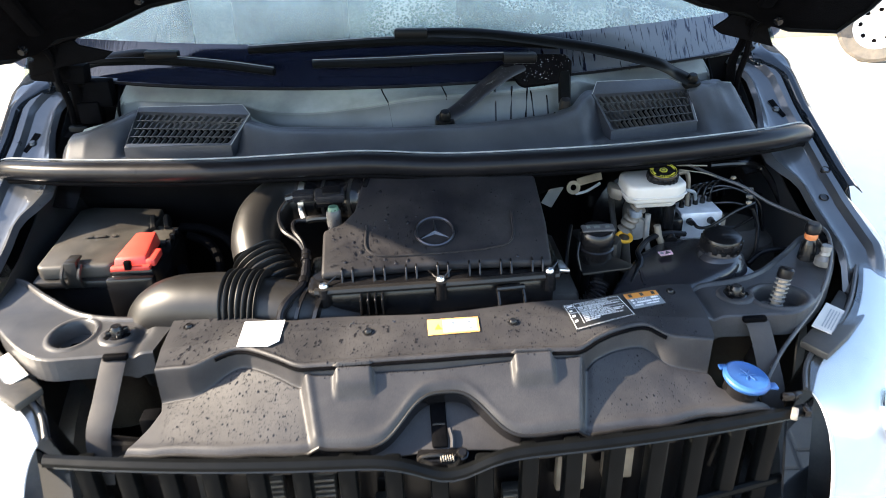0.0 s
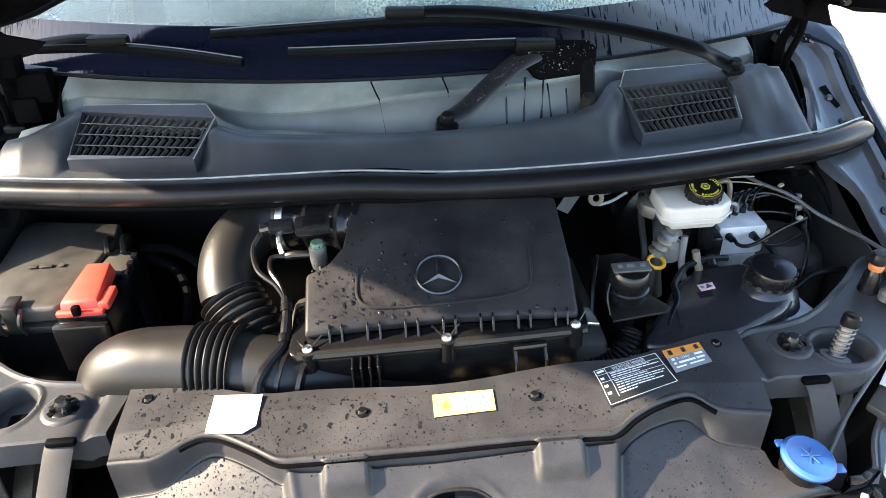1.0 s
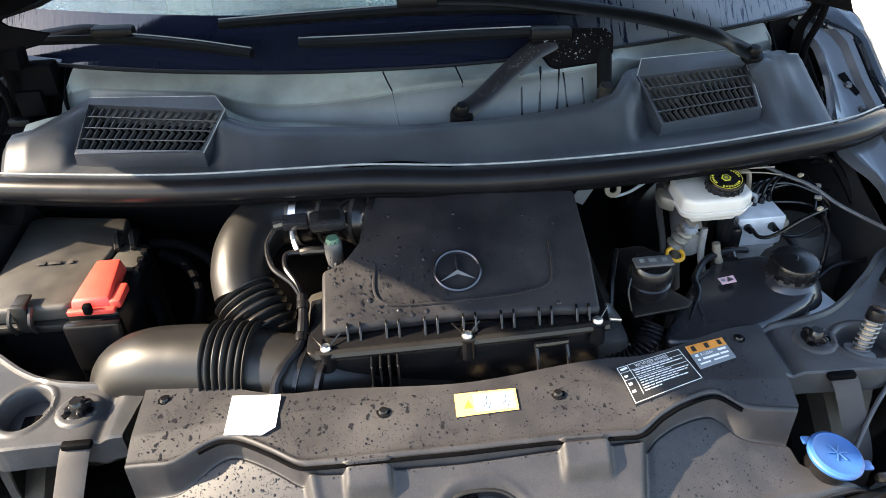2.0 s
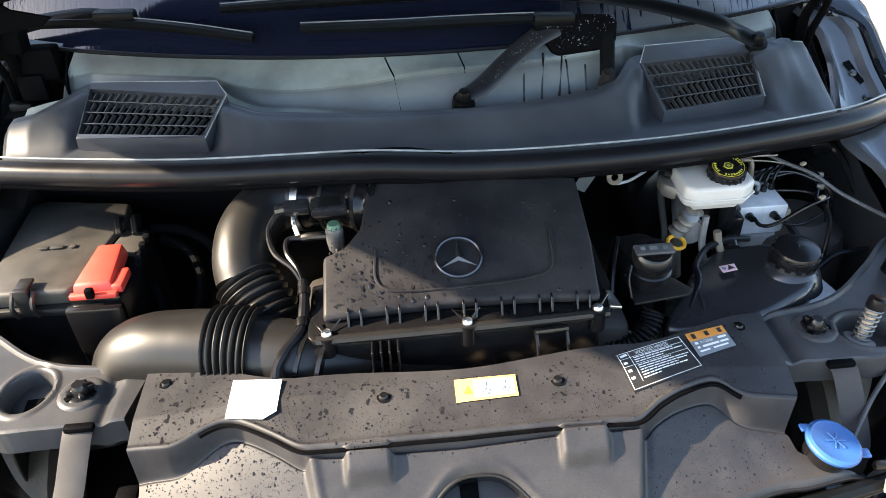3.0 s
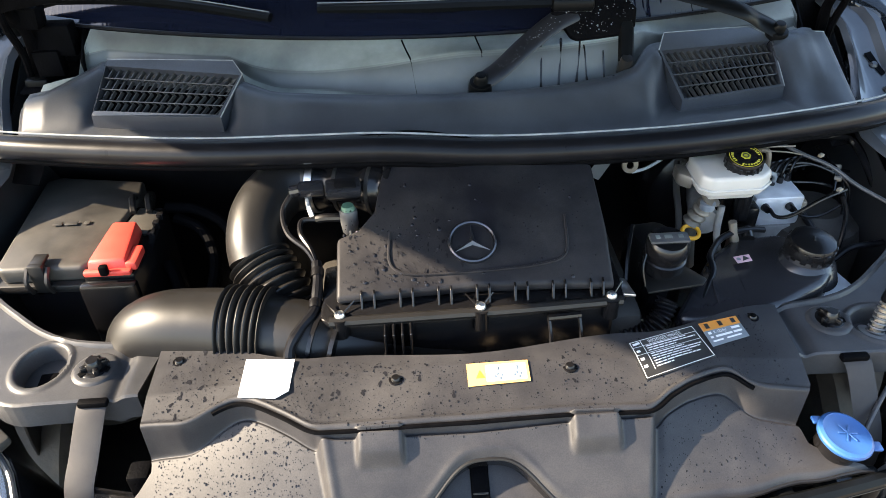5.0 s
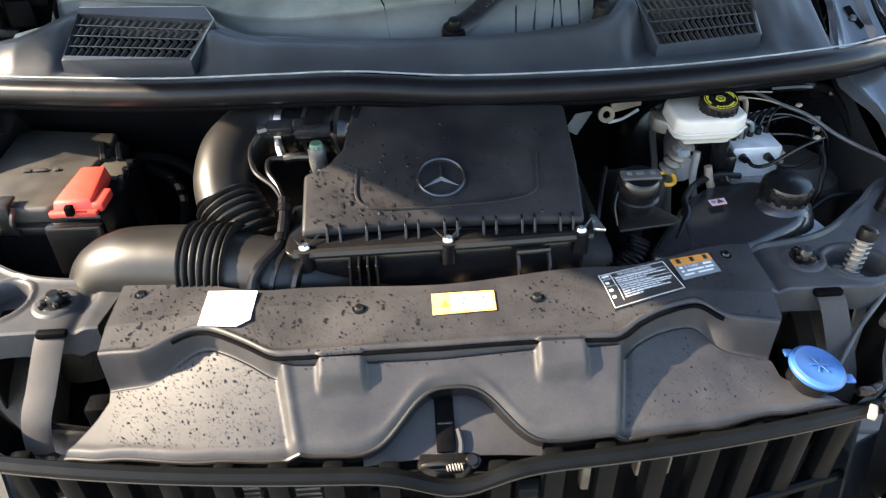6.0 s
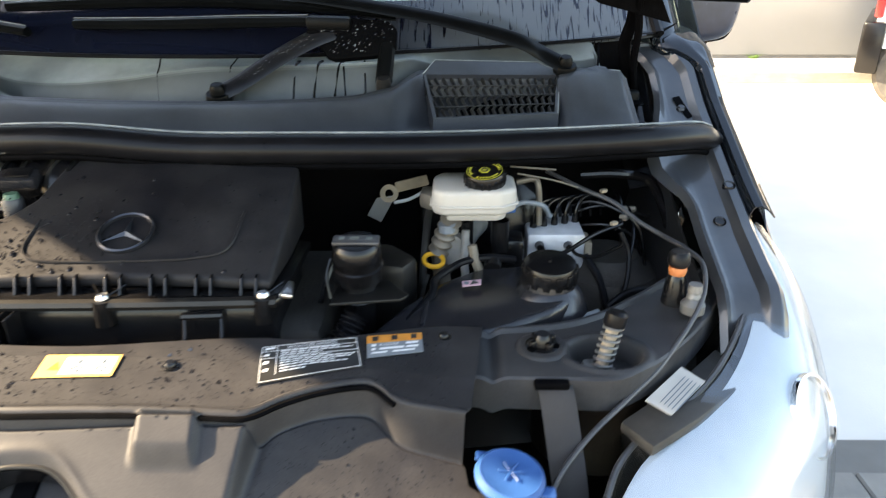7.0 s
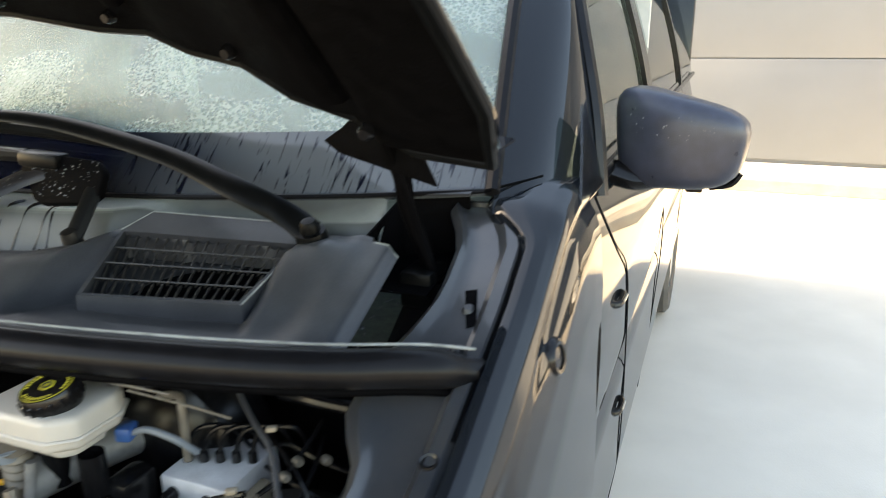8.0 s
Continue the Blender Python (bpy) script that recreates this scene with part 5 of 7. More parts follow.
for q in VENTS:
    vent(q)

# ---- wipers ----
def wiper(name, nut, arm, blade, clip, label, wide=0.019):
    th = thing("wiper", nut, label, "wiper", "windscreen wipers")
    part("arm", tube(B(), arm, lambda s: wide - 0.4 * wide * s if wide < 0.02 else wide - 0.0045 + 0.003 * s, 8, 8, flat=0.32, up=(0.1, -0.62, 0.78)), M_ARM if wide > 0.02 else M_WIPER, th)
    part("pivot_nut", lathe(B(), [(0, 0.016), (0.009, 0.015), (0.012, 0.010), (0.013, 0.0), (0.017, -0.004), (0.018, -0.02)], frame_z(nut, (0, -0.3, 1)), 16), M_WIPER, th)
    part("boss", lathe(B(), [(0.0, 0.002), (0.019, 0.0), (0.021, -0.006), (0.021, -0.03)], frame_z(nut, (0, -0.3, 1)), 20), M_WIPER, th)
    part("blade", tube(B(), blade, lambda s: 0.014 * (0.75 + 0.25 * math.sin(math.pi * s)), 8, 8, flat=0.8), M_WIPER, th, "rubber wiper blade")
    # pale tube painted as the bright line on the blade's upper edge
    part("blade_highlight", tube(B(), [(x, y - 0.002, z + 0.0108) for x, y, z in blade], 0.0011, 6, 8), M_BEADS, th, "thin pale line painted as the highlight along the blade")
    part("blade_clip", box(B(), clip, (0.075, 0.028, 0.022), 0.006, Matrix.Rotation(radians(2), 4, "Y")), M_WIPER, th)
    return th
wiper("driver", (0.640, 1.587, 1.194), [(0.640, 1.587, 1.192), (0.60, 1.592, 1.212), (0.543, 1.580, 1.240), (0.40, 1.615, 1.272), (0.214, 1.640, 1.300), (0.09, 1.645, 1.312), (0.0, 1.648, 1.312)],
      [(-0.362, 1.660, 1.286), (-0.18, 1.650, 1.293), (0.0, 1.648, 1.296), (0.18, 1.652, 1.287), (0.34, 1.66, 1.270)], (0.004, 1.647, 1.312), "wet black wiper arm parked on the windscreen")
wm = wiper("middle", (0.064, 1.463, 1.170), [(0.064, 1.463, 1.168), (0.10, 1.478, 1.185), (0.15, 1.510, 1.215), (0.20, 1.540, 1.240), (0.24, 1.555, 1.255)],
           [(-0.215, 1.600, 1.262), (-0.05, 1.585, 1.264), (0.08, 1.572, 1.268), (0.20, 1.560, 1.270)], (0.235, 1.556, 1.268), "wet black wiper arm with a broad cast head", 0.021)
head = B()
prism(head, [(0.195, 0.000), (0.222, 0.020), (0.240, 0.026), (0.335, 0.020), (0.350, 0.004), (0.348, -0.030), (0.330, -0.044), (0.245, -0.052), (0.232, -0.046), (0.212, -0.016)], -0.008, 0.008, 0.004)
for v in head.verts:
    v.co = Vector((v.co.x, 1.553 + v.co.y * 0.35 - v.co.z * 0.8, 1.252 + v.co.y * 0.85 + v.co.z * 0.5))
part("head", head, M_UNDER, wm, "broad cast wiper head beaded with water")
specks = B()
random.seed(21)
for k in range(90):
    a, b = random.uniform(0.222, 0.342), random.uniform(-0.040, 0.018)
    if b < -0.016 - (a - 0.212) * 1.2 + 0.0:
        continue
    r = 0.0006 + 0.0011 * random.random() ** 4
    lathe(specks, [(r, 0.0), (r * 0.7, r * 0.5), (0, r * 0.7)], frame_z((a, 1.553 + b * 0.35 - 0.0085 * 0.8, 1.252 + b * 0.85 + 0.0085 * 0.5), (0, -0.8, 0.5)), 6)
for k in range(70):
    w = random.random()
    q = Vector((0.10, 1.478, 1.185)).lerp(Vector((0.21, 1.545, 1.245)), w) + Vector((random.uniform(-0.011, 0.011), 0, random.uniform(-0.004, 0.004)))
    r = 0.0006 + 0.0008 * random.random() ** 3
    lathe(specks, [(r, 0.0), (r * 0.7, r * 0.5), (0, r * 0.7)], frame_z(tuple(q + Vector((0.0, -0.0045, 0.0055))), (0, -0.62, 0.78)), 6)
sp = part("water_bead", specks, M_BEADS, wm, "pale water beads on the head")
tagged(sp, "pale water beads on the head", kind="stuff")
part("second_link", tube(B(), [(0.328, 1.504, 1.178), (0.330, 1.520, 1.20), (0.333, 1.545, 1.235)], 0.014, 8, 6, flat=0.6, up=(0, -0.8, 0.5)), M_WIPER, wm)
part("link_nut", lathe(B(), [(0, 0.014), (0.010, 0.013), (0.013, 0.0), (0.013, -0.02)], frame_z((0.328, 1.502, 1.176), (0, -0.4, 1)), 14), M_GLOSS, wm)
wiper("left", (-0.80, 1.69, 1.24), [(-0.80, 1.69, 1.245), (-0.72, 1.685, 1.27), (-0.62, 1.675, 1.285), (-0.566, 1.666, 1.284)],
      [(-0.82, 1.70, 1.262), (-0.70, 1.685, 1.270), (-0.566, 1.664, 1.272), (-0.43, 1.632, 1.264), (-0.301, 1.598, 1.250)], (-0.555, 1.663, 1.283), "black wiper blade lying along the foot of the windscreen")

# ---- air filter box ----
lid_z = lambda x, y: 1.049 + 0.4 * (y - 1.161) - 0.10 * max(0.0, 1.115 - y)
airbox = thing("air_filter_box", (0.02, 1.18, 0.94), "black plastic air filter box with a round emblem", "air filter box")
lid_out = [(-0.180, 1.088), (-0.10, 1.093), (0.02, 1.098), (0.13, 1.095), (0.221, 1.088), (0.226, 1.18), (0.224, 1.29), (0.10, 1.300), (-0.108, 1.310), (-0.114, 1.275), (-0.124, 1.224), (-0.148, 1.194), (-0.180, 1.180)]
lid = part("lid", prism(B(), lid_out, 1.004, 1.03, 0.006, top=lid_z, seg=3), M_LID, airbox, "textured lid, part sunlit, beaded with water")
gro = B()
gpts = [(-0.101, 1.185), (-0.103, 1.140), (-0.088, 1.121), (-0.050, 1.115), (0.05, 1.117), (0.119, 1.122), (0.158, 1.138), (0.166, 1.20)]
tube(gro, [(x, y, lid_z(x, y) + 0.0002) for x, y in gpts], 0.0022, 6, 5)
part("pressed_outline", gro, M_LID, lid)
emb = B()
EM = frame_z((0.021, 1.162, lid_z(0.021, 1.162)), (0, -0.4, 1))
lathe(emb, [(0.0315, 0.0), (0.032, 0.004), (0.034, 0.0055), (0.036, 0.004), (0.0365, 0.0)], EM, 48)
emblem = part("emblem", emb, M_EMBLEM, lid, "round raised satin emblem")
for k in range(3):
    a = math.pi / 2 + k * 2 * math.pi / 3
    t = B()
    d, q = Vector((math.cos(a), math.sin(a), 0)), Vector((-math.sin(a), math.cos(a), 0))
    base = [d * 0.032, q * 0.0052 - d * 0.004, -q * 0.0052 - d * 0.004]
    vs = [t.verts.new(EM @ (p + Vector((0, 0, 0.0005)))) for p in base]
    top = t.verts.new(EM @ Vector((0, 0, 0.005)))
    t.faces.new(vs)
    for i in range(3):
        t.faces.new((vs[i], vs[(i + 1) % 3], top))
    part("spoke", t, M_EMBLEM, emblem, sharp=10)
flange = B()
prism(flange, [(-0.203, 1.070), (-0.192, 1.056), (0.02, 1.060), (0.13, 1.064), (0.230, 1.069), (0.238, 1.080), (0.240, 1.25), (0.10, 1.27), (-0.10, 1.27), (-0.13, 1.20), (-0.203, 1.18)], 0.990, 1.003, 0.004)
fl = part("flange", flange, M_BLACK, airbox, "rim joining the lid and housing")
lipb = B()
tube(lipb, [(-0.190, 1.060, 0.998), (0.02, 1.064, 0.998), (0.13, 1.068, 0.998), (0.230, 1.073, 0.998)], 0.0075, 8, 4)
part("rim_bead", lipb, M_GLOSS, fl)
for k in range(7):
    for d in (-0.009, 0.009):
        x = -0.135 + k * 0.055 + d
        b = B()
        prism(b, [(1.078, 1.002), (1.096, 1.002), (1.096, 1.024), (1.088, 1.022)], -0.0015, 0.0015, 0.0004, seg=1)
        for v in b.verts:
            v.co = Vector((x + v.co.z, v.co.x, v.co.y))
        part("rib", b, M_BLACK, airbox)
for x, y in ((-0.175, 1.066), (0.024, 1.068), (0.214, 1.076)):
    sc = thing("housing_screw", (x, y, 1.003), "zinc screw in the air box rim", "screw", "air box screws")
    b = B()
    lathe(b, [(0.0, 0.0075), (0.003, 0.0075), (0.003, 0.006), (0.006, 0.007), (0.008, 0.004), (0.008, 0.0)], Matrix.Translation((x, y, 1.003)), 16)
    part("head", b, M_STEEL, sc)
    b = B()
    lathe(b, [(0.011, 0.002), (0.012, -0.03), (0.0, -0.032)], Matrix.Translation((x, y - 0.004, 1.002)), 14)
    for dx in (-0.02, 0.02):
        tube(b, [(x, y - 0.002, 1.004), (x + dx, y + 0.022, 1.012)], 0.0013, 5, 1, smooth=False)
    part("boss", b, M_BLACK, sc)
hb = B()
prism(hb, [(-0.185, 1.062), (0.02, 1.066), (0.225, 1.075), (0.225, 1.25), (-0.19, 1.25)], 0.905, 0.990, 0.010)
part("housing", hb, M_BLACK, airbox, "lower filter housing")
for i in range(4):
    x = -0.112 + i * 0.012
    b = B()
    box(b, (x, 1.045, 0.968), (0.0035, 0.03, 0.055), 0.0012, seg=1)
    part("clip_finger", b, M_BLACK, airbox)
part("clip_foot", box(B(), (-0.094, 1.037, 0.943), (0.045, 0.022, 0.014), 0.004), M_BLACK, airbox)
br = B()
for x in (0.122, 0.166):
    tube(br, [(x, 1.060, 0.985), (x + 0.002, 1.045, 0.960), (x, 1.030, 0.935)], 0.003, 6, 5)
tube(br, [(0.120, 1.058, 0.986), (0.168, 1.060, 0.987)], 0.005, 8, 1, smooth=False)
part("front_bracket", br, M_BLACK, airbox, "black U-shaped front bracket")
pl = B()
prism(pl, [(0.232, 1.078), (0.250, 1.074), (0.244, 1.112), (0.236, 1.116)], 1.000, 1.006, 0.002)
part("side_tab", pl, M_STEEL, airbox, "bare metal tab at the corner")

# ---- intake hoses ----
duct = thing("intake_duct", (-0.40, 1.10, 0.90), "smooth black plastic intake duct with a ribbed bellows", "intake duct")
part("elbow", tube(B(), [(-0.485, 1.14, 0.80), (-0.498, 1.14, 0.87), (-0.486, 1.135, 0.918), (-0.446, 1.128, 0.944), (-0.39, 1.120, 0.950), (-0.34, 1.112, 0.950)], lambda s: 0.050 + 0.010 * s, 28, 10), M_GLOSS, duct, "dust-dulled smooth elbow")
def ribbed(bm, pts, r, d, count, n=28):
    return tube(bm, pts, lambda s: r + d * (0.5 + 0.5 * math.cos(2 * math.pi * s * count)) ** 0.7 - d * 0.4, n, 40)
part("bellows", ribbed(B(), [(-0.345, 1.113, 0.950), (-0.315, 1.108, 0.951), (-0.285, 1.103, 0.950)], 0.061, 0.009, 6), M_GLOSS, duct, "ribbed rubber bellows")
part("straight", tube(B(), [(-0.290, 1.103, 0.948), (-0.25, 1.094, 0.944), (-0.21, 1.086, 0.938), (-0.15, 1.092, 0.926), (-0.05, 1.100, 0.918), (0.12, 1.110, 0.912)], lambda s: 0.056 - 0.018 * step(0.3, 0.8, s), 24, 8), M_GLOSS, duct)
for q in (0.0, 0.03):
    rg = B()
    tube(rg, [(-0.212 + q, 1.083 - q * 0.3, 0.938), (-0.206 + q, 1.081 - q * 0.3, 0.9375)], 0.058 - q * 0.06, 24, 1, smooth=False)
    part("band", rg, M_BLACK, duct)
hose = thing("intake_hose", (-0.33, 1.22, 0.92), "curved black intake hose with bellows and air mass meter", "intake hose")
part("elbow", tube(B(), [(-0.312, 1.225, 0.985), (-0.318, 1.255, 1.008), (-0.312, 1.300, 1.031), (-0.284, 1.345, 1.046), (-0.245, 1.360, 1.050), (-0.215, 1.352, 1.051)], lambda s: 0.047 + 0.002 * s, 28, 10), M_GLOSS, hose, "smooth shiny elbow")
part("bellows", ribbed(B(), [(-0.312, 1.226, 0.985), (-0.290, 1.196, 0.962), (-0.262, 1.160, 0.930)], 0.047, 0.010, 7), M_GLOSS, hose, "ribbed rubber bellows")
part("lower_pipe", tube(B(), [(-0.262, 1.160, 0.93), (-0.24, 1.14, 0.88), (-0.2, 1.14, 0.82)], 0.040, 20, 6), M_BLACK, hose)
part("meter_body", tube(B(), [(-0.218, 1.352, 1.050), (-0.17, 1.335, 1.055), (-0.12, 1.315, 1.060), (-0.09, 1.305, 1.062)], lambda s: 0.043 + 0.003 * math.cos(s * 20), 28, 8), M_BLACK, hose, "round air mass meter body")
for q in (0.33, 0.75):
    c = Vector((-0.218, 1.352, 1.050)).lerp(Vector((-0.09, 1.305, 1.062)), q)
    d = Vector((0.128, -0.047, 0.012)).normalized()
    part("ring", lathe(B(), [(0.043, -0.004), (0.0475, -0.003), (0.0475, 0.003), (0.043, 0.004)], frame_z(tuple(c), d), 28), M_GLOSS, hose)
cl = B()
lathe(cl, [(0.0475, -0.006), (0.0495, -0.006), (0.0495, 0.006), (0.0475, 0.006)], frame_z((-0.222, 1.352, 1.049), (1, -0.25, 0.06)), 32)
part("hose_clip", cl, M_STEEL, hose, "bright steel hose clip")
sensor = thing("air_mass_sensor", (-0.19, 1.27, 1.075), "grey plug-in sensor with connector on the intake pipe", "sensor")
part("body", box(B(), (-0.172, 1.272, 1.086), (0.056, 0.030, 0.020), 0.005, Matrix.Rotation(0.06, 4, "Z") @ Matrix.Rotation(0.35, 4, "X")), M_TANK, sensor)
part("cover", box(B(), (-0.168, 1.268, 1.098), (0.034, 0.020, 0.004), 0.003, Matrix.Rotation(0.06, 4, "Z") @ Matrix.Rotation(0.35, 4, "X")), M_BLACK, sensor)
part("plug", box(B(), (-0.222, 1.276, 1.086), (0.040, 0.022, 0.018), 0.004, Matrix.Rotation(0.06, 4, "Z") @ Matrix.Rotation(0.35, 4, "X")), M_TANK, sensor)
part("boot", tube(B(), [(-0.24, 1.278, 1.084), (-0.255, 1.280, 1.080)], 0.009, 10, 2, smooth=False), M_TANK, sensor)
part("stalk", box(B(), (-0.175, 1.292, 1.072), (0.05, 0.03, 0.03), 0.006), M_BLACK, sensor)
valve = thing("small_sensor", (-0.168, 1.232, 1.055), "small sensor with a dull green cap on the box corner", "sensor")
part("body", lathe(B(), [(0.0, 0.020), (0.012, 0.020), (0.014, 0.016), (0.014, -0.004), (0.012, -0.02), (0.005, -0.03)], Matrix.Translation((-0.164, 1.234, 1.052)), 16), M_GREYBLK, valve)
part("cap", lathe(B(), [(0.0, 0.028), (0.009, 0.027), (0.011, 0.020)], Matrix.Translation((-0.164, 1.234, 1.052)), 16), M_GREENCAP, valve, "dull green cap")
part("spout", tube(B(), [(-0.176, 1.236, 1.056), (-0.20, 1.24, 1.054), (-0.215, 1.243, 1.05)], 0.007, 10, 3), M_BLACK, valve)
part("pin", tube(B(), [(-0.163, 1.222, 1.04), (-0.163, 1.215, 1.02)], 0.002, 6, 1, smooth=False), M_STEEL, valve)
wire = thing("sensor_wiring", (-0.22, 1.18, 0.99), "taped black wiring loom beside the air box", "wiring")
part("branch", tube(B(), [(-0.252, 1.280, 1.080), (-0.268, 1.255, 1.06), (-0.258, 1.215, 1.045), (-0.228, 1.185, 1.035), (-0.213, 1.165, 1.02)], 0.0042, 8, 8), M_RUBBER, wire)
part("branch", tube(B(), [(-0.212, 1.243, 1.05), (-0.238, 1.240, 1.05), (-0.238, 1.212, 1.045), (-0.222, 1.185, 1.035), (-0.213, 1.165, 1.02)], 0.0042, 8, 8), M_RUBBER, wire)
part("loom", tube(B(), [(-0.213, 1.168, 1.022), (-0.210, 1.13, 1.010), (-0.214, 1.09, 0.995), (-0.232, 1.058, 0.990), (-0.246, 1.035, 0.975), (-0.246, 1.02, 0.95)], lambda s: 0.008 + 0.002 * math.sin(s * 30) * 0.3, 10, 8), M_RUBBER, wire)
for p in ((-0.2125, 1.10, 0.998), (-0.211, 1.15, 1.016)):
    part("tape", lathe(B(), [(0.0095, -0.007), (0.0100, 0.0), (0.0095, 0.007)], frame_z(p, (0, -1, -0.3)), 12), M_BLACK, wire)
part("pale_lug", tube(B(), [(-0.235, 1.300, 1.05), (-0.228, 1.265, 1.055), (-0.222, 1.248, 1.05)], 0.004, 6, 4), M_GREYPL, wire)

# ---- battery and pre-fuse box ----
fuse = thing("fuse_box", (-0.66, 1.36, 0.62), "dusty black fuse box with a clipped lid", "fuse box")
prism_b = prism(B(), [(-0.745, 1.262), (-0.735, 1.252), (-0.605, 1.252), (-0.594, 1.262), (-0.566, 1.45), (-0.575, 1.515), (-0.74, 1.545), (-0.765, 1.53)], 0.945, 0.975, 0.008, seg=3)
fuse_lid = part("lid", prism_b, M_DUSTY, fuse, "sun-faded dusty lid")
part("rim", prism(B(), [(-0.755, 1.245), (-0.60, 1.240), (-0.583, 1.255), (-0.553, 1.46), (-0.565, 1.525), (-0.74, 1.56), (-0.78, 1.54)], 0.930, 0.946, 0.005), M_GLOSS, fuse)
part("tub", prism(B(), [(-0.735, 1.262), (-0.605, 1.257), (-0.575, 1.46), (-0.60, 1.51), (-0.75, 1.53)], 0.70, 0.932, 0.015), M_BLACK, fuse)
ckb = B()
for i, (x, w) in enumerate(((-0.685, 0.016), (-0.662, 0.022), (-0.635, 0.010))):
    box(ckb, (x, 1.375, 0.978), (w, 0.010, 0.0012), 0.0004)
part("embossed_mark", ckb, M_DUSTY, fuse_lid)
cc = B()
box(cc, (-0.672, 1.246, 0.962), (0.024, 0.012, 0.05), 0.003)
box(cc, (-0.672, 1.262, 0.984), (0.022, 0.03, 0.006), 0.002)
for dx in (-0.016, 0.016):
    tube(cc, [(-0.672 + dx, 1.250, 0.978), (-0.672 + dx, 1.232, 0.960), (-0.672 + dx, 1.240, 0.935)], 0.004, 6, 5)
part("latch_clip", cc, M_GLOSS, fuse, "black spring clip")
for dx in (0.0, 0.028):
    part("rear_clip", tube(B(), [(-0.575 + dx, 1.455, 0.975), (-0.570 + dx, 1.430, 0.990), (-0.562 + dx, 1.400, 0.978)], 0.006, 6, 5), M_GLOSS, fuse)
term = thing("terminal_block", (-0.545, 1.30, 0.70), "black terminal block with a red positive cover", "terminal")
part("block", prism(B(), [(-0.592, 1.242), (-0.505, 1.236), (-0.490, 1.30), (-0.500, 1.43), (-0.560, 1.44)], 0.72, 0.968, 0.008), M_BLACK, term)
part("front_step", box(B(), (-0.545, 1.225, 0.90), (0.09, 0.02, 0.12), 0.006), M_BLACK, term)
part("top_plate", prism(B(), [(-0.560, 1.350), (-0.505, 1.345), (-0.500, 1.405), (-0.545, 1.425)], 0.966, 0.974, 0.003), M_DUSTY, term, "dusty tan top plate")
red = B()
prism(red, [(-0.578, 1.234), (-0.512, 1.238), (-0.520, 1.352), (-0.566, 1.352)], 0.968, 1.0, 0.005, top=lambda x, y: 0.992 + 0.05 * (y - 1.24), inset=0.008, seg=2)
box(red, (-0.545, 1.237, 0.972), (0.075, 0.012, 0.010), 0.003)
box(red, (-0.508, 1.265, 0.978), (0.018, 0.05, 0.016), 0.004)
rc = part("positive_cover", red, M_RED, term, "bright red terminal cover")
part("notch", box(B(), (-0.547, 1.231, 0.981), (0.013, 0.012, 0.018), 0.003), M_UNDER, rc)
for y in (1.335, 1.365, 1.39):
    part("toothed_edge", box(B(), (-0.500, y, 0.974), (0.012, 0.012, 0.014), 0.002), M_BLACK, term)
for i, pts in enumerate(([(-0.50, 1.42, 0.95), (-0.45, 1.40, 0.93), (-0.42, 1.33, 0.90), (-0.44, 1.24, 0.84), (-0.47, 1.2, 0.78)],
                         [(-0.52, 1.44, 0.96), (-0.46, 1.44, 0.95), (-0.40, 1.40, 0.92), (-0.38, 1.30, 0.85)],
                         [(-0.49, 1.31, 0.93), (-0.47, 1.27, 0.90), (-0.475, 1.22, 0.84), (-0.49, 1.18, 0.76)])):
    cb = solo("battery_cable", tube(B(), pts, 0.010, 10, 8), M_UNDER, "thick black battery cable beside the terminal block", "cable", "battery cables")

term.location.x -= 0.013

# ---- brake fluid reservoir ----
res = thing("brake_reservoir", (0.48, 1.31, 0.97), "milky white brake fluid reservoir with black and yellow cap", "reservoir")
part("tank", prism(B(), [(0.412, 1.290), (0.428, 1.276), (0.512, 1.278), (0.536, 1.298), (0.536, 1.352), (0.520, 1.376), (0.425, 1.374), (0.413, 1.355)], 1.028, 1.066, 0.007, seg=3), M_WHITE, res, "milky plastic tank")
part("lower_tank", prism(B(), [(0.432, 1.292), (0.510, 1.292), (0.522, 1.305), (0.522, 1.345), (0.435, 1.345)], 1.014, 1.030, 0.006), M_WHITE, res)
part("side_lobe", prism(B(), [(0.392, 1.335), (0.412, 1.315), (0.415, 1.365), (0.395, 1.37)], 1.02, 1.046, 0.006), M_BRASS, res)
part("seam", prism(B(), [(0.409, 1.288), (0.426, 1.273), (0.514, 1.275), (0.539, 1.296), (0.539, 1.354), (0.522, 1.379), (0.423, 1.377), (0.410, 1.357)], 1.040, 1.044, 0.0015, seg=1), M_WHITE, res)
part("sensor_plug", box(B(), (0.530, 1.362, 1.013), (0.018, 0.022, 0.017), 0.003, Matrix.Rotation(0.3, 4, "Z")), M_BLUE, res, "blue sensor plug")
part("sensor_lead", tube(B(), [(0.538, 1.362, 1.013), (0.556, 1.366, 1.018), (0.585, 1.372, 1.010), (0.60, 1.39, 0.985)], 0.004, 8, 6), M_GREYINK, res, "grey sensor lead")
CAP = (0.490, 1.315, 1.066)
capm = Matrix.Translation(CAP) @ Matrix.Rotation(0.22, 4, "X") @ Matrix.Rotation(-0.06, 4, "Y")
cap = part("cap", lathe(B(), [(0.027, -0.004), (0.029, 0.0), (0.030, 0.004), (0.030, 0.018), (0.028, 0.022), (0.0, 0.0225)], capm, 36), M_BLACK, res, "round black screw cap")
ring = B()
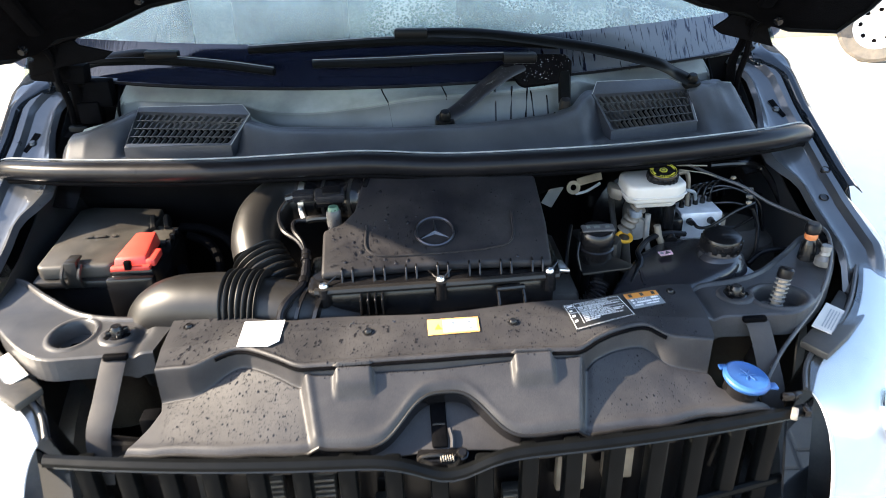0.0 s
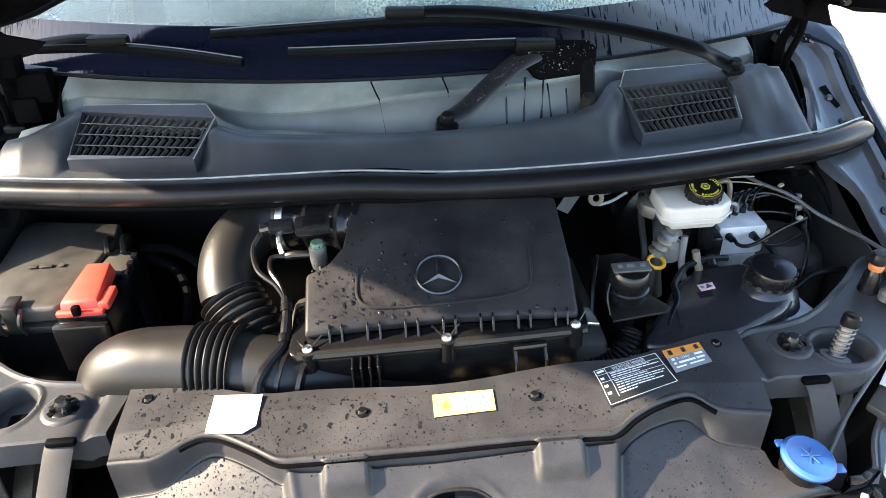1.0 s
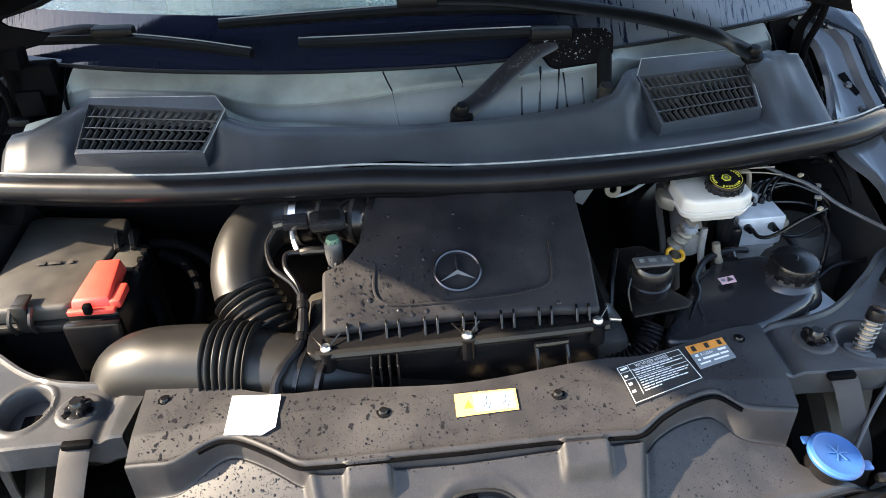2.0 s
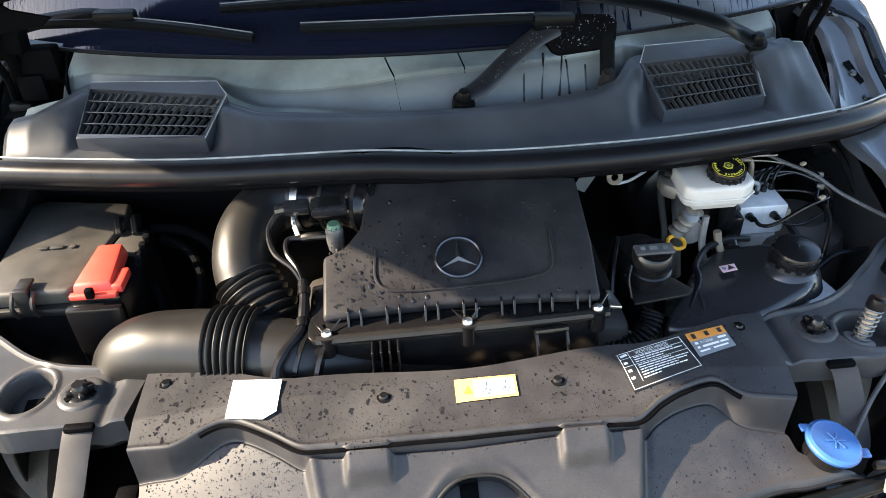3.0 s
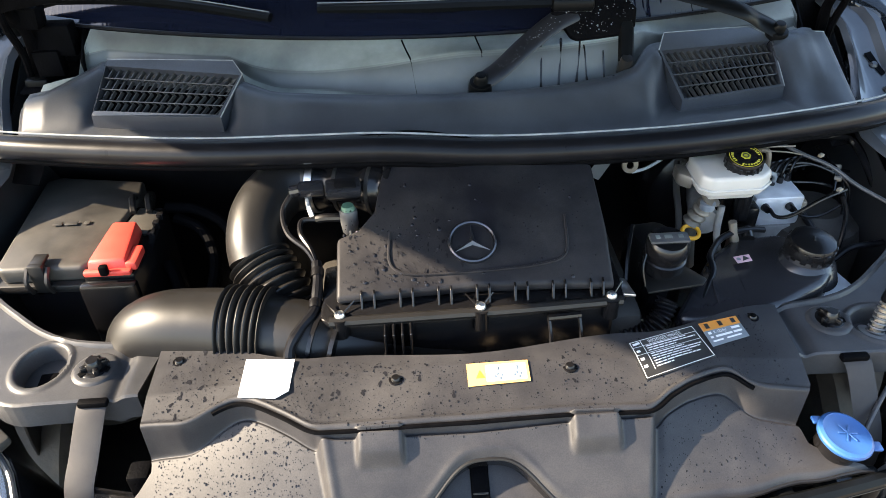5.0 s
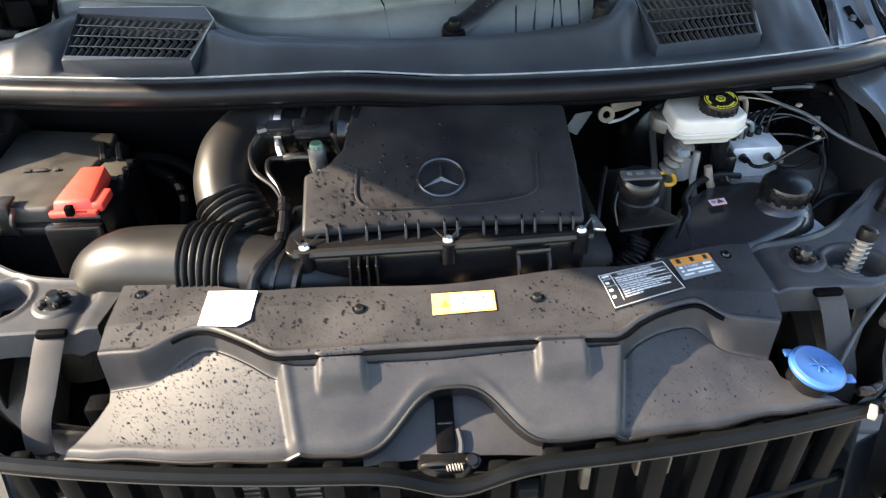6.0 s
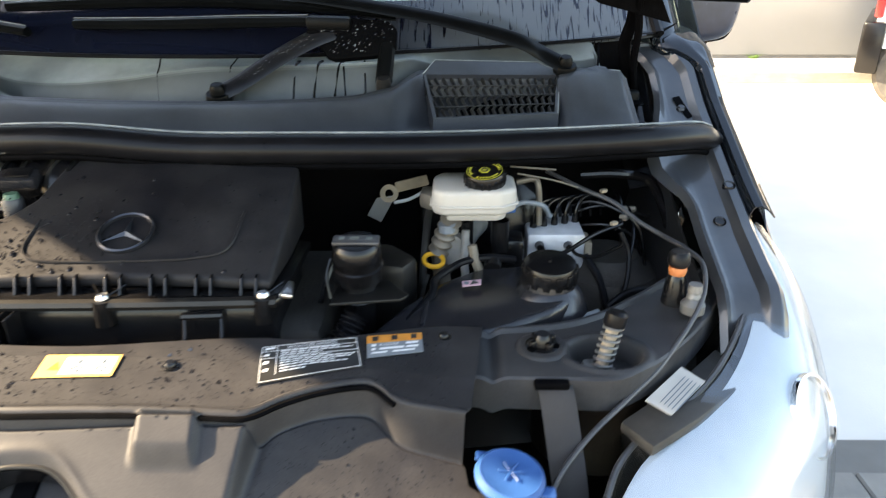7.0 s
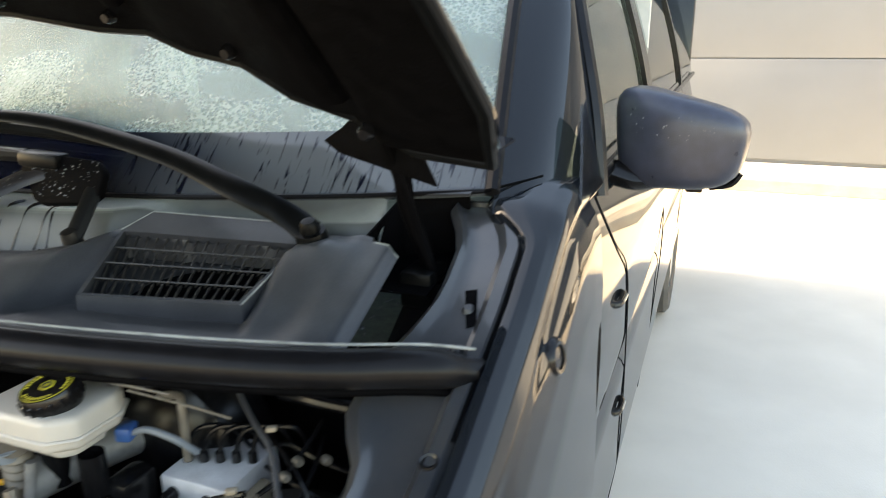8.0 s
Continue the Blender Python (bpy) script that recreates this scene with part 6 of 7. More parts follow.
for k in range(30):
    if k % 10 < 8:
        box(ring, (0, 0, 0), (0.0042 if k % 3 else 0.003, 0.0028, 0.0006), 0.0002, capm @ Matrix.Rotation(k * math.pi / 15, 4, "Z") @ Matrix.Translation((0.0215, 0, 0.0229)), 1)
lathe(ring, [(0.0262, 0.0222), (0.0262, 0.0228), (0.0254, 0.0228), (0.0254, 0.0222)], capm, 36)
part("yellow_ring", ring, M_LIME, cap, "ring of yellow print")
part("yellow_mark", lathe(B(), [(0.0, 0.0232), (0.0085, 0.0232), (0.0085, 0.0222)], capm, 6), M_LIME, cap)
part("centre_dot", lathe(B(), [(0.0032, 0.0230), (0.0032, 0.0237), (0.0055, 0.0237), (0.0055, 0.0230)], capm, 16), M_BLACKINK, cap)
nub = B()
for k in range(18):
    a = k * 2 * math.pi / 18
    box(nub, (0, 0, 0), (0.003, 0.005, 0.014), 0.001, capm @ Matrix.Rotation(a, 4, "Z") @ Matrix.Translation((0.0300, 0, 0.010)), 1)
part("grip_edge", nub, M_BLACK, cap)
cyl = thing("master_cylinder", (0.46, 1.32, 0.90), "cast brake master cylinder below the reservoir", "master cylinder")
part("body", tube(B(), [(0.44, 1.30, 0.965), (0.47, 1.40, 0.965), (0.50, 1.46, 0.965)], 0.025, 16, 4), M_ABSBOX, cyl)
part("neck", lathe(B(), [(0.014, 0.0), (0.014, 0.05)], Matrix.Translation((0.46, 1.325, 0.955)), 14), M_BLACK, cyl)
part("neck", lathe(B(), [(0.014, 0.0), (0.014, 0.05)], Matrix.Translation((0.515, 1.325, 0.955)), 14), M_BLACK, cyl)
part("blue_collar", lathe(B(), [(0.012, 0.0), (0.013, 0.012), (0.0, 0.013)], Matrix.Translation((0.434, 1.290, 1.000)), 12), M_GREYINK, cyl)
part("booster", lathe(B(), [(0.0, 0.06), (0.06, 0.06), (0.11, 0.03), (0.12, 0.0), (0.12, -0.04)], frame_z((0.50, 1.47, 0.93), (0, -1, 0)), 32), M_BLACK, cyl)
fit_ = thing("hose_fitting", (0.42, 1.27, 0.88), "brassy ribbed hose fitting below the reservoir", "fitting")
part("ribbed_neck", ribbed(B(), [(0.440, 1.296, 1.015), (0.431, 1.302, 0.990), (0.422, 1.308, 0.962)], 0.013, 0.007, 4, 16), M_BRASS, fit_)
part("lower_pipe", tube(B(), [(0.422, 1.308, 0.962), (0.425, 1.315, 0.92), (0.435, 1.315, 0.86)], 0.013, 12, 5), M_BRASS, fit_)
part("thin_pipe", tube(B(), [(0.462, 1.295, 1.0), (0.460, 1.285, 0.95), (0.468, 1.265, 0.91), (0.485, 1.25, 0.88)], 0.006, 10, 6), M_ABSBOX, fit_)
part("pipe", tube(B(), [(0.545, 1.40, 1.04), (0.572, 1.40, 1.045), (0.580, 1.395, 1.03), (0.583, 1.392, 0.97)], 0.005, 10, 6), M_BRASS, fit_)

dip = thing("dipstick", (0.41, 1.28, 0.86), "yellow loop handle of the oil dipstick", "dipstick")
lm = frame_z((0.414, 1.286, 0.955), (0.1, -0.45, 1.0))
lp = [tuple(lm @ Vector((0.015 * math.cos(a), 0.013 * math.sin(a), 0))) for a in (2 * math.pi * k / 12 for k in range(13))]
part("loop", tube(B(), lp, 0.0036, 8, 4), M_YELLOW, dip, "yellow plastic loop")
part("rod", tube(B(), [(0.405, 1.283, 0.933), (0.395, 1.27, 0.90), (0.38, 1.25, 0.80)], 0.004, 8, 4), M_DARK, dip)

# ---- coolant tank ----
tank = thing("coolant_tank", (0.47, 1.17, 0.86), "black coolant expansion tank with ribbed screw cap", "coolant tank")
t_out = [(0.330, 1.105), (0.350, 1.088), (0.416, 1.086), (0.503, 1.103), (0.578, 1.135), (0.608, 1.165), (0.612, 1.20), (0.595, 1.245), (0.555, 1.268), (0.483, 1.268), (0.427, 1.228), (0.378, 1.165)]
body_bm = prism(B(), t_out, 0.885, 0.955, 0.022, top=lambda x, y: 0.945 + 0.06 * (x - 0.33) * 1.0 - 0.25 * max(0, 1.15 - y), seg=4)
part("tank_body", body_bm, M_TANK, tank, "smooth black moulded tank")
part("lower_half", prism(B(), [(x * 0.98 + 0.009, y * 0.985 + 0.015) for x, y in t_out], 0.83, 0.892, 0.012), M_BLACK, tank)
seamb = B()
tube(seamb, [(x, y, 0.893) for x, y in t_out] + [(t_out[0][0], t_out[0][1], 0.893)], 0.005, 6, 5)
part("weld_seam", seamb, M_BLACK, tank)
for x in (0.405, 0.452):
    gb = B()
    tube(gb, [(x + 0.006, 1.195 + (x - 0.405) * 0.8, 0.949), (x, 1.14, 0.945), (x - 0.004, 1.10, 0.930)], 0.004, 6, 5)
    part("mould_rib", gb, M_TANK, tank)
part("neck", lathe(B(), [(0.056, -0.03), (0.046, -0.004), (0.0375, 0.004), (0.036, 0.012)], Matrix.Translation((0.574, 1.196, 0.958)), 32), M_TANK, tank)
tc = Matrix.Translation((0.575, 1.198, 0.966)) @ Matrix.Rotation(0.10, 4, "X")
ccap = part("cap", lathe(B(), [(0.035, 0.0), (0.0375, 0.004), (0.0375, 0.022), (0.0345, 0.0285), (0.026, 0.0312), (0.0, 0.032)], tc, 40), M_BLACK, tank, "ribbed black screw cap")
for k in range(14):
    a = k * 2 * math.pi / 14
    part("grip_rib", box(B(), (0, 0, 0), (0.0040, 0.0100, 0.022), 0.0018, tc @ Matrix.Rotation(a, 4, "Z") @ Matrix.Translation((0.0370, 0, 0.013)), 2), M_BLACK, ccap)
bar = B()
box(bar, (0, 0, 0), (0.012, 0.004, 0.003), 0.001, tc @ Matrix.Rotation(1.2, 4, "Z") @ Matrix.Translation((0, 0, 0.0318)))
part("cap_mark", bar, M_BLACK, ccap)
tz = lambda x, y: 0.9505 + 0.06 * (x - 0.33)
MARK = [(0.455, 1.205), (0.482, 1.208), (0.481, 1.191), (0.456, 1.188)]
part("warning_mark", flat_patch(B(), MARK, tz, 0.0016, 4, 0.0006), M_PINK, tank, "small pale pink warning sticker")
tr2 = B()
tr2.faces.new([tr2.verts.new((x, y, tz(x, y) + 0.0026)) for x, y in ((0.466, 1.192), (0.479, 1.197), (0.471, 1.206))])
part("mark_symbol", tr2, M_BLACKINK, tank)
part("mark_symbol", disc_on(B(), MARK, 0.22, 0.45, 0.0035, tz), M_GREYINK, tank)
part("side_spout", tube(B(), [(0.500, 1.255, 0.955), (0.502, 1.275, 0.962)], 0.013, 12, 2, smooth=False), M_BLACK, tank)
shf = B()
prism(shf, [(0.36, 1.075), (0.60, 1.095), (0.672, 1.150), (0.655, 1.235), (0.60, 1.20), (0.5, 1.09)], 0.895, 0.902, 0.002)
part("mount_bracket", shf, M_GREYPL, tank, "pale grey mounting bracket")
part("mount_bolt", lathe(B(), [(0, 0.006), (0.006, 0.006), (0.008, 0.0)], Matrix.Translation((0.645, 1.168, 0.902)), 6), M_STEEL, tank)
solo("overflow_hose", tube(B(), [(0.535, 1.272, 0.962), (0.511, 1.268, 0.967), (0.485, 1.262, 0.970), (0.458, 1.252, 0.968), (0.441, 1.240, 0.964), (0.418, 1.209, 0.961), (0.416, 1.190, 0.956), (0.412, 1.176, 0.950), (0.394, 1.150, 0.942), (0.372, 1.115, 0.930), (0.352, 1.08, 0.90), (0.34, 1.06, 0.86)], 0.0055, 10, 8),
          M_RUBBER, "thin black overflow hose crossing the coolant tank", "hose")

# ---- oil filler ----
oil = thing("oil_filler", (0.318, 1.16, 0.90), "black oil filler cap on its neck", "oil filler")
om = Matrix.Translation((0.318, 1.163, 0.985)) @ Matrix.Rotation(0.12, 4, "X")
part("cap", lathe(B(), [(0.026, 0.0), (0.033, 0.004), (0.0335, 0.022), (0.031, 0.024), (0.031, 0.030), (0.0325, 0.033), (0.031, 0.052), (0.027, 0.057), (0.0, 0.058)], om, 36), M_BLACK, oil, "grippy black cap")
capt = B()
box(capt, (0, 0, 0), (0.060, 0.022, 0.006), 0.003, om @ Matrix.Translation((0, 0, 0.058)))
part("grip_bar", capt, M_GREYBLK, oil, "worn grey grip with a pale oil symbol")
sy = B()
for dx, w in ((-0.018, 0.007), (-0.002, 0.012), (0.017, 0.008)):
    box(sy, (0, 0, 0), (w, 0.008, 0.0008), 0.0002, om @ Matrix.Translation((dx, 0, 0.0615)), 1)
part("symbol", sy, M_TROUGH, oil)
part("neck", lathe(B(), [(0.024, 0.002), (0.024, -0.02), (0.027, -0.025), (0.022, -0.03), (0.020, -0.10)], om, 24), M_BLACK, oil)
pb = B()
prism(pb, [(0.285, 1.115), (0.375, 1.128), (0.385, 1.140), (0.355, 1.185), (0.290, 1.19)], 0.968, 0.973, 0.002)
part("bracket", pb, M_GLOSS, oil, "shiny black bracket")
part("wire_stay", tube(B(), [(0.285, 1.13, 0.972), (0.280, 1.14, 1.0), (0.285, 1.15, 1.02)], 0.002, 6, 4), M_BLACK, oil)
solo("convoluted_hose", ribbed(B(), [(0.318, 1.115, 0.955), (0.305, 1.10, 0.935), (0.28, 1.09, 0.915), (0.245, 1.095, 0.905)], 0.015, 0.005, 13, 14), M_RUBBER, "ribbed black breather hose below the oil filler", "hose")
ec = thing("engine_side_cover", (0.36, 1.25, 0.80), "dark angular cover behind the oil filler", "cover")
part("cover", prism(B(), [(0.305, 1.215), (0.375, 1.20), (0.395, 1.235), (0.35, 1.29), (0.29, 1.28)], 0.82, 0.985, 0.012), M_GLOSS, ec)
part("strap", tube(B(), [(0.265, 1.16, 0.95), (0.275, 1.20, 0.985), (0.29, 1.24, 1.01)], 0.004, 6, 4), M_BLACK, ec)
clut = thing("fuel_fitting", (0.27, 1.13, 0.86), "dull brassy fuel fittings beside the engine", "fitting")
for i, (x, y, z) in enumerate(((0.262, 1.125, 0.905), (0.285, 1.11, 0.895), (0.245, 1.14, 0.90), (0.30, 1.09, 0.885), (0.275, 1.07, 0.88))):
    part("union", lathe(B(), [(0, 0.022), (0.006, 0.02), (0.007, 0.008), (0.012, 0.006), (0.012, -0.006), (0.007, -0.01), (0.007, -0.04)], frame_z((x, y, z), (0.4 - 0.3 * i, -0.6, 1)), 8), M_BRASS if i % 2 == 0 else M_TAN, clut)
tagth = thing("paper_tag", (0.31, 1.44, 0.90), "pale paper tag hanging at the bulkhead", "tag")
tg = B()
prism(tg, [(-0.014, -0.028), (0.014, -0.028), (0.014, 0.028), (-0.014, 0.028)], -0.001, 0.001, 0.0004, seg=1)
for v in tg.verts:
    p = Matrix.Rotation(0.5, 3, "Y") @ Vector((v.co.x, v.co.z, v.co.y))
    v.co = Vector((0.314, 1.520, 0.955)) + p
part("card", tg, M_KERB, tagth)
brk = thing("lifting_eye", (0.345, 1.43, 0.99), "tan steel lifting eye at the back of the engine", "bracket")
lug = B()
lathe(lug, [(0.007, -0.003), (0.007, 0.003), (0.015, 0.003), (0.015, -0.003), (0.007, -0.003)], frame_z((0.338, 1.425, 1.012), (0, -1, 0.3)), 20)
box(lug, (0.375, 1.435, 1.026), (0.055, 0.006, 0.018), 0.002, Matrix.Rotation(-0.25, 4, "Y"))
part("eye", lug, M_TAN, brk)
part("stay", tube(B(), [(0.345, 1.428, 0.995), (0.37, 1.43, 1.0), (0.40, 1.435, 1.015)], 0.003, 6, 4), M_GREYPL, brk)

# ---- ABS unit and pipes ----
absu = thing("abs_unit", (0.61, 1.41, 0.80), "silvery aluminium hydraulic block with black brake pipes", "hydraulic unit")
part("block", box(B(), (0.609, 1.415, 0.932), (0.092, 0.098, 0.062), 0.004), M_ALU, absu, "machined aluminium block")
part("control_box", box(B(), (0.612, 1.402, 0.845), (0.088, 0.085, 0.116), 0.008), M_ABSBOX, absu, "dull grey cast control box")
for i in range(5):
    part("connector_latch", box(B(), (0.660 + 0.003 * (i % 2), 1.368, 0.895 - i * 0.022), (0.012, 0.014, 0.013), 0.002), M_GREYPL, absu)
part("motor", box(B(), (0.537, 1.350, 0.945), (0.034, 0.05, 0.05), 0.008), M_BLACK, absu)
for i in range(5):
    x = 0.575 + i * 0.018
    part("port", lathe(B(), [(0, 0.012), (0.005, 0.012), (0.006, 0.0)], Matrix.Translation((x, 1.40 + 0.006 * i, 0.963)), 10), M_BLACK, absu)
    part("brake_pipe", tube(B(), [(x, 1.40 + 0.006 * i, 0.965), (x + 0.002, 1.402 + 0.006 * i, 0.985), (x + 0.010, 1.408 + 0.006 * i, 1.000), (x + 0.026, 1.418 + 0.006 * i, 1.004), (x + 0.044, 1.43 + 0.006 * i, 0.996), (x + 0.052, 1.45 + 0.004 * i, 0.96)], 0.0030, 8, 6), M_BLACK, absu)
for pts in ([(0.64, 1.44, 0.985), (0.675, 1.425, 0.998), (0.715, 1.40, 0.990), (0.745, 1.385, 0.965), (0.76, 1.38, 0.90)],
            [(0.65, 1.45, 0.97), (0.69, 1.44, 0.985), (0.735, 1.43, 0.980), (0.775, 1.44, 0.965)],
            [(0.66, 1.43, 0.955), (0.70, 1.41, 0.962), (0.74, 1.41, 0.945), (0.765, 1.42, 0.90)],
            [(0.70, 1.36, 0.975), (0.715, 1.39, 0.985), (0.72, 1.43, 1.00), (0.715, 1.47, 1.005)],
            [(0.725, 1.35, 0.93), (0.735, 1.38, 0.96), (0.735, 1.42, 0.985), (0.72, 1.46, 0.99)]):
    part("brake_pipe", tube(B(), pts, 0.0028, 8, 6), M_BLACK, absu)
for p in ((0.722, 1.405, 0.992), (0.742, 1.43, 0.983), (0.718, 1.385, 0.985)):
    part("union_nut", lathe(B(), [(0, 0.006), (0.004, 0.006), (0.0055, 0.003), (0.0055, -0.006), (0, -0.007)], frame_z(p, (0.8, -0.5, 0.2)), 8), M_BRASS, absu, "dull tan union nut")
for x in (0.582, 0.628):
    part("front_port", lathe(B(), [(0, 0.014), (0.006, 0.014), (0.008, 0.0)], frame_z((x, 1.364, 0.945), (0, -1, 0.1)), 12), M_BLACK, absu)
part("brake_pipe", tube(B(), [(0.584, 1.352, 0.949), (0.591, 1.335, 0.943), (0.616, 1.33, 0.948), (0.662, 1.33, 0.979), (0.704, 1.335, 0.995)], 0.0036, 8, 6), M_BLACK, absu)
part("brake_pipe", tube(B(), [(0.629, 1.352, 0.949), (0.639, 1.335, 0.942), (0.671, 1.335, 0.940), (0.708, 1.34, 0.957)], 0.0030, 8, 6), M_BLACK, absu)
part("plug_row", box(B(), (0.663, 1.40, 0.90), (0.014, 0.05, 0.09), 0.004), M_TAN, absu)
for p in ((0.690, 1.333, 0.996), (0.687, 1.41, 1.022)):
    cp = solo("pipe_clip", box(B(), p, (0.012, 0.008, 0.006), 0.002, Matrix.Rotation(0.5, 4, "Z")), M_TAN, "small tan pipe clip holding the brake pipes", "clip", "pipe clips")
solo("conduit", tube(B(), [(0.703, 1.338, 0.979), (0.717, 1.33, 0.946), (0.712, 1.31, 0.901), (0.694, 1.29, 0.868), (0.68, 1.27, 0.85)], 0.0042, 8, 6), M_RUBBER, "thin black conduit dropping behind the lamp", "conduit")
solo("release_cable", tube(B(), [(0.60, 1.46, 1.040), (0.655, 1.42, 1.022), (0.699, 1.39, 1.010), (0.733, 1.35, 0.992), (0.762, 1.31, 0.984), (0.780, 1.26, 0.985), (0.785, 1.20, 0.985), (0.765, 1.14, 0.960), (0.697, 1.049, 0.932), (0.650, 1.009, 0.910), (0.600, 0.968, 0.890), (0.564, 0.933, 0.870), (0.548, 0.915, 0.85)], 0.0035, 10, 8),
     M_GREYBLK, "grey bonnet release cable running to the front", "cable")
solo("loom", tube(B(), [(0.678, 1.27, 0.885), (0.712, 1.28, 0.905), (0.768, 1.29, 0.905), (0.80, 1.30, 0.90)], 0.006, 10, 6), M_RUBBER, "black wiring loom arching to the inner wing", "wiring")
solo("loom", tube(B(), [(0.66, 1.47, 1.03), (0.72, 1.46, 1.035), (0.775, 1.47, 1.02), (0.79, 1.42, 0.99), (0.795, 1.36, 0.95)], 0.008, 10, 6), M_BLACK, "dark plastic conduit along the inner wing", "wiring")
solo("thin_rod", tube(B(), [(0.529, 1.345, 1.083), (0.60, 1.36, 1.073)], 0.0016, 6, 1, smooth=False), M_BRASS, "thin brassy rod beside the reservoir cap", "rod")

for i, (pts, r, mat, lab) in enumerate((
        ([(0.415, 1.40, 1.03), (0.405, 1.36, 1.00), (0.400, 1.31, 0.96), (0.395, 1.28, 0.90)], 0.006, M_DARK, "dull metal brake line behind the reservoir"),
        ([(0.470, 1.262, 0.99), (0.478, 1.258, 0.96), (0.495, 1.262, 0.93), (0.512, 1.262, 0.915)], 0.007, M_BRASS, "dull tan metal line curving under the reservoir"),
        ([(0.542, 1.36, 1.067), (0.60, 1.38, 1.050), (0.643, 1.40, 1.031)], 0.0014, M_BRASS, "thin wire beside the reservoir"),
        ([(0.800, 1.478, 1.020), (0.800, 1.405, 0.997), (0.800, 1.36, 0.973), (0.800, 1.308, 0.942)], 0.0034, M_GREYPL, "thin pale line along the inner wing"),
        ([(0.655, 1.36, 0.93), (0.675, 1.33, 0.90), (0.680, 1.27, 0.86), (0.665, 1.22, 0.83)], 0.006, M_RUBBER, "black hose dropping beside the hydraulic block"))):
    solo("brake_line" if mat is not M_RUBBER else "hose", tube(B(), pts, r, 8, 7), mat, lab, "pipe")
# ---- front lamp carriers ----


def carrier(s, lock, off):
    th = thing("lamp_carrier", (s * 0.62, 1.08, 0.90), "black plastic lamp carrier joining shroud and wing", "bracket", "lamp carriers")
    rear = spline([(0.440, 1.098, 0), (0.592, 1.122, 0), (0.70, 1.195, 0), (0.775, 1.262, 0), (0.835, 1.285, 0)], 6)
    front = spline([(0.455, 1.008, 0), (0.572, 1.003, 0), (0.645, 1.010, 0), (0.735, 1.092, 0), (0.828, 1.222, 0)], 6)
    lx, ly = abs(lock[0]), lock[1] - off
    def height(x, y):
        z = 0.936 + 0.06 * max(0.0, y - 1.15) - 0.10 * max(0.0, x - 0.72) ** 1.2
        d = math.hypot((x - 0.626) / 1.25, y - 1.054) if s > 0 else math.hypot((x - 0.608) / 0.95, (y - 1.072) / 1.15)
        z -= 0.026 * (1 - step(0.0335, 0.0385, d)) - 0.003 * math.exp(-((d - 0.041) / 0.004) ** 2)
        d = math.hypot(x - lx, y - ly)
        z += 0.004 * (1 - step(0.027, 0.032, d))
        z -= 0.007 * math.exp(-((x - 0.488) / 0.010) ** 2)
        return z
    def panel_at(u, v):
        w = u * (len(rear) - 1)
        k = min(int(w), len(rear) - 2)
        p = rear[k].lerp(rear[k + 1], w - k).lerp(front[k].lerp(front[k + 1], w - k), min(1.0, max(0.0, (v - 0.06) / 0.82)))
        z = height(p.x, p.y)
        z += 0.006 * (1 - step(0.07, 0.11, v)) - 0.02 * max(0.0, 0.06 - v) / 0.06
        z -= 0.040 * max(0.0, v - 0.88) / 0.12
        return s * p.x, p.y + off, z
    part("panel", sheet(B(), panel_at, 220, 110, 0.003 * s), M_CARRIER, th, "moulded carrier panel with a round pocket")
    tl = Matrix.Translation((lock[0], lock[1], 0.9385))
    lk = part("twist_lock", lathe(B(), [(0.0, 0.020), (0.008, 0.020), (0.011, 0.015), (0.012, 0.006), (0.020, 0.005), (0.0225, 0.003), (0.024, 0.0)], tl, 28), M_BLACK, th, "black quarter-turn fastener")
    for k in range(4):
        part("lock_wing", box(B(), (0, 0, 0), (0.014, 0.008, 0.010), 0.003, tl @ Matrix.Rotation(0.5 + k * math.pi / 2, 4, "Z") @ Matrix.Translation((0.012, 0, 0.009))), M_BLACK, lk)
    for k in range(3):
        part("lock_window", box(B(), (0, 0, 0), (0.009, 0.010, 0.002), 0.0006, tl @ Matrix.Rotation(-0.3 + k * 2.09, 4, "Z") @ Matrix.Translation((0.0185, 0, 0.0052)), 1), M_UNDER, lk, "dark window in the collar")
    return th
carrier(1, (0.551, 1.067), 0.0)
cl_ = carrier(-1, (-0.528, 1.054), -0.005)
part("square_hole", box(B(), (-0.606, 1.062, 0.912), (0.024, 0.026, 0.007), 0.001, Matrix.Rotation(0.1, 4, "Z")), M_UNDER, cl_, "square hole in the recess")
spring = thing("bonnet_spring", (0.628, 1.066, 0.935), "upright bonnet lift spring with black rubber cap", "spring")
axis = Vector((0.014, 0.012, 0.055)).normalized()
sm_ = frame_z((0.622, 1.056, 0.914), tuple(axis))
hel = [tuple(sm_ @ Vector((0.0115 * math.cos(a), 0.0115 * math.sin(a), 0.002 + 0.056 * a / (2 * math.pi * 7)))) for a in (2 * math.pi * k / 12 for k in range(7 * 12 + 1))]
part("coil", tube(B(), hel, 0.0019, 6, 1, smooth=False), M_COIL, spring, "dull wire coil")
part("pin", lathe(B(), [(0.008, 0.0), (0.008, 0.06)], sm_, 14), M_TAN, spring)
part("rubber_cap", lathe(B(), [(0.0, 0.078), (0.010, 0.077), (0.0135, 0.073), (0.014, 0.060), (0.012, 0.056)], sm_, 24), M_RUBBER, spring, "black rubber cap")
part("seat", lathe(B(), [(0.024, -0.002), (0.023, 0.004), (0.016, 0.005), (0.0, 0.005)], sm_, 24), M_ABSBOX, spring)
stop = thing("bump_stop", (0.745, 1.18, 0.955), "black rubber bonnet stop with an orange collar", "bump stop")
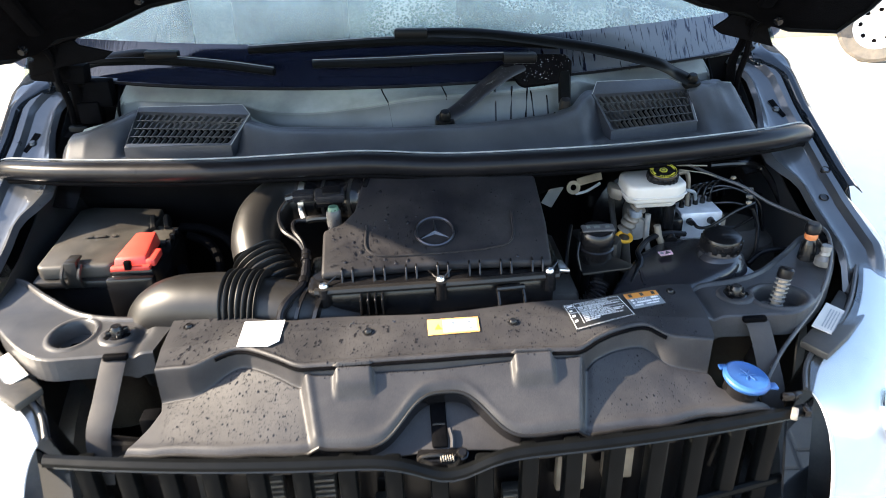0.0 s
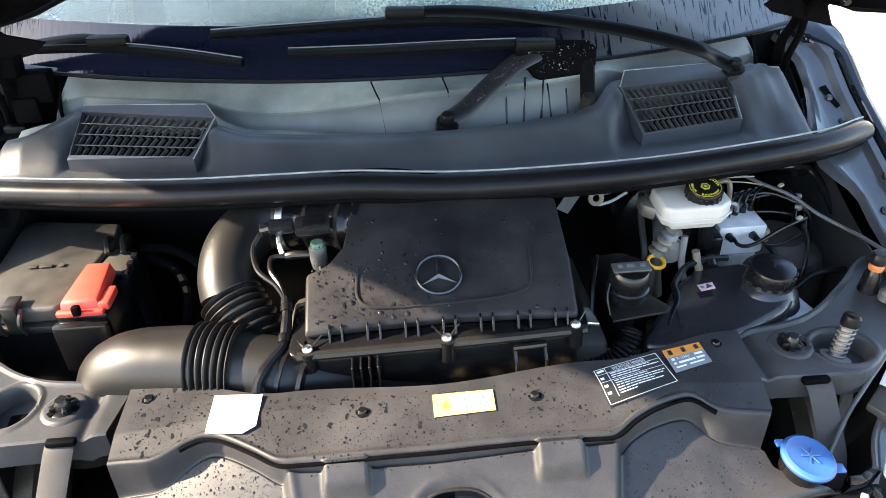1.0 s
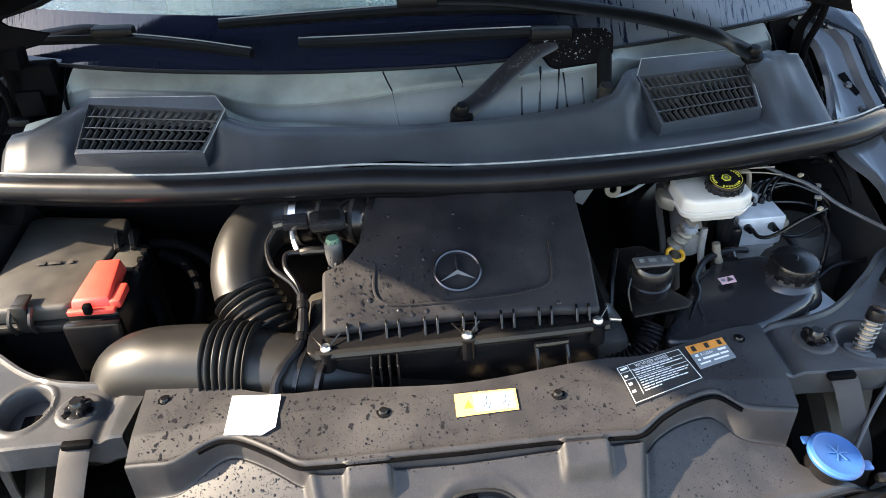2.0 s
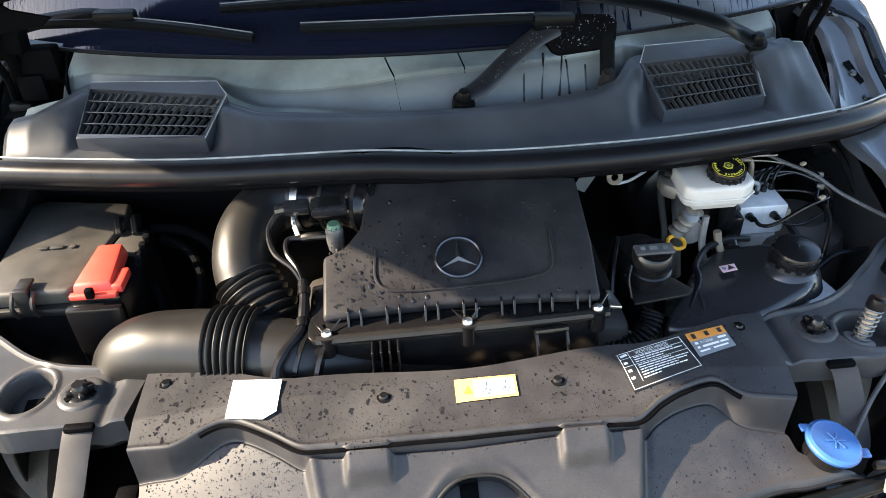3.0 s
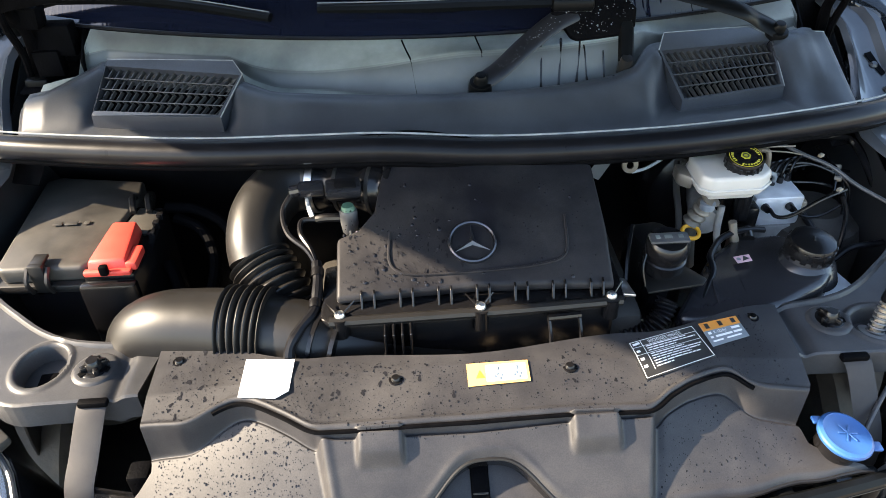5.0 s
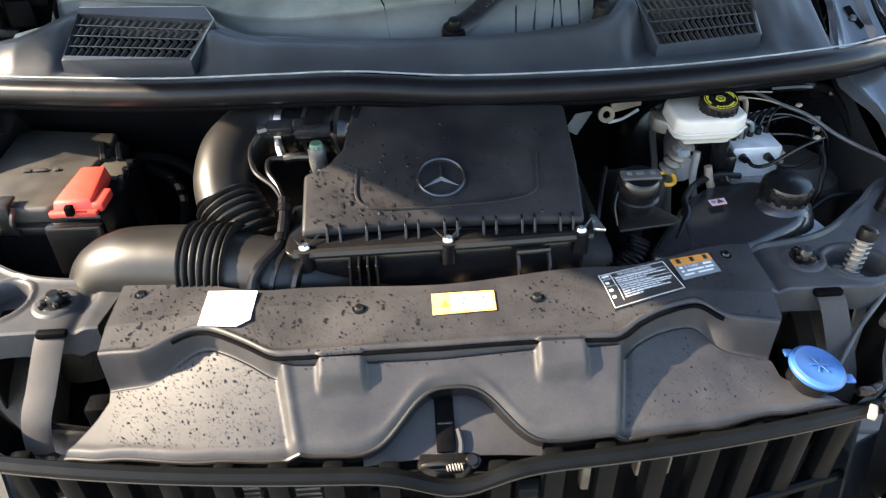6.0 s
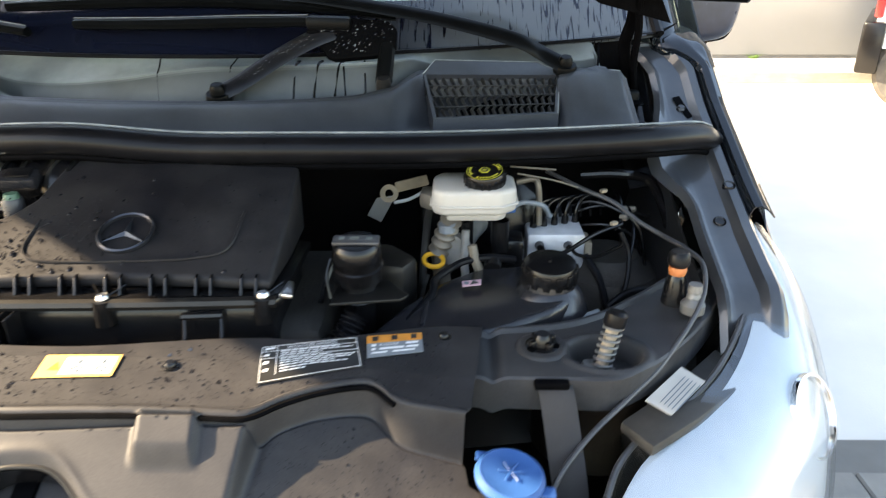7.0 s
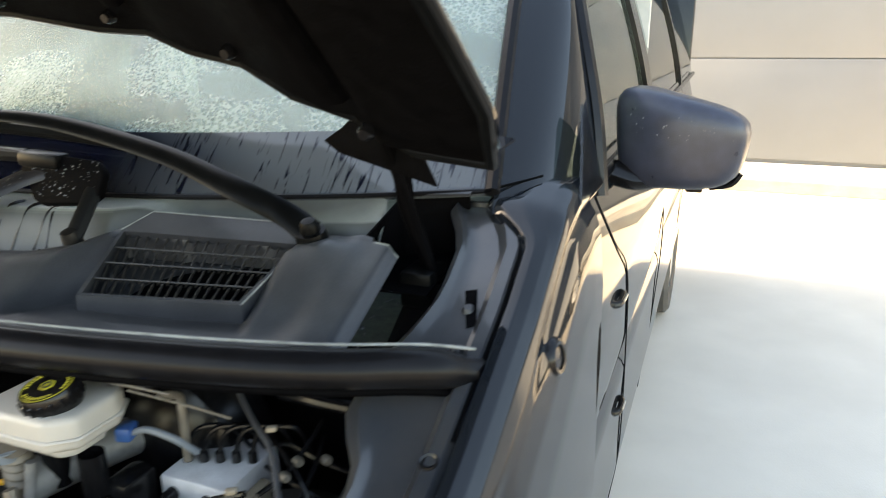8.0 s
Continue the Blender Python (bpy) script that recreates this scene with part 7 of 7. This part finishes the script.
part("pad", lathe(B(), [(0.0, 0.062), (0.011, 0.061), (0.0145, 0.056), (0.015, 0.044), (0.012, 0.040)], Matrix.Translation((0.744, 1.183, 0.955)), 20), M_RUBBER, stop)
part("collar", lathe(B(), [(0.011, 0.040), (0.0125, 0.034), (0.011, 0.028)], Matrix.Translation((0.744, 1.183, 0.955)), 20), M_ORANGECAP, stop, "orange collar")
part("socket", lathe(B(), [(0.010, 0.028), (0.014, 0.018), (0.017, -0.015)], Matrix.Translation((0.744, 1.183, 0.955)), 20), M_BLACK, stop)
stop2 = thing("adjuster_screw", (0.775, 1.145, 0.945), "zinc adjuster screw on the lamp carrier", "screw")
part("thread", lathe(B(), [(0.0, 0.03), (0.009, 0.03), (0.010, 0.02), (0.008, 0.018), (0.010, 0.012), (0.008, 0.01), (0.016, 0.002), (0.016, -0.01)], Matrix.Translation((0.760, 1.153, 0.952)), 14), M_COIL, stop2)

# straps down to the bumper
for s, pts in ((1, [(0.558, 1.0, 0.93), (0.560, 0.985, 0.922), (0.566, 0.955, 0.88), (0.572, 0.925, 0.83), (0.575, 0.915, 0.76)]),
               (-1, [(-0.515, 0.995, 0.935), (-0.516, 0.978, 0.925), (-0.525, 0.945, 0.885), (-0.533, 0.912, 0.845), (-0.54, 0.895, 0.76)])):
    strap = B()
    tube(strap, pts, 0.020, 8, 6, flat=0.12, up=(0, -0.6, 0.8))
    sp_ = solo("support_strap", strap, M_STRAP, "flat black plastic strap from the carrier to the bumper", "strap", "support straps")
    part("hook", box(B(), (pts[0][0] - 0.004 * s, pts[0][1] - 0.004, pts[0][2] + 0.004), (0.040, 0.012, 0.010), 0.003), M_UNDER, sp_)

# ---- washer filler ----
wash = thing("washer_filler", (0.515, 0.915, 0.72), "bright blue washer cap on its black neck", "washer filler")
wm_ = frame_z((0.500, 0.895, 0.889), (0.14, -0.10, 1.0))
part("cap", lathe(B(), [(0.032, -0.006), (0.036, -0.002), (0.0372, 0.003), (0.036, 0.006), (0.032, 0.0085), (0.030, 0.0075), (0.0, 0.0085)], wm_, 40), M_BLUE, wash, "blue flip cap with a moulded symbol")
ta = B()
box(ta, (0.038, -0.014, 0.000), (0.018, 0.014, 0.005), 0.002, None)
for v in ta.verts:
    v.co = wm_ @ v.co
part("tab", ta, M_BLUE, wash)
hg = box(B(), (-0.028, 0.026, 0.0), (0.014, 0.012, 0.005), 0.002)
for v in hg.verts:
    v.co = wm_ @ v.co
part("hinge_lug", hg, M_BLUE, wash)
sy = B()
for a, b_ in ((0, 0.0), (1.05, 0.0), (2.1, 0.0)):
    box(sy, (0, 0, 0), (0.028, 0.0025, 0.0012), 0.0004, wm_ @ Matrix.Rotation(a, 4, "Z") @ Matrix.Translation((0, 0, 0.0098)), 1)
part("symbol", sy, M_BLUE, wash)
part("neck", lathe(B(), [(0.031, -0.004), (0.028, -0.02), (0.028, -0.05), (0.026, -0.18)], wm_, 28), M_BLACK, wash)

# ---- headlamps ----
def headlamp(s):
    th = thing("headlamp", (s * 0.80, 1.05, 0.65), "clear-lensed headlamp with bright chrome inside, glaring in the sun", "headlamp", "headlamps")
    inner = spline([(0.605, 0.885, 0.866), (0.639, 0.945, 0.880), (0.700, 0.992, 0.892), (0.760, 1.045, 0.905), (0.815, 1.119, 0.922), (0.852, 1.190, 0.945), (0.885, 1.300, 0.968), (0.918, 1.395, 0.985)], 6)
    outer = spline([(0.640, 0.800, 0.60), (0.740, 0.822, 0.61), (0.820, 0.880, 0.64), (0.885, 0.960, 0.68), (0.935, 1.050, 0.74), (0.956, 1.160, 0.82), (0.958, 1.270, 0.90), (0.934, 1.400, 0.977)], 6)
    def lens(u, v, grow=0.0, drop=0.0):
        w = u * (len(inner) - 1)
        k = min(int(w), len(inner) - 2)
        a = inner[k].lerp(inner[k + 1], w - k)
        b = outer[k].lerp(outer[k + 1], w - k)
        c = a.lerp(b, 1 - (1 - v) ** 1.9)
        z = a.z + (b.z - a.z) * v ** 1.7
        d = Vector((c.x - 0.6, c.y - 1.25)).normalized() * grow
        return s * (c.x + d.x), c.y + d.y, z - drop
    lo_ = part("lens", sheet(B(), lambda u, v: lens(u, v), 40, 26, 0.003 * s), M_LENS, th, "clear domed lens")
    lo_.visible_shadow = False
    part("bezel", sheet(B(), lambda u, v: lens(u, 0.07 + 0.93 * v, -0.009, 0.004), 30, 20, 0.003 * s), M_BEZEL, th, "bright silvered inner bezel")
    for u, v, r in ((0.25, 0.55, 0.05), (0.55, 0.55, 0.055)):
        p = Vector(lens(u, v, -0.008, 0.004))
        part("reflector", lathe(B(), [(r, -0.002), (r * 0.97, 0.004), (r * 0.90, 0.004), (r * 0.86, -0.004)], frame_z(tuple(p), (s * 0.62, -0.62, 0.48)), 32), M_CHROME, th)
        part("bulb", lathe(B(), [(0, 0.002), (0.012, 0.001), (0.014, -0.003), (0.014, -0.03)], frame_z(tuple(p), (s * 0.62, -0.62, 0.48)), 16), M_LENS, th)
    edge = B()
    tube(edge, [(s * (p.x - 0.005), p.y + 0.004, p.z) for p in inner[::4]], 0.004, 8, 6)
    part("rear_edge", edge, M_GREYBLK, th, "dark housing edge")
    hous = B()
    def back(u, v):
        a = inner[min(int(u * (len(inner) - 1)), len(inner) - 1)]
        return s * (a.x - 0.008 - 0.02 * v), a.y + 0.008 + 0.05 * v, a.z - 0.004 - 0.20 * v
    sheet(hous, back, 20, 6, 0.003)
    part("housing", hous, M_BLACK, th, "black lamp housing")
    plq = B()
    q = [(0.665, 1.005), (0.722, 1.062), (0.745, 1.040), (0.690, 0.985)]
    sheet(plq, lambda u, v: (s * (q[0][0] * (1 - u) * (1 - v) + q[1][0] * u * (1 - v) + q[2][0] * u * v + q[3][0] * (1 - u) * v), q[0][1] * (1 - u) * (1 - v) + q[1][1] * u * (1 - v) + q[2][1] * u * v + q[3][1] * (1 - u) * v, 0.905 - 0.006 * v + 0.008 * u), 4, 4, 0.002)
    part("type_label", plq, M_WHITE, th, "white printed type label")
    bars = B()
    for k in range(5):
        v0 = 0.15 + k * 0.15
        sheet(bars, lambda u, v: (s * (0.672 + 0.05 * (0.1 + 0.8 * u) + 0.025 * (v0 + 0.05 * v)), 1.0 + 0.052 * (0.1 + 0.8 * u) - 0.020 * (v0 + 0.05 * v), 0.9068 - 0.006 * v0 + 0.007 * u), 1, 1)
    part("printed_text", bars, M_GREYINK, th)
    shelf = B()
    prism(shelf, [(s * x, y) for x, y in ((0.63, 0.975), (0.70, 1.035), (0.79, 1.13), (0.80, 1.05), (0.72, 0.98), (0.655, 0.93))], 0.885, 0.900, 0.004)
    part("carrier_ledge", shelf, M_DUSTY, th)
for s in (1, -1):
    headlamp(s)
clipth = thing("corner_clip", (0.575, 0.875, 0.82), "small metal clips at the bumper corner", "clip")
for i, (x, y, z) in enumerate(((0.560, 0.870, 0.868), (0.580, 0.878, 0.862), (0.565, 0.850, 0.850), (0.590, 0.862, 0.845))):
    part("clip", box(B(), (x, y, z), (0.02, 0.010, 0.012), 0.002, Matrix.Rotation(0.5 * i, 4, "Z")), (M_BLACK, M_BLACK, M_ABSBOX, M_BLACK)[i], clipth)

# ---- water drops ----
def drops(name, count, region, zf, label, rmin, rmax, seed, weight=None):
    random.seed(seed)
    V, F = [], []
    done = 0
    while done < count:
        x, y = random.uniform(region[0], region[1]), random.uniform(region[2], region[3])
        if weight and random.random() > weight(x, y):
            continue
        z0 = zf(x, y)
        if z0 is None or abs(zf(x, y + 0.004) - zf(x, y - 0.004)) > 0.0055 or abs(zf(x + 0.004, y) - zf(x - 0.004, y)) > 0.0055:
            continue
        r = rmin + (rmax - rmin) * random.random() ** 9
        st = random.uniform(0.8, 1.5)
        b = len(V)
        n = 7
        for h, k in ((0.0, 1.0), (0.55, 0.8), (0.85, 0.4)):
            for i in range(n):
                a = 2 * math.pi * i / n
                px, py = x + r * k * math.cos(a), y + r * k * st * math.sin(a)
                V.append((px, py, zf(px, py) + 0.0004 + h * r * 0.55))
        V.append((x, y, z0 + r * 0.5))
        for ring in (0, 1):
            for i in range(n):
                F.append((b + ring * n + i, b + ring * n + (i + 1) % n, b + (ring + 1) * n + (i + 1) % n, b + (ring + 1) * n + i))
        for i in range(n):
            F.append((b + 2 * n + i, b + 2 * n + (i + 1) % n, b + 3 * n))
        done += 1
    me = bpy.data.meshes.new(name)
    me.from_pydata(V, [], F)
    me.polygons.foreach_set("use_smooth", [True] * len(F))
    me.materials.append(M_DROP)
    return tagged(new(name, me), label, "water drops", kind="stuff")


def in_label(x, y):
    return -0.315 < x < -0.225 or -0.015 < x < 0.09 or x > 0.21


def patches(name, count, region, zf, label, seed, keep, big=1.0):
    """Flat irregular wet patches, each a small lobed sheet of water."""
    random.seed(seed)
    V, F = [], []
    while len(F) < count:
        x, y = random.uniform(region[0], region[1]), random.uniform(region[2], region[3])
        if random.random() > keep(x, y) or abs(zf(x, y + 0.008) - zf(x, y - 0.008)) > 0.009 or abs(zf(x + 0.008, y) - zf(x - 0.008, y)) > 0.009:
            continue
        r = big * random.uniform(0.0018, 0.0046)
        ph, b, n = random.uniform(0, 6.28), len(V), 14
        st = random.uniform(0.7, 1.9)
        for i in range(n):
            a = 2 * math.pi * i / n
            q = r * (1 + 0.28 * math.sin(2 * a + ph) + 0.22 * math.sin(3 * a + 2 * ph) + random.uniform(-0.1, 0.1))
            px, py = x + q * math.cos(a), y + q * st * math.sin(a)
            V.append((px, py, zf(px, py) + 0.0006))
        F.append(tuple(range(b, b + n)))
    me = bpy.data.meshes.new(name)
    me.from_pydata(V, [], F)
    me.materials.append(M_DROP)
    return tagged(new(name, me), label, "wet patches", kind="stuff")


def sh_w(x, y):
    if y > sh_rear(x) - 0.012 or y < sh_front(x) + 0.012 or not -0.42 < x < 0.44:
        return 0.0
    if y > sh_step(x):
        return 0.55 if x < 0.0 else 0.35
    return 0.75 if x < -0.1 else 0.5 if x < 0.1 else 0.32
drops("water_drops", 3400, (-0.44, 0.46, 0.82, 1.09), shroud_z, "scattered water drops on the black shroud", 0.0005, 0.0017, 5, sh_w)
drops("water_drops", 320, (-0.17, 0.21, 1.10, 1.28), lid_z, "water drops on the air box lid", 0.0008, 0.0034, 9, lambda x, y: 1.0 if x < -0.03 and y < 1.2 else 0.12)
drops("water_drops", 120, (0.62, 0.78, 1.40, 1.56), lambda x, y: cowl_z(x, y), "few drops on the cowl corner", 0.001, 0.004, 11, lambda x, y: 0.4 if y > seal_y(x) + 0.04 else 0)

patches("wet_patches", 44, (-0.42, 0.40, 0.93, 1.08), shroud_z, "dark irregular wet patches on the upper shroud", 31,
        lambda x, y: 0.0 if y > sh_rear(x) - 0.015 or y < sh_step(x) + 0.010 or in_label(x, y) else (1.0 if x < 0.06 else 0.5), 0.62)
patches("wet_patches", 50, (-0.165, 0.02, 1.10, 1.25), lid_z, "dark irregular wet patches on the air box lid", 33, lambda x, y: 1.0 if y < 1.20 - 0.2 * (x + 0.16) else 0.3, 0.55)
# ---- parked vehicle across the yard ----
pv = thing("parked_van", (5.6, 6.9, 0), "white van parked across the yard by the kerb", "van")
WX, WY = 4.50, 6.58
pw = part("wheel", lathe(B(), [(0.19, -0.11), (0.30, -0.12), (0.335, -0.09), (0.34, 0.0), (0.335, 0.09), (0.30, 0.12), (0.20, 0.11)], frame_z((WX, WY, 0.34), (0, -1, 0)), 48), M_TYRE, pv, "dusty grey tyre")
rim_ = part("rim", lathe(B(), [(0.0, 0.05), (0.05, 0.06), (0.07, 0.04), (0.12, 0.03), (0.175, 0.055), (0.195, 0.10), (0.205, 0.115), (0.208, 0.10), (0.208, -0.1)], frame_z((WX, WY, 0.34), (0, -1, 0)), 48), M_SILVERCAR, pw, "white steel rim")
for k in range(8):
    a = k * math.pi / 4
    part("rim_hole", lathe(B(), [(0.0, 0.046), (0.020, 0.046), (0.022, 0.03)], frame_z((WX + 0.145 * math.cos(a), WY - 0.002, 0.34 + 0.145 * math.sin(a)), (0, -1, 0)), 14), M_UNDER, rim_)
def pv_side(u, v):
    z = 0.52 + 1.6 * v
    return 4.12 + 0.03 * math.sin(v * 3) + u * 5.2, 6.44 + 0.10 * v * v, z
part("body_side", sheet(B(), pv_side, 20, 12, 0.02), M_SILVERCAR, pv, "plain white van side")
part("rear_end", sheet(B(), lambda u, v: (4.12 + 0.03 * math.sin(v * 3), 6.44 + 0.10 * v * v + (1.9 - 0.2 * v * v) * u, 0.52 + 1.6 * v), 10, 12, 0.02), M_SILVERCAR, pv)
part("roof", box(B(), (6.7, 7.4, 2.12), (5.1, 1.72, 0.05), 0.02), M_SILVERCAR, pv)
part("far_side", sheet(B(), lambda u, v: (4.14 + u * 5.2, 8.34 - 0.1 * v * v - 0.6, 0.52 + 1.6 * v), 4, 4, 0.02), M_SILVERCAR, pv)
part("front_end", box(B(), (9.33, 7.2, 1.3), (0.05, 1.5, 1.6), 0.02), M_SILVERCAR, pv)
part("rear_bumper", prism(B(), [(4.02, 6.40), (4.20, 6.38), (4.20, 8.0), (4.02, 7.98)], 0.30, 0.74, 0.03, inset=0.0), M_BLACK, pv, "dark plastic rear bumper")
part("tail_lamp", box(B(), (4.12, 6.46, 0.98), (0.07, 0.08, 0.42), 0.02), M_TAIL, pv, "red upright tail lamp")
for wx, wy in ((WX, 7.75), (8.1, WY), (8.1, 7.75)):
    part("wheel", lathe(B(), [(0.0, 0.06), (0.19, 0.05), (0.20, 0.11), (0.30, 0.12), (0.335, 0.09), (0.34, 0.0), (0.335, -0.09), (0.30, -0.11), (0.0, -0.11)], frame_z((wx, wy, 0.34), (0, -1, 0)), 32), M_TYRE, pv)
spin = Matrix.Translation((WX, WY, 0)) @ Matrix.Rotation(radians(-31), 4, "Z") @ Matrix.Translation((-WX, -WY, 0))
pv.matrix_basis = spin @ pv.matrix_basis
